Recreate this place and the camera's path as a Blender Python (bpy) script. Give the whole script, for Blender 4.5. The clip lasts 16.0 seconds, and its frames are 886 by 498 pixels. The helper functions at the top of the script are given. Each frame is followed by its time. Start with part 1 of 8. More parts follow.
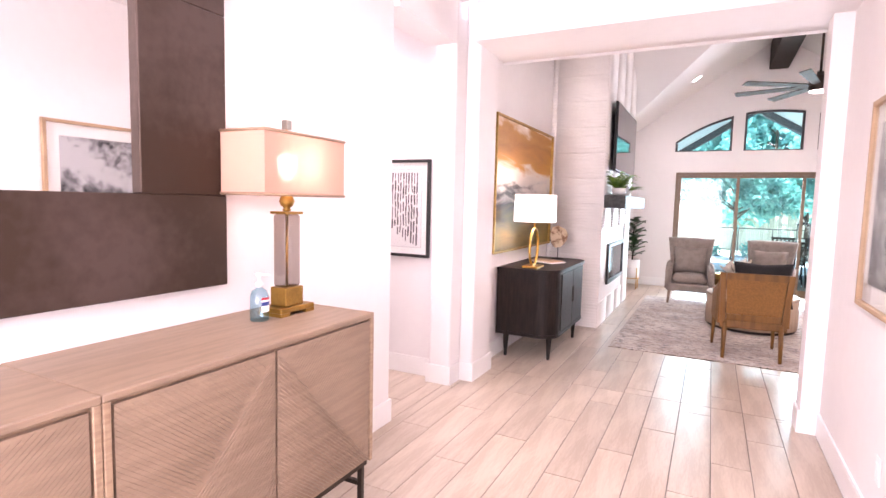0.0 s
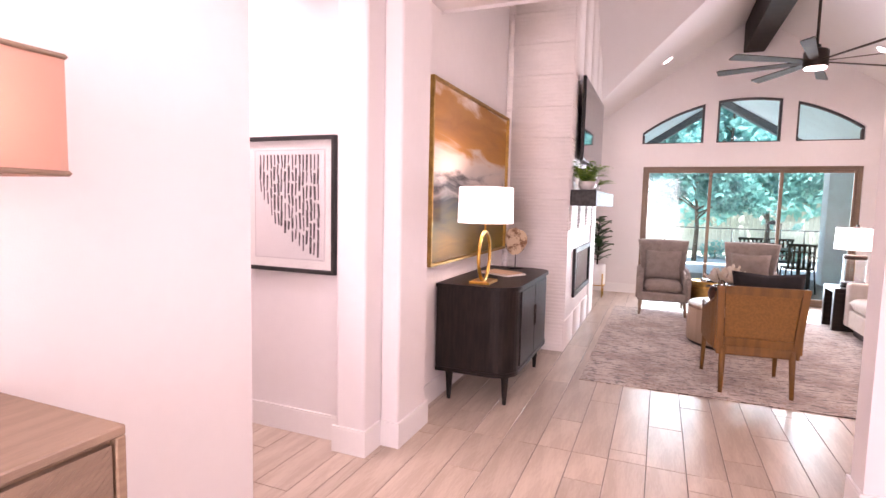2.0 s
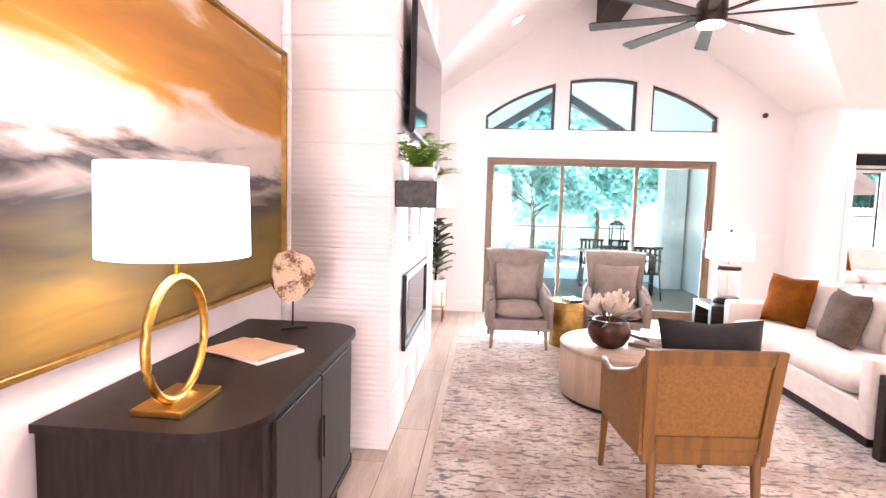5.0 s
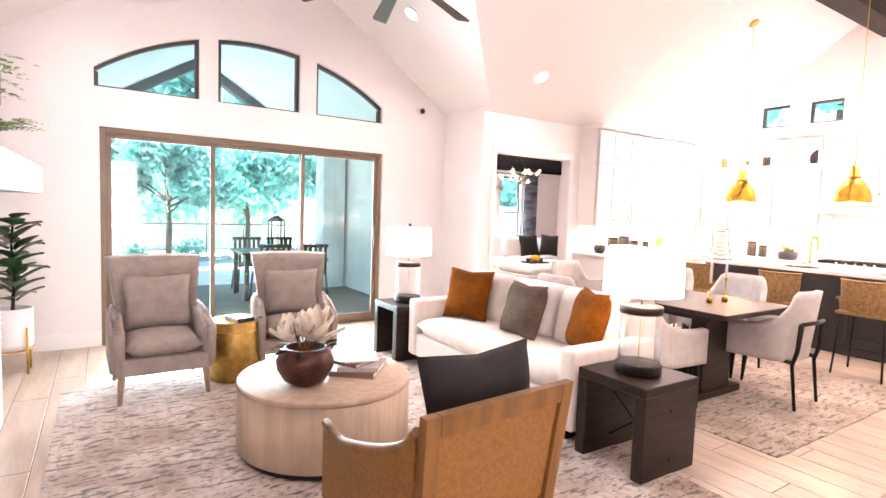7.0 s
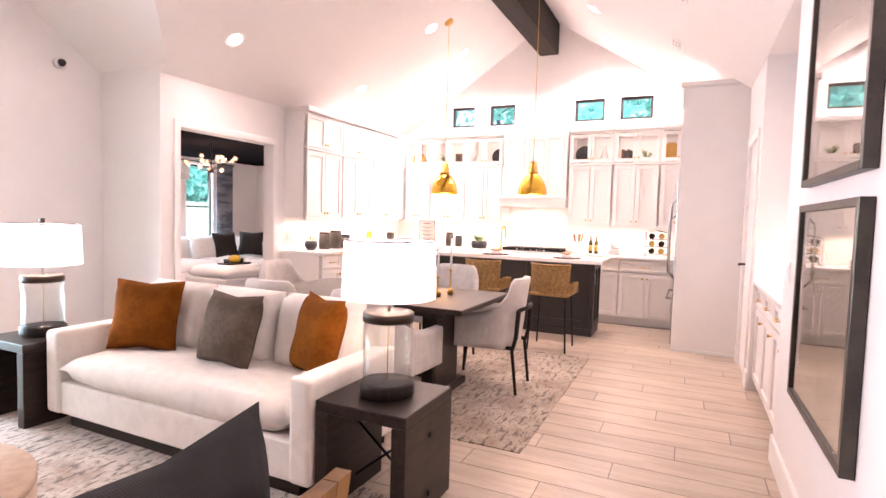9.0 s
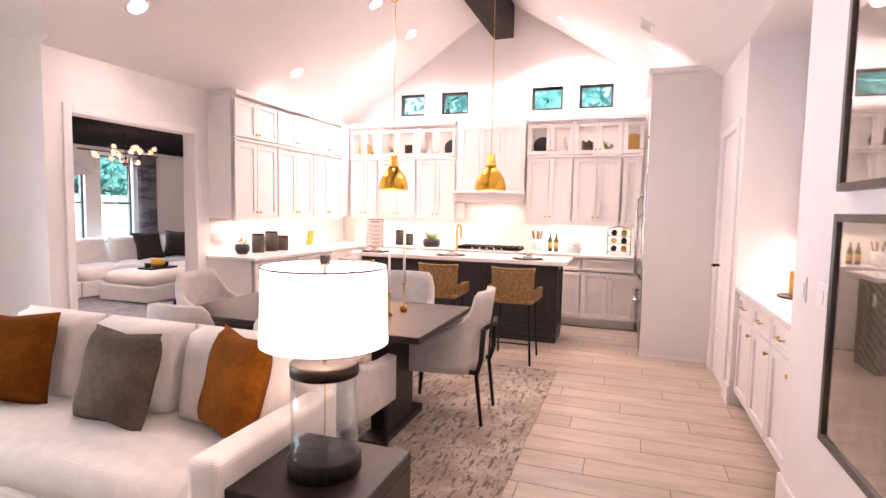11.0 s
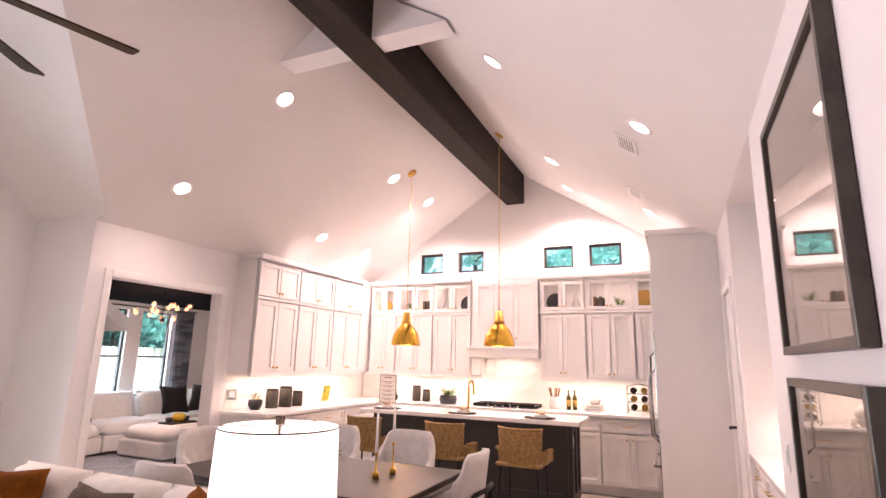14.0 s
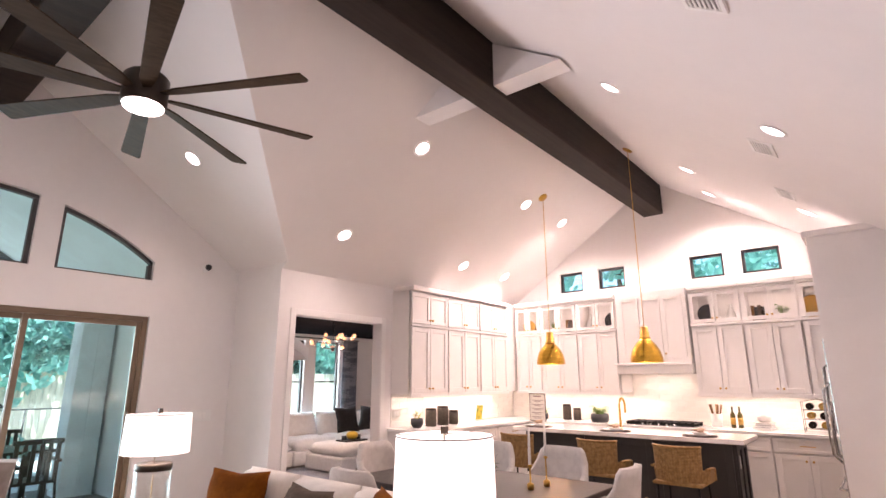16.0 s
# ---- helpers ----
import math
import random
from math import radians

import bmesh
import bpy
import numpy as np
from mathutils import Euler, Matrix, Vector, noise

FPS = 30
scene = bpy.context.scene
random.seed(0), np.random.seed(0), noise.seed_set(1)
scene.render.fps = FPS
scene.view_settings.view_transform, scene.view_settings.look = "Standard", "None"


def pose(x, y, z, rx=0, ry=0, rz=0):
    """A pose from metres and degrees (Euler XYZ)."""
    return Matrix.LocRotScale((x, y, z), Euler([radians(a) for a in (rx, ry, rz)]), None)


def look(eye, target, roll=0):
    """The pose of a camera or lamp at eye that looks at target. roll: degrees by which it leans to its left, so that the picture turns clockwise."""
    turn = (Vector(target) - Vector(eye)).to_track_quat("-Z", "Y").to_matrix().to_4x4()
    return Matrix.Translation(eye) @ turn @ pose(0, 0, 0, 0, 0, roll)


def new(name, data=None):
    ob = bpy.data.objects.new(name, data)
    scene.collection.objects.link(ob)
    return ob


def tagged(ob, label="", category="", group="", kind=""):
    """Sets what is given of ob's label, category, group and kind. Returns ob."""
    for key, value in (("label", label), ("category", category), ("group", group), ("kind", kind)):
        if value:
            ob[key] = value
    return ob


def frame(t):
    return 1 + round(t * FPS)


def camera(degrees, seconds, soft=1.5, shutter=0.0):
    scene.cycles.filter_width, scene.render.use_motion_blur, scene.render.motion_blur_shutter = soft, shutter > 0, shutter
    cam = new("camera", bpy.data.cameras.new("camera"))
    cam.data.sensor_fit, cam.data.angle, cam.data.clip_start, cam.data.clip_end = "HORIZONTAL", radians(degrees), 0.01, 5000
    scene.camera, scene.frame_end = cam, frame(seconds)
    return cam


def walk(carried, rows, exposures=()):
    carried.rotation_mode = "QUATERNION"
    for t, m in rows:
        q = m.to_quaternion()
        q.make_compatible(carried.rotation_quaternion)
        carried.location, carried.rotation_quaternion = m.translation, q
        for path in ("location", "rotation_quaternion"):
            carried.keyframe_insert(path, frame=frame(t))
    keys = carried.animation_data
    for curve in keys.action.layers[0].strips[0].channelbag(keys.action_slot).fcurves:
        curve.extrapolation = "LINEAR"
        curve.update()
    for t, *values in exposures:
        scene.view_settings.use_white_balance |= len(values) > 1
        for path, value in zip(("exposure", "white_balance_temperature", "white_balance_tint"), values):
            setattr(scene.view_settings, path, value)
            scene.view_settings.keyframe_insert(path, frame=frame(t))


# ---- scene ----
LENS = 80.2
cam = camera(LENS, 16.0)
PATH = [
    (0, (1.147, 0.593, 1.471), (0.246, 2.369, 1.293), 1.4),
    (0.5, (1.079, 0.828, 1.458), (0.298, 2.661, 1.282), 1.2),
    (1, (0.973, 1.129, 1.487), (0.213, 2.971, 1.313), 1.1),
    (1.5, (0.87, 1.487, 1.456), (0.113, 3.33, 1.283), 1.2),
    (2, (0.818, 1.82, 1.439), (0.062, 3.663, 1.266), 1.3),
    (2.5, (0.759, 2.225, 1.452), (0.078, 4.098, 1.274), 1.6),
    (3, (0.671, 2.587, 1.466), (0.25, 4.534, 1.285), 2.0),
    (5.5, (0.515, 4.35, 1.474), (0.53, 6.342, 1.304), 1.2),
    (6, (0.478, 4.651, 1.468), (0.861, 6.606, 1.301), 1.7),
    (6.5, (0.428, 4.93, 1.48), (1.191, 6.772, 1.317), 1.8),
    (7, (0.529, 5.175, 1.425), (1.617, 6.847, 1.281), 2.0),
    (7.5, (0.709, 5.409, 1.402), (2.049, 6.888, 1.27), 1.8),
    (8, (0.84, 5.562, 1.376), (2.366, 6.848, 1.245), 1.7),
    (8.5, (0.965, 5.76, 1.363), (2.65, 6.83, 1.242), 1.6),
    (9, (1.024, 5.818, 1.37), (2.836, 6.656, 1.25), 1.6),
    (9.5, (1.078, 5.869, 1.37), (2.955, 6.55, 1.248), 1.5),
    (12, (1.781, 6.168, 1.513), (3.662, 6.827, 1.353), 0.9),
    (12.5, (1.774, 6.115, 1.481), (3.64, 6.828, 1.382), 1.0),
    (13, (1.779, 5.939, 1.498), (3.632, 6.69, 1.559), 1.2),
    (13.5, (1.694, 5.821, 1.522), (3.523, 6.591, 1.776), 1.5),
    (14, (1.539, 5.725, 1.506), (3.329, 6.515, 1.92), 1.3),
    (14.5, (1.449, 5.677, 1.477), (3.202, 6.505, 1.968), 0.4),
    (15, (1.461, 5.652, 1.46), (3.172, 6.551, 1.974), -0.3),
    (15.5, (1.36, 5.566, 1.463), (2.983, 6.621, 1.964), -0.2),
    (16, (1.254, 5.527, 1.495), (2.756, 6.756, 1.976), -0.1),
]
EXPOSURE = [
    (0.0, 2.35, 6500, 34), (0.5, 2.15, 6600, 36), (1.5, 2.05, 6900, 44), (3.0, 2.0, 7100, 48), (5.3, 2.95, 6800, 36), (6.5, 2.83, 6800, 34),
    (8.0, 2.6, 6800, 30), (8.6, 2.4, 6800, 36), (9.2, 2.2, 6800, 36), (12.5, 1.85, 6800, 38), (14.5, 1.65, 7000, 38), (16.0, 1.6, 6900, 34)]
walk(cam, [(t, look(eye, goal, lean)) for t, eye, goal, lean in PATH], EXPOSURE)

# ---- world and sun ----
world = bpy.data.worlds.new("world")
scene.world = world
world.use_nodes = True
wn, wl = world.node_tree.nodes, world.node_tree.links
sky = wn.new("ShaderNodeTexSky")
sky.sky_type = "NISHITA"
sky.sun_disc = False
sky.sun_elevation, sky.sun_rotation = radians(66), radians(200)
wl.new(sky.outputs[0], wn["Background"].inputs[0])
wn["Background"].inputs[1].default_value = 0.15
sun = new("sun", bpy.data.lights.new("sun", "SUN"))
sun.data.energy, sun.data.angle, sun.data.color = 5.0, radians(0.6), (1.0, 0.95, 0.88)
sun.matrix_world = look((0, 0, 30), (math.sin(radians(200)) * -9.8, math.cos(radians(200)) * -9.8, 8))


def area_lamp(name, m, sx, sy, watts, colour=(1, 0.93, 0.86), shape="RECTANGLE"):
    lamp = bpy.data.lights.new(name, "AREA")
    lamp.shape, lamp.size, lamp.size_y, lamp.energy, lamp.color = shape, sx, sy, watts, colour
    ob = new(name, lamp)
    ob.matrix_world = m
    return ob


# daylight that the sky sends in through the glazed openings
area_lamp("daylight_slider", look((2.0, 11.45, 1.1), (2.0, 5.0, 0.9)), 2.8, 1.9, 44, (0.95, 0.98, 1.0)).data.spread = radians(125)
area_lamp("daylight_entry", look((0.6, -1.62, 1.6), (0.6, 5.0, 1.3)), 1.7, 2.0, 42, (1.0, 0.98, 0.97))
area_lamp("daylight_lounge", look((7.9, 15.0, 1.5), (7.5, 10.0, 1.0)), 2.4, 1.4, 38, (0.95, 0.98, 1.0))

# ---- materials ----
def mat(name, base=(0.8, 0.8, 0.8), rough=0.5, metal=0.0, vary=0.0, scale=6.0, bump=0.0, bscale=60.0, stretch=(1, 1, 1), second=None, detail=6.0,
        per_object=0.0, coat=0.0, sheen=0.0, spec=0.5, mixlo=0.4, mixhi=0.62):
    """A principled surface: two-scale colour variation between base and second, and fine relief."""
    m = bpy.data.materials.new(name)
    m.use_nodes = True
    n, l = m.node_tree.nodes, m.node_tree.links
    b = n["Principled BSDF"]
    b.inputs["Base Color"].default_value = (*base, 1)
    b.inputs["Roughness"].default_value, b.inputs["Metallic"].default_value = rough, metal
    b.inputs["Coat Weight"].default_value, b.inputs["Sheen Weight"].default_value = coat, sheen
    b.inputs["Specular IOR Level"].default_value = spec
    tc, mp = n.new("ShaderNodeTexCoord"), n.new("ShaderNodeMapping")
    mp.inputs["Scale"].default_value = stretch
    l.new(tc.outputs["Object"], mp.inputs["Vector"])
    if vary or second or per_object:
        big, small = n.new("ShaderNodeTexNoise"), n.new("ShaderNodeTexNoise")
        big.inputs["Scale"].default_value, small.inputs["Scale"].default_value = scale, scale * 9
        big.inputs["Detail"].default_value = detail
        l.new(mp.outputs[0], big.inputs["Vector"]), l.new(mp.outputs[0], small.inputs["Vector"])
        add = n.new("ShaderNodeMath")
        add.operation = "MULTIPLY_ADD"
        add.inputs[1].default_value = 0.35
        l.new(small.outputs[0], add.inputs[0]), l.new(big.outputs[0], add.inputs[2])
        ramp = n.new("ShaderNodeMapRange")
        ramp.inputs[1].default_value, ramp.inputs[2].default_value = mixlo + 0.17, mixhi + 0.17
        l.new(add.outputs[0], ramp.inputs[0])
        mix = n.new("ShaderNodeMix")
        mix.data_type = "RGBA"
        two = second or tuple(c * (1 - vary) for c in base)
        mix.inputs[6].default_value, mix.inputs[7].default_value = (*base, 1), (*two, 1)
        l.new(ramp.outputs[0], mix.inputs[0])
        out = mix.outputs[2]
        if per_object:
            info, hsv, rng = n.new("ShaderNodeObjectInfo"), n.new("ShaderNodeHueSaturation"), n.new("ShaderNodeMapRange")
            rng.inputs[3].default_value, rng.inputs[4].default_value = 1 - per_object, 1 + per_object
            l.new(info.outputs["Random"], rng.inputs[0]), l.new(rng.outputs[0], hsv.inputs["Value"]), l.new(out, hsv.inputs["Color"])
            out = hsv.outputs[0]
        l.new(out, b.inputs["Base Color"])
    if bump:
        nb, bp = n.new("ShaderNodeTexNoise"), n.new("ShaderNodeBump")
        nb.inputs["Scale"].default_value, nb.inputs["Detail"].default_value = bscale, 4
        bp.inputs["Strength"].default_value, bp.inputs["Distance"].default_value = bump, 0.01
        l.new(mp.outputs[0], nb.inputs["Vector"]), l.new(nb.outputs[0], bp.inputs["Height"]), l.new(bp.outputs[0], b.inputs["Normal"])
    return m


def weave(name, a, b2, step=0.006, rough=0.9, bump=0.3, sheen=0.2):
    """Woven cloth: two crossing thread waves."""
    m = mat(name, a, rough, second=b2, scale=14, sheen=sheen)
    n, l = m.node_tree.nodes, m.node_tree.links
    tc, bp, add = n.new("ShaderNodeTexCoord"), n.new("ShaderNodeBump"), n.new("ShaderNodeMath")
    add.operation = "ADD"
    for k, way in enumerate(("X", "Z")):
        w = n.new("ShaderNodeTexWave")
        w.bands_direction = way
        w.inputs["Scale"].default_value, w.inputs["Distortion"].default_value = 0.32 / step, 1.5
        l.new(tc.outputs["Object"], w.inputs["Vector"]), l.new(w.outputs["Fac"], add.inputs[k])
    bp.inputs["Strength"].default_value, bp.inputs["Distance"].default_value = bump, 0.004
    l.new(add.outputs[0], bp.inputs["Height"]), l.new(bp.outputs[0], n["Principled BSDF"].inputs["Normal"])
    return m


def glow(name, colour, strength):
    m = bpy.data.materials.new(name)
    m.use_nodes = True
    b = m.node_tree.nodes["Principled BSDF"]
    b.inputs["Base Color"].default_value = (*colour, 1)
    b.inputs["Emission Color"].default_value, b.inputs["Emission Strength"].default_value = (*colour, 1), strength
    return m


def glass(name, colour=(1, 1, 1), rough=0.0, ior=1.45, bump=0.0):
    m = mat(name, colour, rough, bump=bump, bscale=25)
    b = m.node_tree.nodes["Principled BSDF"]
    b.inputs["Transmission Weight"].default_value, b.inputs["IOR"].default_value = 1.0, ior
    return m


def pane_glass(name, tint=(1, 1, 1), gloss=0.06):
    """Thin window glass: clear, with a mirror share that grows at a slant."""
    m = bpy.data.materials.new(name)
    m.use_nodes = True
    n, l = m.node_tree.nodes, m.node_tree.links
    clear, shine, mix, slant, power, share = n.new("ShaderNodeBsdfTransparent"), n.new("ShaderNodeBsdfGlossy"), n.new("ShaderNodeMixShader"), n.new("ShaderNodeLayerWeight"), n.new("ShaderNodeMath"), n.new("ShaderNodeMath")
    clear.inputs[0].default_value = (*tint, 1)
    shine.inputs["Roughness"].default_value = 0.02
    power.operation, share.operation = "POWER", "MULTIPLY_ADD"
    power.inputs[1].default_value, share.inputs[1].default_value, share.inputs[2].default_value = 4.0, 0.55, gloss * 0.5
    l.new(slant.outputs["Facing"], power.inputs[0]), l.new(power.outputs[0], share.inputs[0])
    l.new(share.outputs[0], mix.inputs[0]), l.new(clear.outputs[0], mix.inputs[1]), l.new(shine.outputs[0], mix.inputs[2])
    l.new(mix.outputs[0], n["Material Output"].inputs[0])
    return m


WALL = mat("wall_paint", (0.80, 0.775, 0.77), 0.75, vary=0.03, scale=1.5, bump=0.06, bscale=220)
CEIL = mat("ceiling_paint", (0.80, 0.775, 0.77), 0.85, vary=0.02, scale=1.2, bump=0.05, bscale=200)
TRIM = mat("trim_paint", (0.84, 0.83, 0.82), 0.4, vary=0.03, scale=4)
CABINET = mat("cabinet_paint", (0.79, 0.765, 0.75), 0.38, vary=0.02, scale=5, bump=0.02, bscale=150)
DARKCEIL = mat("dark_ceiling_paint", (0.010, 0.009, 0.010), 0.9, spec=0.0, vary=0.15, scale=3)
BEAM = mat("beam_stain", (0.022, 0.015, 0.012), 0.6, second=(0.033, 0.023, 0.018), scale=3, stretch=(0.3, 6, 6), bump=0.15, bscale=40, spec=0.15)
BLACKWOOD = mat("black_stained_wood", (0.013, 0.010, 0.009), 0.42, second=(0.022, 0.016, 0.013), scale=5, stretch=(8, 8, 1), bump=0.06, bscale=60, spec=0.14)
ESPRESSO = mat("espresso_wood", (0.017, 0.011, 0.009), 0.36, second=(0.03, 0.02, 0.015), scale=4, stretch=(1, 7, 7), bump=0.06, spec=0.22)
OAK = mat("pale_oak", (0.28, 0.195, 0.135), 0.5, second=(0.23, 0.16, 0.11), scale=4, stretch=(9, 1, 9), bump=0.05, bscale=80)
OAKEDGE = mat("oak_edge", (0.33, 0.23, 0.15), 0.45, second=(0.26, 0.17, 0.11), scale=8, stretch=(9, 1, 9))
BRASS = mat("brushed_brass", (0.66, 0.38, 0.09), 0.3, 1.0, vary=0.18, scale=5, stretch=(1, 1, 12))
GOLD = mat("aged_gold_leaf", (0.50, 0.31, 0.09), 0.4, 1.0, vary=0.3, scale=18, bump=0.05)
NICKEL = mat("brushed_nickel", (0.55, 0.52, 0.48), 0.3, 1.0, vary=0.1, scale=8)
STEEL = mat("stainless_steel", (0.5, 0.5, 0.5), 0.25, 1.0, vary=0.1, scale=3, stretch=(1, 1, 20))
BLACKMETAL = mat("black_metal", (0.015, 0.014, 0.014), 0.45, 0.6, vary=0.2, scale=12)
BRONZE = mat("dark_bronze", (0.045, 0.032, 0.024), 0.4, 0.7, vary=0.2, scale=9)
CLEAR = glass("clear_glass", (0.97, 0.98, 0.98), 0.0, 1.3)
WATERY = pane_glass("lamp_glass", (0.96, 0.97, 0.97), 0.12)
PANE = pane_glass("window_pane", (0.80, 1.0, 1.0))
PICGLASS = pane_glass("picture_glass_clear")
MIRROR = mat("mirror_silver", (0.93, 0.93, 0.93), 0.01, 1.0)
QUARTZ = mat("white_quartz", (0.84, 0.83, 0.82), 0.12, second=(0.76, 0.75, 0.75), scale=2.5, mixlo=0.5, mixhi=0.75)
WHITECLAY = mat("white_ceramic", (0.8, 0.79, 0.77), 0.3, vary=0.05)
BLACKCLAY = mat("black_ceramic", (0.02, 0.02, 0.022), 0.45, vary=0.2)
PLASTIC = mat("white_plastic", (0.8, 0.8, 0.79), 0.35, vary=0.02)
SHADE = glow("lamp_shade_linen", (1.0, 0.95, 0.90), 0.42)
BULB = glow("lamp_glow", (1.0, 0.86, 0.68), 5.0)
DISC = glow("downlight_lens", (1.0, 0.93, 0.87), 3.0)
LEAF = mat("house_leaf", (0.10, 0.22, 0.025), 0.4, second=(0.24, 0.38, 0.05), scale=9)
DARKLEAF = mat("fig_leaf", (0.02, 0.07, 0.025), 0.32, second=(0.05, 0.12, 0.04), scale=7)
CREAM = weave("cream_upholstery", (0.78, 0.73, 0.67), (0.72, 0.67, 0.61), sheen=0.05)
GREIGE = weave("greige_upholstery", (0.31, 0.26, 0.225), (0.26, 0.215, 0.185), sheen=0.05)
GREYCLOTH = weave("pale_grey_upholstery", (0.52, 0.485, 0.455), (0.46, 0.425, 0.40))
RUST = mat("rust_velvet", (0.215, 0.066, 0.008), 0.9, second=(0.14, 0.042, 0.005), scale=5, bump=0.05, spec=0.05)
TAUPE = mat("taupe_velvet", (0.135, 0.104, 0.080), 0.9, second=(0.085, 0.065, 0.050), scale=5, bump=0.05, spec=0.05)
CHARCOAL = weave("charcoal_cloth", (0.010, 0.008, 0.008), (0.015, 0.012, 0.012), sheen=0.0, bump=0.15)
LEATHER = mat("cane_brown_wood", (0.20, 0.086, 0.014), 0.5, second=(0.14, 0.058, 0.010), scale=4, stretch=(6, 6, 1), bump=0.06)
PAPER = mat("paper", (0.8, 0.79, 0.76), 0.7, vary=0.05)
TILE = mat("backsplash_tile", (0.80, 0.77, 0.72), 0.15, vary=0.06, scale=3, bump=0.06, bscale=15, per_object=0.03)
WAVETILE = mat("wave_tile", (0.80, 0.76, 0.73), 0.4, vary=0.05, scale=4, per_object=0.02, bump=0.05, bscale=60)
STUCCO = mat("patio_masonry", (0.74, 0.75, 0.76), 0.8, vary=0.1, scale=6, bump=0.2)
CONCRETE = mat("patio_concrete", (0.62, 0.61, 0.59), 0.8, vary=0.15, scale=2, bump=0.1)


def leaf_mat(name, a, b2):
    """Thin outdoor leaves that let half of the light through."""
    m = mat(name, a, 0.6, second=b2, scale=1.3, mixlo=0.35, mixhi=0.65, spec=0.2)
    n, l = m.node_tree.nodes, m.node_tree.links
    p = n["Principled BSDF"]
    thin, mix = n.new("ShaderNodeBsdfTranslucent"), n.new("ShaderNodeMixShader")
    l.new(p.inputs["Base Color"].links[0].from_socket, thin.inputs[0])
    l.new(p.outputs[0], mix.inputs[1]), l.new(thin.outputs[0], mix.inputs[2]), l.new(mix.outputs[0], n["Material Output"].inputs[0])
    return m


# ---- mesh helpers ----
def box(bm, x0, x1, y0, y1, z0, z1, bevel=0.0, seg=2):
    r = bmesh.ops.create_cube(bm, size=1.0, matrix=Matrix.Translation(((x0 + x1) / 2, (y0 + y1) / 2, (z0 + z1) / 2)) @ Matrix.Diagonal((abs(x1 - x0), abs(y1 - y0), abs(z1 - z0), 1)))
    if bevel:
        edges = list({e for v in r["verts"] for e in v.link_edges})
        bmesh.ops.bevel(bm, geom=edges, offset=bevel, segments=seg, affect="EDGES", profile=0.5)
    return bm


def B(x0, x1, y0, y1, z0, z1, bevel=0.0, seg=2):
    return box(bmesh.new(), x0, x1, y0, y1, z0, z1, bevel, seg)


def cone(bm, x, y, z0, z1, r0, r1, seg=24, m=None):
    """A frustum that stands on z0."""
    mm = Matrix.Translation((x, y, (z0 + z1) / 2))
    bmesh.ops.create_cone(bm, cap_ends=True, segments=seg, radius1=r0, radius2=r1, depth=z1 - z0, matrix=(m @ mm) if m else mm)
    return bm


def lathe(bm, profile, x=0, y=0, z=0, seg=32, m=None, hollow=False):
    """Turns (radius, height) pairs about the upright axis."""
    rings = []
    for r, h in profile:
        ring = []
        for k in range(seg):
            a = 2 * math.pi * k / seg
            p = Vector((x + r * math.cos(a), y + r * math.sin(a), z + h))
            ring.append(bm.verts.new(m @ p if m else p))
        rings.append(ring)
    for a, b in zip(rings, rings[1:]):
        for k in range(seg):
            f = bm.faces.new((a[k], a[(k + 1) % seg], b[(k + 1) % seg], b[k]))
            f.smooth = True
    if hollow:
        a, b = rings[-1], rings[0]
        for k in range(seg):
            bm.faces.new((a[k], a[(k + 1) % seg], b[(k + 1) % seg], b[k]))
        return bm
    if profile[0][0] > 1e-4:
        bm.faces.new(rings[0][::-1])
    if profile[-1][0] > 1e-4:
        bm.faces.new(rings[-1])
    return bm


def tube(bm, pts, r, seg=10, r1=None, closed=False):
    """A round bar along points; r1: radius at its end."""
    pts = [Vector(p) for p in pts]
    rings, n = [], len(pts)
    ref = Vector((0, 0, 1))
    for i, p in enumerate(pts):
        d = (pts[(i + 1) % n] - pts[i - 1]) if closed else (pts[min(i + 1, n - 1)] - pts[max(i - 1, 0)])
        d.normalize()
        u = d.cross(ref if abs(d.dot(ref)) < 0.95 else Vector((1, 0, 0))).normalized()
        v = d.cross(u).normalized()
        rr = r if r1 is None else r + (r1 - r) * i / (n - 1)
        rings.append([bm.verts.new(p + rr * (math.cos(2 * math.pi * k / seg) * u + math.sin(2 * math.pi * k / seg) * v)) for k in range(seg)])
    pairs = list(zip(rings, rings[1:])) + ([(rings[-1], rings[0])] if closed else [])
    for a, b in pairs:
        for k in range(seg):
            f = bm.faces.new((a[k], a[(k + 1) % seg], b[(k + 1) % seg], b[k]))
            f.smooth = True
    if not closed:
        bm.faces.new(rings[0][::-1]), bm.faces.new(rings[-1])
    return bm


def prism(bm, pts, ax, a0, a1):
    """A polygon, given in the two axes other than ax, made solid from a0 to a1 along ax."""
    def put(p, a):
        q = list(p)
        q.insert("xyz".index(ax), a)
        return bm.verts.new(q)
    lo, hi = [put(p, a0) for p in pts], [put(p, a1) for p in pts]
    bm.faces.new(lo[::-1]), bm.faces.new(hi)
    n = len(pts)
    for k in range(n):
        bm.faces.new((lo[k], lo[(k + 1) % n], hi[(k + 1) % n], hi[k]))
    return bm


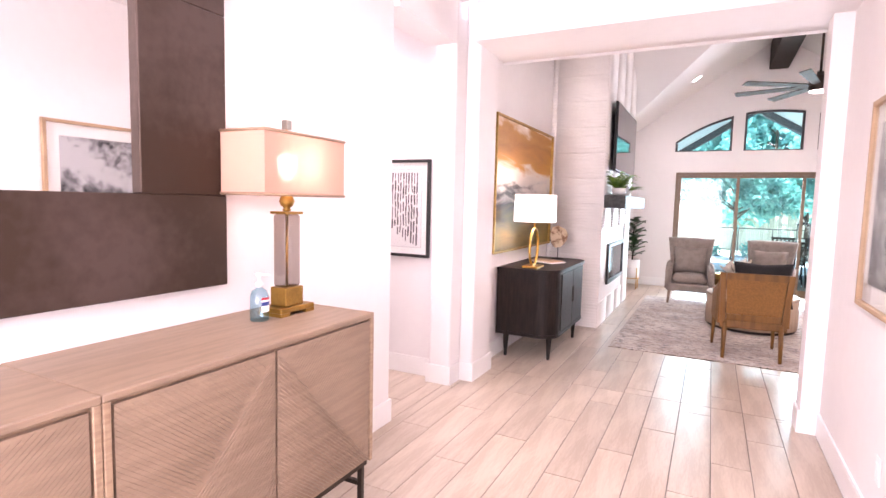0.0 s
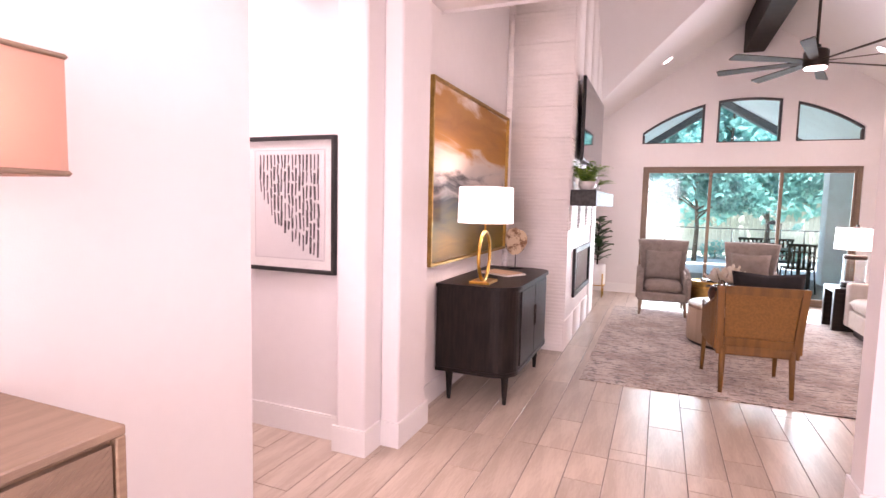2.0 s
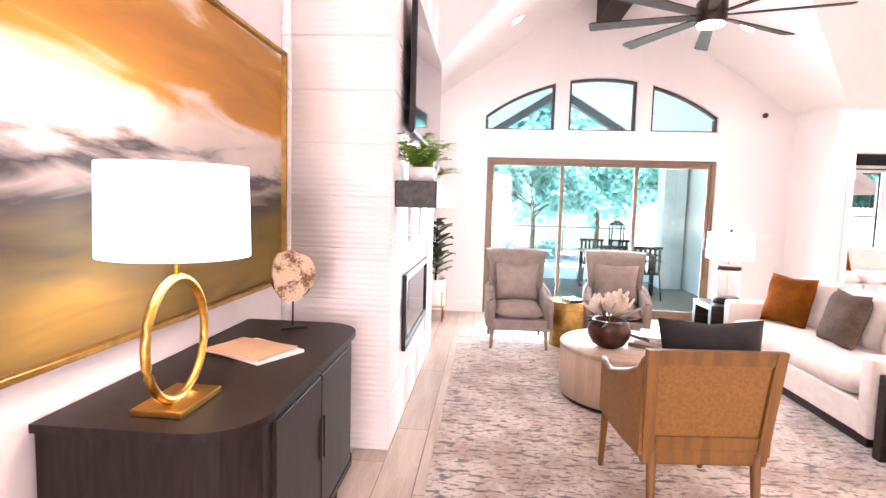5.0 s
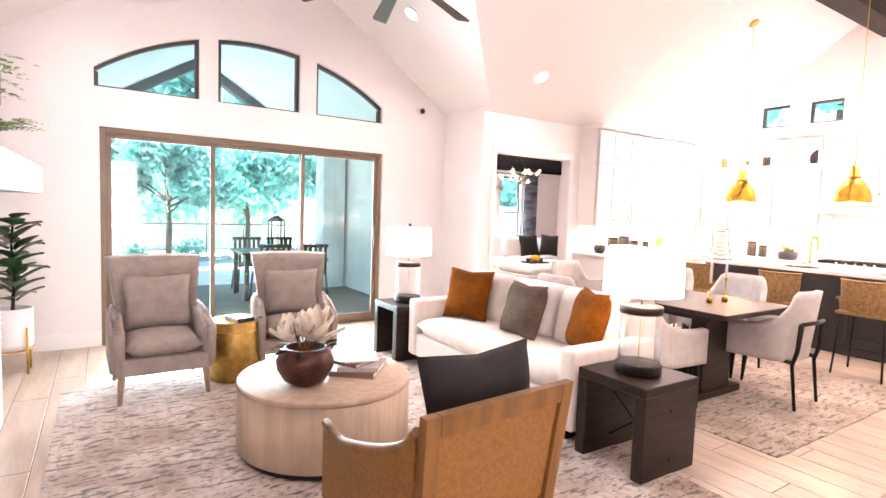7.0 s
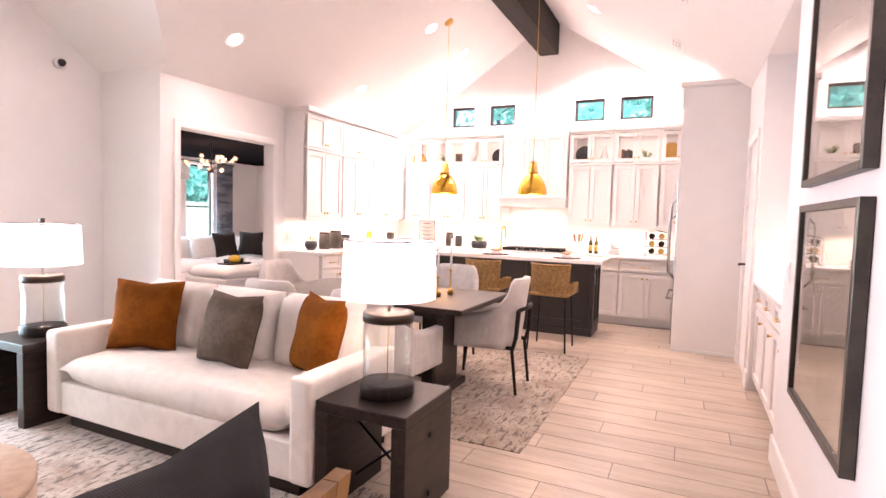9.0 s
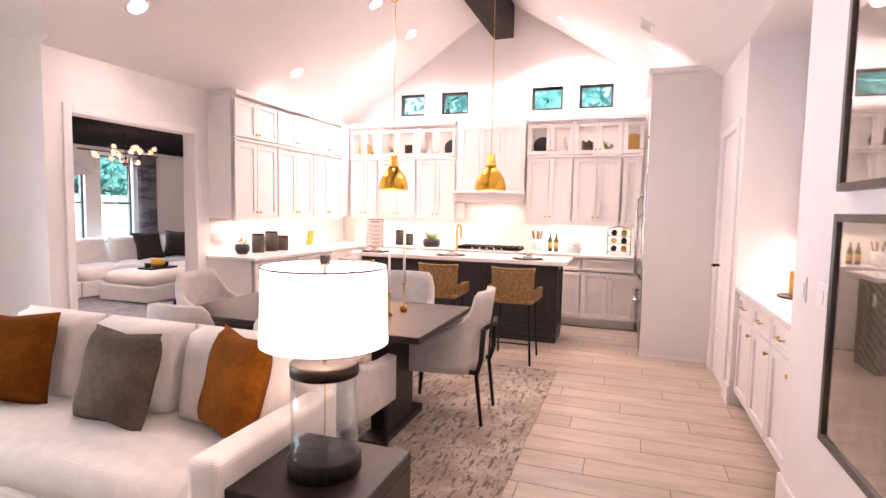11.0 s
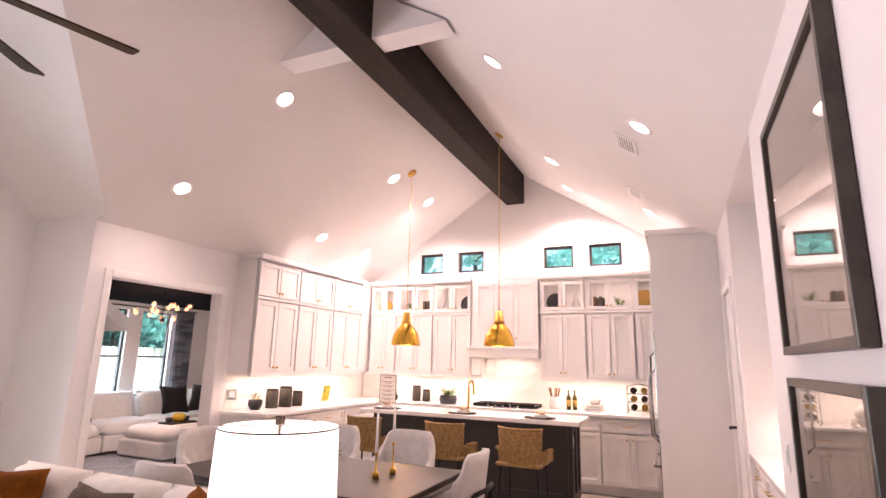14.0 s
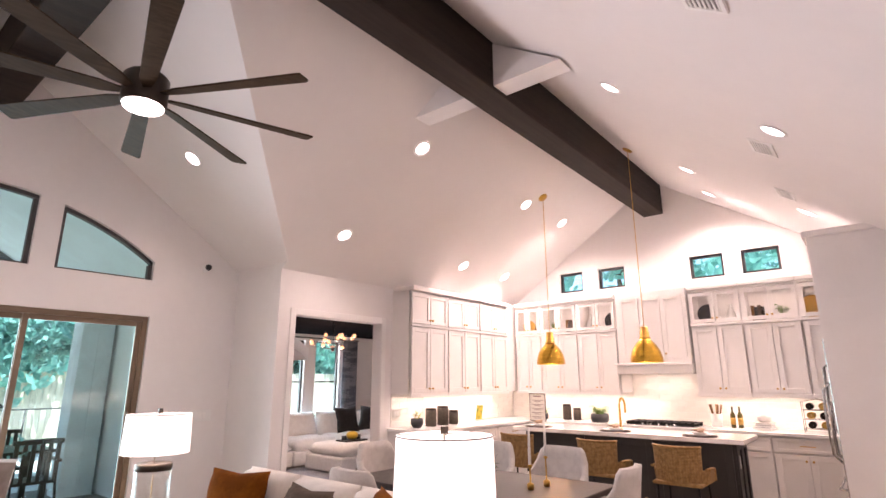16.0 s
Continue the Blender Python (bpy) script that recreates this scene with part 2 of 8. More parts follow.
def cushion(bm, w, d, h, puff=0.5, n=10, m=None, pinch=0.0):
    """A soft filled block, w by d, h thick at the middle, lying flat about the origin; pinch: how far corners stick out."""
    top, bot = {}, {}
    for i in range(n + 1):
        for j in range(n + 1):
            u, v = 2 * i / n - 1, 2 * j / n - 1
            full = ((1 - u ** 4) * (1 - v ** 4)) ** puff
            k = 1 - pinch * ((1 - u * u) * v * v + (1 - v * v) * u * u)
            x, y = u * w / 2 * (1 - pinch * (1 - v * v) * 0 - pinch * (1 - abs(v)) * abs(u)), v * d / 2 * (1 - pinch * (1 - abs(u)) * abs(v))
            wob = 0.012 * noise.noise(Vector((x * 5 + w * 7, y * 5, h * 9)))
            for store, sign in ((top, 1), (bot, -1)):
                if sign < 0 and (i in (0, n) or j in (0, n)):
                    store[i, j] = top[i, j]
                    continue
                p = Vector((x, y, sign * (h / 2 * full + wob * full)))
                store[i, j] = bm.verts.new(m @ p if m else p)
    for i in range(n):
        for j in range(n):
            for store, sign in ((top, 1), (bot, -1)):
                q = [store[i, j], store[i + 1, j], store[i + 1, j + 1], store[i, j + 1]]
                f = bm.faces.new(q if sign > 0 else q[::-1])
                f.smooth = True
    return bm


def part(name, bm, material, parent=None, label="", smooth=False, at=None):
    """Links a bmesh as one mesh object, under a thing or a part if given."""
    me = bpy.data.meshes.new(name)
    bmesh.ops.recalc_face_normals(bm, faces=bm.faces)
    if smooth:
        for f in bm.faces:
            f.smooth = True
    bm.to_mesh(me)
    bm.free()
    me.materials.append(material)
    ob = new(name, me)
    if at is not None:
        ob.matrix_basis = at
    if parent:
        ob.parent = parent
    if label:
        tagged(ob, label)
    return ob


def thing(name, label, category, group="", at=None):
    """An Empty at a thing's base, to which its parts are parented."""
    ob = tagged(new(name), label, category, group)
    ob.empty_display_size = 0.1
    if at is not None:
        ob.matrix_basis = at
    return ob


def setting(name, bm, material, label, category):
    return tagged(part(name, bm, material), label, category, kind="structure")


def piece_mesh(name, bm, material):
    me = bpy.data.meshes.new(name)
    bmesh.ops.recalc_face_normals(bm, faces=bm.faces)
    bm.to_mesh(me)
    bm.free()
    me.materials.append(material)
    return me


def piece(name, me, m, parent):
    ob = new(name, me)
    ob.parent = parent
    ob.matrix_basis = m
    return ob


# ---- the setting ----
XW, XE, YS, YN, YD, YM = -0.66, 8.95, -1.6, 11.2, 10.34, 5.30
RY, RX, RZ, PITCH, PITCH_S = 7.82, 2.0, 4.36, 0.68, 0.64
BAY = 4.42

GROUND = mat("dry_lawn", (0.36, 0.37, 0.27), 0.9, second=(0.46, 0.45, 0.35), scale=3, bump=0.3)
ground = setting("ground", B(-60, 70, -40, 90, -0.5, -0.12), GROUND, "flat lawn around the house", "ground")
SUBFLOOR = mat("grout", (0.20, 0.175, 0.155), 0.8, vary=0.12, scale=3)
floor = setting("floor", B(-3.2, 10.5, -1.8, 15.0, -0.2, -0.004), SUBFLOOR, "pale grout bed under wood-look plank tiles", "floor")

# ceiling: a long vault over living room and kitchen, with a cross vault to the garden wall
bm = bmesh.new()
K = lambda y: RZ - (PITCH if y > RY else PITCH_S) * abs(y - RY)
L = lambda x: RZ - PITCH * abs(x - RX)
vr, vl = RY + BAY - RX, RY + RX - XW
for poly in ([(RX, RY, RZ), (XE, RY, RZ), (XE, YD, K(YD)), (BAY, YD, K(YD)), (BAY, vr, K(vr))],
             [(XW, RY, RZ), (RX, RY, RZ), (XW, vl, K(vl))],
             [(RX, RY, RZ), (BAY, vr, L(BAY)), (BAY, YN, L(BAY)), (RX, YN, RZ)],
             [(RX, RY, RZ), (RX, YN, RZ), (XW, YN, L(XW)), (XW, vl, L(XW))],
             [(XW, RY, RZ), (XE, RY, RZ), (XE, YM, K(YM)), (XW, YM, K(YM))]):
    lo = [bm.verts.new(p) for p in poly]
    hi = [bm.verts.new((p[0], p[1], p[2] + 0.15)) for p in poly]
    bm.faces.new(lo), bm.faces.new(hi[::-1])
    for i in range(len(poly)):
        j = (i + 1) % len(poly)
        bm.faces.new((lo[i], lo[j], hi[j], hi[i]))
setting("ceiling", bm, CEIL, "white painted vaulted ceiling with smooth slopes", "ceiling")
setting("ceiling_entry", B(-2.9, 2.1, YS - 0.2, 4.38, 3.0, 3.15), CEIL, "flat white ceiling over the entry", "ceiling")
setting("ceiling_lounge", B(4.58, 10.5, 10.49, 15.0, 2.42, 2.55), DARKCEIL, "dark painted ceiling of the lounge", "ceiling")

# garden wall with the sliding door opening and three arched lights
ARC_X, ARC_Z, ARC_R = 1.99, 0.66, 2.51
arch = lambda x: ARC_Z + math.sqrt(max(0.0, ARC_R ** 2 - (x - ARC_X) ** 2))
SLX0, SLX1, SLZ = 0.52, 3.50, 2.115
LIGHTS = ((0.48, 1.39), (1.57, 2.44), (2.63, 3.48))
SILL = 2.485
bm = bmesh.new()
Y0, Y1 = YN, YN + 0.18
box(bm, XW - 0.18, SLX0, Y0, Y1, -0.2, SILL), box(bm, SLX1, BAY + 0.15, Y0, Y1, -0.2, SILL), box(bm, SLX0, SLX1, Y0, Y1, SLZ, SILL)
xs = sorted({XW - 0.18, BAY + 0.15, RX, *[v for p in LIGHTS for v in p]} | {round(0.48 + 0.06 * k, 3) for k in range(51) if 0.48 + 0.06 * k < 3.48})
for a, b in zip(xs, xs[1:]):
    mid = (a + b) / 2
    inside = any(p[0] < mid < p[1] for p in LIGHTS)
    lo0, lo1 = (arch(a), arch(b)) if inside else (SILL, SILL)
    prism(bm, [(a, lo0), (b, lo1), (b, L(b) + 0.1), (a, L(a) + 0.1)], "y", Y0, Y1)
setting("wall_north", bm, WALL, "white garden wall with sliding door and arched windows", "wall")
setting("wall_bay_east", B(BAY, BAY + 0.15, YD + 0.15, YN, -0.2, 3.1), WALL, "white return wall beside the sliding door", "wall")

# wall to the lounge with a cased opening
DX0, DX1, DZ = 4.63, 5.91, 2.175
bm = bmesh.new()
box(bm, BAY, DX0, YD, YD + 0.15, -0.2, 2.75), box(bm, DX1, 10.5, YD, YD + 0.15, -0.2, 2.75), box(bm, DX0, DX1, YD, YD + 0.15, DZ, 2.75)
setting("wall_lounge", bm, WALL, "white wall with a cased opening to the lounge", "wall")
bm = bmesh.new()
for x0, x1 in ((DX0 - 0.07, DX0), (DX1, DX1 + 0.07)):
    box(bm, x0, x1, YD - 0.018, YD, 0, DZ + 0.07, 0.004, 1)
box(bm, DX0, DX1, YD - 0.018, YD, DZ, DZ + 0.07, 0.004, 1)
setting("trim_lounge_opening", bm, TRIM, "white casing around the lounge opening", "trim")

# kitchen wall with four small high windows
HW = ((6.33, 6.77), (6.98, 7.41), (8.32, 8.74), (8.99, 9.39))
HZ0, HZ1 = 2.83, 3.15
bm = bmesh.new()
box(bm, XE, XE + 0.18, YM - 0.15, YD + 0.15, -0.2, 2.5)
ys = sorted({YM - 0.15, YD + 0.15, RY, *[v for p in HW for v in p]})
for a, b in zip(ys, ys[1:]):
    hole = any(p[0] < (a + b) / 2 < p[1] for p in HW)
    if hole:
        box(bm, XE, XE + 0.18, a, b, 2.5, HZ0)
    lo = HZ1 if hole else 2.5
    prism(bm, [(a, lo), (b, lo), (b, K(b) + 0.1), (a, K(a) + 0.1)], "x", XE, XE + 0.18)
setting("wall_east", bm, WALL, "white gabled kitchen wall with four small high windows", "wall")

# south side: picture wall, bar niche, pantry wall
NX0, NX1, NY = 4.60, 6.04, 4.62
top = K(YM) + 0.12
bm = box(bmesh.new(), 1.75, NX0, 4.71, 4.88, -0.2, top)
box(bm, 1.96, NX0, 4.88, YM, -0.2, top)
setting("wall_picture", bm, WALL, "white wall hung with two framed prints", "wall")
setting("wall_niche_back", B(NX0, NX1, NY - 0.15, NY, -0.2, top), WALL, "white back wall of the bar niche", "wall")
setting("ceiling_niche", B(NX0, NX1, NY, YM, K(YM) + 0.0, top), CEIL, "white soffit over the bar niche", "ceiling")
PX0, PX1, PZ = 6.24, 6.92, 2.13
bm = bmesh.new()
box(bm, NX1, PX0, NY - 0.15, YM, -0.2, top), box(bm, PX1, XE + 0.18, NY + 0.4, YM, -0.2, top), box(bm, PX0, PX1, NY + 0.4, YM, PZ, top)
setting("wall_pantry", bm, WALL, "white wall around the pantry door", "wall")

# west side and entry
setting("wall_west", B(XW - 0.18, XW, 4.88, YN, -0.2, RZ + 0.15), WALL, "tall white wall behind the console and chimney", "wall")
bm = bmesh.new()
box(bm, -0.85, -0.66, 4.31, 4.88, -0.2, 3.1, 0.02, 3), box(bm, -0.66, -0.54, 4.49, 4.88, -0.2, 3.1, 0.02, 3)
setting("wall_opening_post", bm, WALL, "white stepped post with rounded corners beside the opening", "wall")
setting("wall_hall_far", B(-3.0, -0.85, 4.42, 4.60, -0.2, 3.1), WALL, "white hall wall hung with framed prints", "wall")
setting("wall_hall_end", B(-3.15, -3.0, 2.0, 4.6, -0.2, 3.1), WALL, "white end wall of the side hall", "wall")
setting("wall_hall_near", B(-3.0, -0.90, 3.30, 3.45, -0.2, 3.1), WALL, "white near wall of the side hall", "wall")
setting("wall_sideboard", B(-0.90, -0.70, YS, 3.48, -0.2, 3.1), WALL, "white entry wall behind the sideboard", "wall")
setting("wall_hall_header", B(-0.90, -0.66, 3.48, 4.31, 2.68, 3.1), WALL, "white header over the side hall", "wall")
setting("wall_entry_east", B(1.86, 2.02, YS, 4.71, -0.2, 3.1), WALL, "white entry wall with a framed print", "wall")
bm = bmesh.new()
box(bm, -0.54, 1.75, 4.38, 4.88, 2.70, 3.1), box(bm, 1.75, 1.86, 4.38, 4.71, 2.70, 3.1), box(bm, -0.66, 1.96, 4.88, YM, 2.77, 2.95)
setting("wall_entry_header", bm, WALL, "white header over the opening to the great room", "wall")
bm = bmesh.new()
box(bm, -0.9, -0.25, YS - 0.15, YS, -0.2, 3.1), box(bm, 1.45, 2.02, YS - 0.15, YS, -0.2, 3.1), box(bm, -0.25, 1.45, YS - 0.15, YS, 2.6, 3.1)
setting("wall_south", bm, WALL, "white entry wall around the front door", "wall")

# lounge beyond the opening
LWY = 14.8
LW = ((6.7, 7.1), (7.5, 8.05), (8.33, 8.97))
bm = bmesh.new()
xs = [4.25] + [v for p in LW for v in p] + [10.5]
for k, (a, b) in enumerate(zip(xs, xs[1:])):
    if k % 2:
        box(bm, a, b, LWY, LWY + 0.15, -0.2, 0.75), box(bm, a, b, LWY, LWY + 0.15, 2.29, 2.5)
    else:
        box(bm, a, b, LWY, LWY + 0.15, -0.2, 2.5)
setting("wall_lounge_far", bm, WALL, "white lounge wall with tall windows", "wall")
setting("wall_lounge_west", B(4.25, 4.40, YN + 0.18, LWY, -0.2, 2.5), WALL, "white lounge side wall", "wall")
setting("wall_lounge_east", B(10.2, 10.35, YD + 0.15, LWY, -0.2, 2.5), WALL, "white lounge side wall", "wall")

# dark ridge beams and the white cross beam
BZ = 3.83
bm = B(RX - 0.14, XE, RY - 0.14, RY + 0.14, BZ, RZ - 0.04, 0.008, 1)
tagged(part("ridge_beam", bm, BEAM), "dark-stained timber ridge beam over the kitchen", "beam", kind="structure")
bm = B(RX - 0.14, RX + 0.14, RY + 0.14, YN, BZ, RZ - 0.04, 0.008, 1)
tagged(part("ridge_beam", bm, BEAM), "dark-stained timber ridge beam over the living room", "beam", kind="structure")
bm = bmesh.new()
for s in (-1, 1):
    prism(bm, [(RY + s * 0.14, BZ + 0.03), (RY + s * 0.74, BZ + 0.03), (RY + s * 0.14, RZ - 0.1)], "x", 4.55, 4.75)
tagged(part("cross_beam", bm, CEIL), "white boxed cross beam under the vault", "beam", kind="structure")

# baseboards
bm = bmesh.new()
h, th = 0.14, 0.016
for x0, x1, y0, y1 in ((-0.70, -0.70 + th, YS, 3.48), (-0.90, -0.70 + th, 3.48, 3.48 + th), (1.86 - th, 1.86, YS, 4.71), (1.75 - th, 1.86 - th, 4.71 - th, 4.71), (1.75 - th, 1.75, 4.71, 4.88 + th), (1.75, 1.96 - th, 4.88, 4.88 + th), (1.96 - th, 1.96, 4.88, YM + th),
                       (-3.0, -0.85, 4.42 - th, 4.42), (-0.85 - th, -0.66 + th, 4.31 - th, 4.31), (-0.66, -0.66 + th, 4.31, 4.49 - th), (-0.66 + th, -0.54 + th, 4.49 - th, 4.49),
                       (-0.54, -0.54 + th, 4.49, 4.88 + th), (XW, XW + th, 4.88 + th, 7.0), (XW, XW + th, 9.3, YN), (XW + th, SLX0, YN - th, YN), (SLX1, BAY - th, YN - th, YN),
                       (BAY - th, BAY, YD - th, YN - th), (BAY, DX0 - 0.07, YD - th, YD), (DX1 + 0.07, 6.08, YD - th, YD), (1.96, NX0, YM, YM + th), (NX1 - th, PX0 - 0.07, YM, YM + th), (PX1 + 0.07, 7.11, YM, YM + th)):
    box(bm, x0, x1, y0, y1, 0, h)
    if x1 - x0 > y1 - y0:
        box(bm, x0, x1, y0 + 0.002, y1 - 0.002, h, h + 0.012)
    else:
        box(bm, x0 + 0.002, x1 - 0.002, y0, y1, h, h + 0.012)
setting("baseboard", bm, TRIM, "white painted baseboards", "baseboard")

# ---- windows and doors ----
ALU = mat("bronze_window_frame", (0.20, 0.135, 0.085), 0.4, vary=0.12, scale=6)
DARKFRAME = mat("dark_window_frame", (0.05, 0.045, 0.045), 0.45, vary=0.15, scale=6)


def sliding_door():
    t = tagged(new("door_slider"), "bronze-framed three-panel sliding glass door to the patio", "sliding door", kind="structure")
    f, y0, y1 = 0.05, YN + 0.03, YN + 0.13
    for n, a in (("jamb", (SLX0, SLX0 + f, y0, y1, 0, SLZ)), ("jamb", (SLX1 - f, SLX1, y0, y1, 0, SLZ)), ("head", (SLX0 + f, SLX1 - f, y0, y1, SLZ - f, SLZ)), ("sill", (SLX0 + f, SLX1 - f, y0, y1, 0, 0.035))):
        part(n, B(*a, 0.004, 1), ALU, t)
    cuts = (SLX0 + f, 1.53, 2.50, SLX1 - f)
    for k in range(3):
        x0, x1, yy = cuts[k] + (0 if k == 0 else -0.02), cuts[k + 1] + (0.02 if k < 2 else 0), YN + 0.05 + 0.022 * (k % 2)
        panel = part("pane", B(x0 + 0.04, x1 - 0.04, yy + 0.008, yy + 0.012, 0.1, SLZ - f - 0.05), PANE, t)
        panel.visible_shadow = False
        for n, a in (("stile", (x0, x0 + 0.045)), ("stile", (x1 - 0.045, x1))):
            part(n, B(a[0], a[1], yy, yy + 0.02, 0.035, SLZ - f, 0.003, 1), ALU, t)
        part("rail", B(x0 + 0.045, x1 - 0.045, yy, yy + 0.02, 0.035, 0.11, 0.003, 1), ALU, t)
        part("rail", B(x0 + 0.045, x1 - 0.045, yy, yy + 0.02, SLZ - f - 0.05, SLZ - f, 0.003, 1), ALU, t)
    part("pull_handle", B(SLX1 - f - 0.035, SLX1 - f - 0.012, YN + 0.02, YN + 0.05, 0.95, 1.2, 0.006, 2), ALU, t)


def arched_light(x0, x1, k):
    t = tagged(new("window_%d" % k), "dark-framed fixed window under an arched head", "window", kind="structure")
    y0, y1, f, n = YN + 0.05, YN + 0.11, 0.035, 10
    xs = [x0 + (x1 - x0) * i / n for i in range(n + 1)]
    bm = bmesh.new()
    for a, b in zip(xs, xs[1:]):
        prism(bm, [(a, arch(a) - f), (b, arch(b) - f), (b, arch(b)), (a, arch(a))], "y", y0, y1)
    part("head", bm, DARKFRAME, t)
    part("sill", B(x0, x1, y0, y1, SILL, SILL + 0.02), DARKFRAME, t)
    for a, b in ((x0, x0 + f), (x1 - f, x1)):
        if arch((a + b) / 2) - f > SILL + 0.03:
            part("jamb", B(a, b, y0, y1, SILL + 0.02, min(arch(a), arch(b)) - f), DARKFRAME, t)
    bm = bmesh.new()
    prism(bm, [(x0, SILL + 0.01)] + [(x1, SILL + 0.01)] + [(x, arch(x) - 0.01) for x in xs[::-1]], "y", YN + 0.078, YN + 0.082)
    part("pane", bm, PANE, t).visible_shadow = False


def plain_window(k, ax, plane, a0, a1, z0, z1, material, label, mid=None):
    """A small framed window in a wall whose inner face is at plane."""
    t = tagged(new("window_%d" % k), label, "window", kind="structure")
    f = 0.035

    def bar(n, u0, u1, w0, w1, d0=0.06, d1=0.11, mm=material):
        a = (u0, u1, plane + d0, plane + d1, w0, w1) if ax == "y" else (plane + d0, plane + d1, u0, u1, w0, w1)
        return part(n, B(*a), mm, t)
    bar("jamb", a0, a0 + f, z0, z1), bar("jamb", a1 - f, a1, z0, z1), bar("head", a0 + f, a1 - f, z1 - f, z1), bar("sill", a0 + f, a1 - f, z0, z0 + f)
    if mid:
        bar("rail", a0 + f, a1 - f, mid - 0.015, mid + 0.015)
    bar("pane", a0 + 0.02, a1 - 0.02, z0 + 0.02, z1 - 0.02, 0.083, 0.087, PANE).visible_shadow = False


sliding_door()
for k, (a, b) in enumerate(LIGHTS):
    arched_light(a, b, k + 1)
for k, (a, b) in enumerate(HW):
    plain_window(k + 4, "x", XE, a, b, HZ0, HZ1, DARKFRAME, "small dark-framed high window above the cabinets")
for k, (a, b) in enumerate(LW):
    plain_window(k + 8, "y", LWY, a, b, 0.75, 2.29, DARKFRAME, "tall dark-framed lounge window", mid=1.45)


def panel_door(name, x0, x1, y, z1, label, glass_lite=False):
    """A five-panel door in a wall that faces +y."""
    t = tagged(new(name), label, "door", kind="structure")
    part("leaf", B(x0, x1, y - 0.045, y - 0.012, 0.01, z1), TRIM, t)
    n = 5
    for k in range(n):
        a, b = 0.14 + (z1 - 0.22) * k / n, 0.14 + (z1 - 0.22) * (k + 1) / n - 0.09
        part("panel", B(x0 + 0.1, x1 - 0.1, y - 0.0125, y - 0.004, a, b, 0.006, 1), TRIM, t)
    for a, b in ((x0 - 0.07, x0), (x1, x1 + 0.07)):
        part("casing", B(a, b, y, y + 0.018, 0, z1 + 0.07, 0.004, 1), TRIM, t)
    part("casing", B(x0, x1, y, y + 0.018, z1, z1 + 0.07, 0.004, 1), TRIM, t)
    return t


d = panel_door("door_pantry", PX0, PX1, YM, PZ, "white five-panel pantry door, closed")
knob = tube(bmesh.new(), [(PX1 - 0.07, YM - 0.01, 1.0), (PX1 - 0.07, YM + 0.05, 1.0)], 0.012)
part("lever_handle", tube(knob, [(PX1 - 0.07, YM + 0.05, 1.0), (PX1 - 0.12, YM + 0.052, 1.0), (PX1 - 0.17, YM + 0.05, 0.998)], 0.009), BLACKMETAL, d, "black lever handle")
t = tagged(new("door_entry"), "glazed front door behind the entry", "door", kind="structure")
for n, a in (("jamb", (-0.25, -0.17)), ("jamb", (1.37, 1.45)), ("stile", (0.55, 0.65))):
    part(n, B(a[0], a[1], YS - 0.12, YS - 0.04, 0, 2.6), DARKFRAME, t)
part("head", B(-0.17, 1.37, YS - 0.12, YS - 0.04, 2.5, 2.6), DARKFRAME, t)
part("kick_panel", B(-0.17, 1.37, YS - 0.10, YS - 0.06, 0.0, 0.35), DARKFRAME, t)

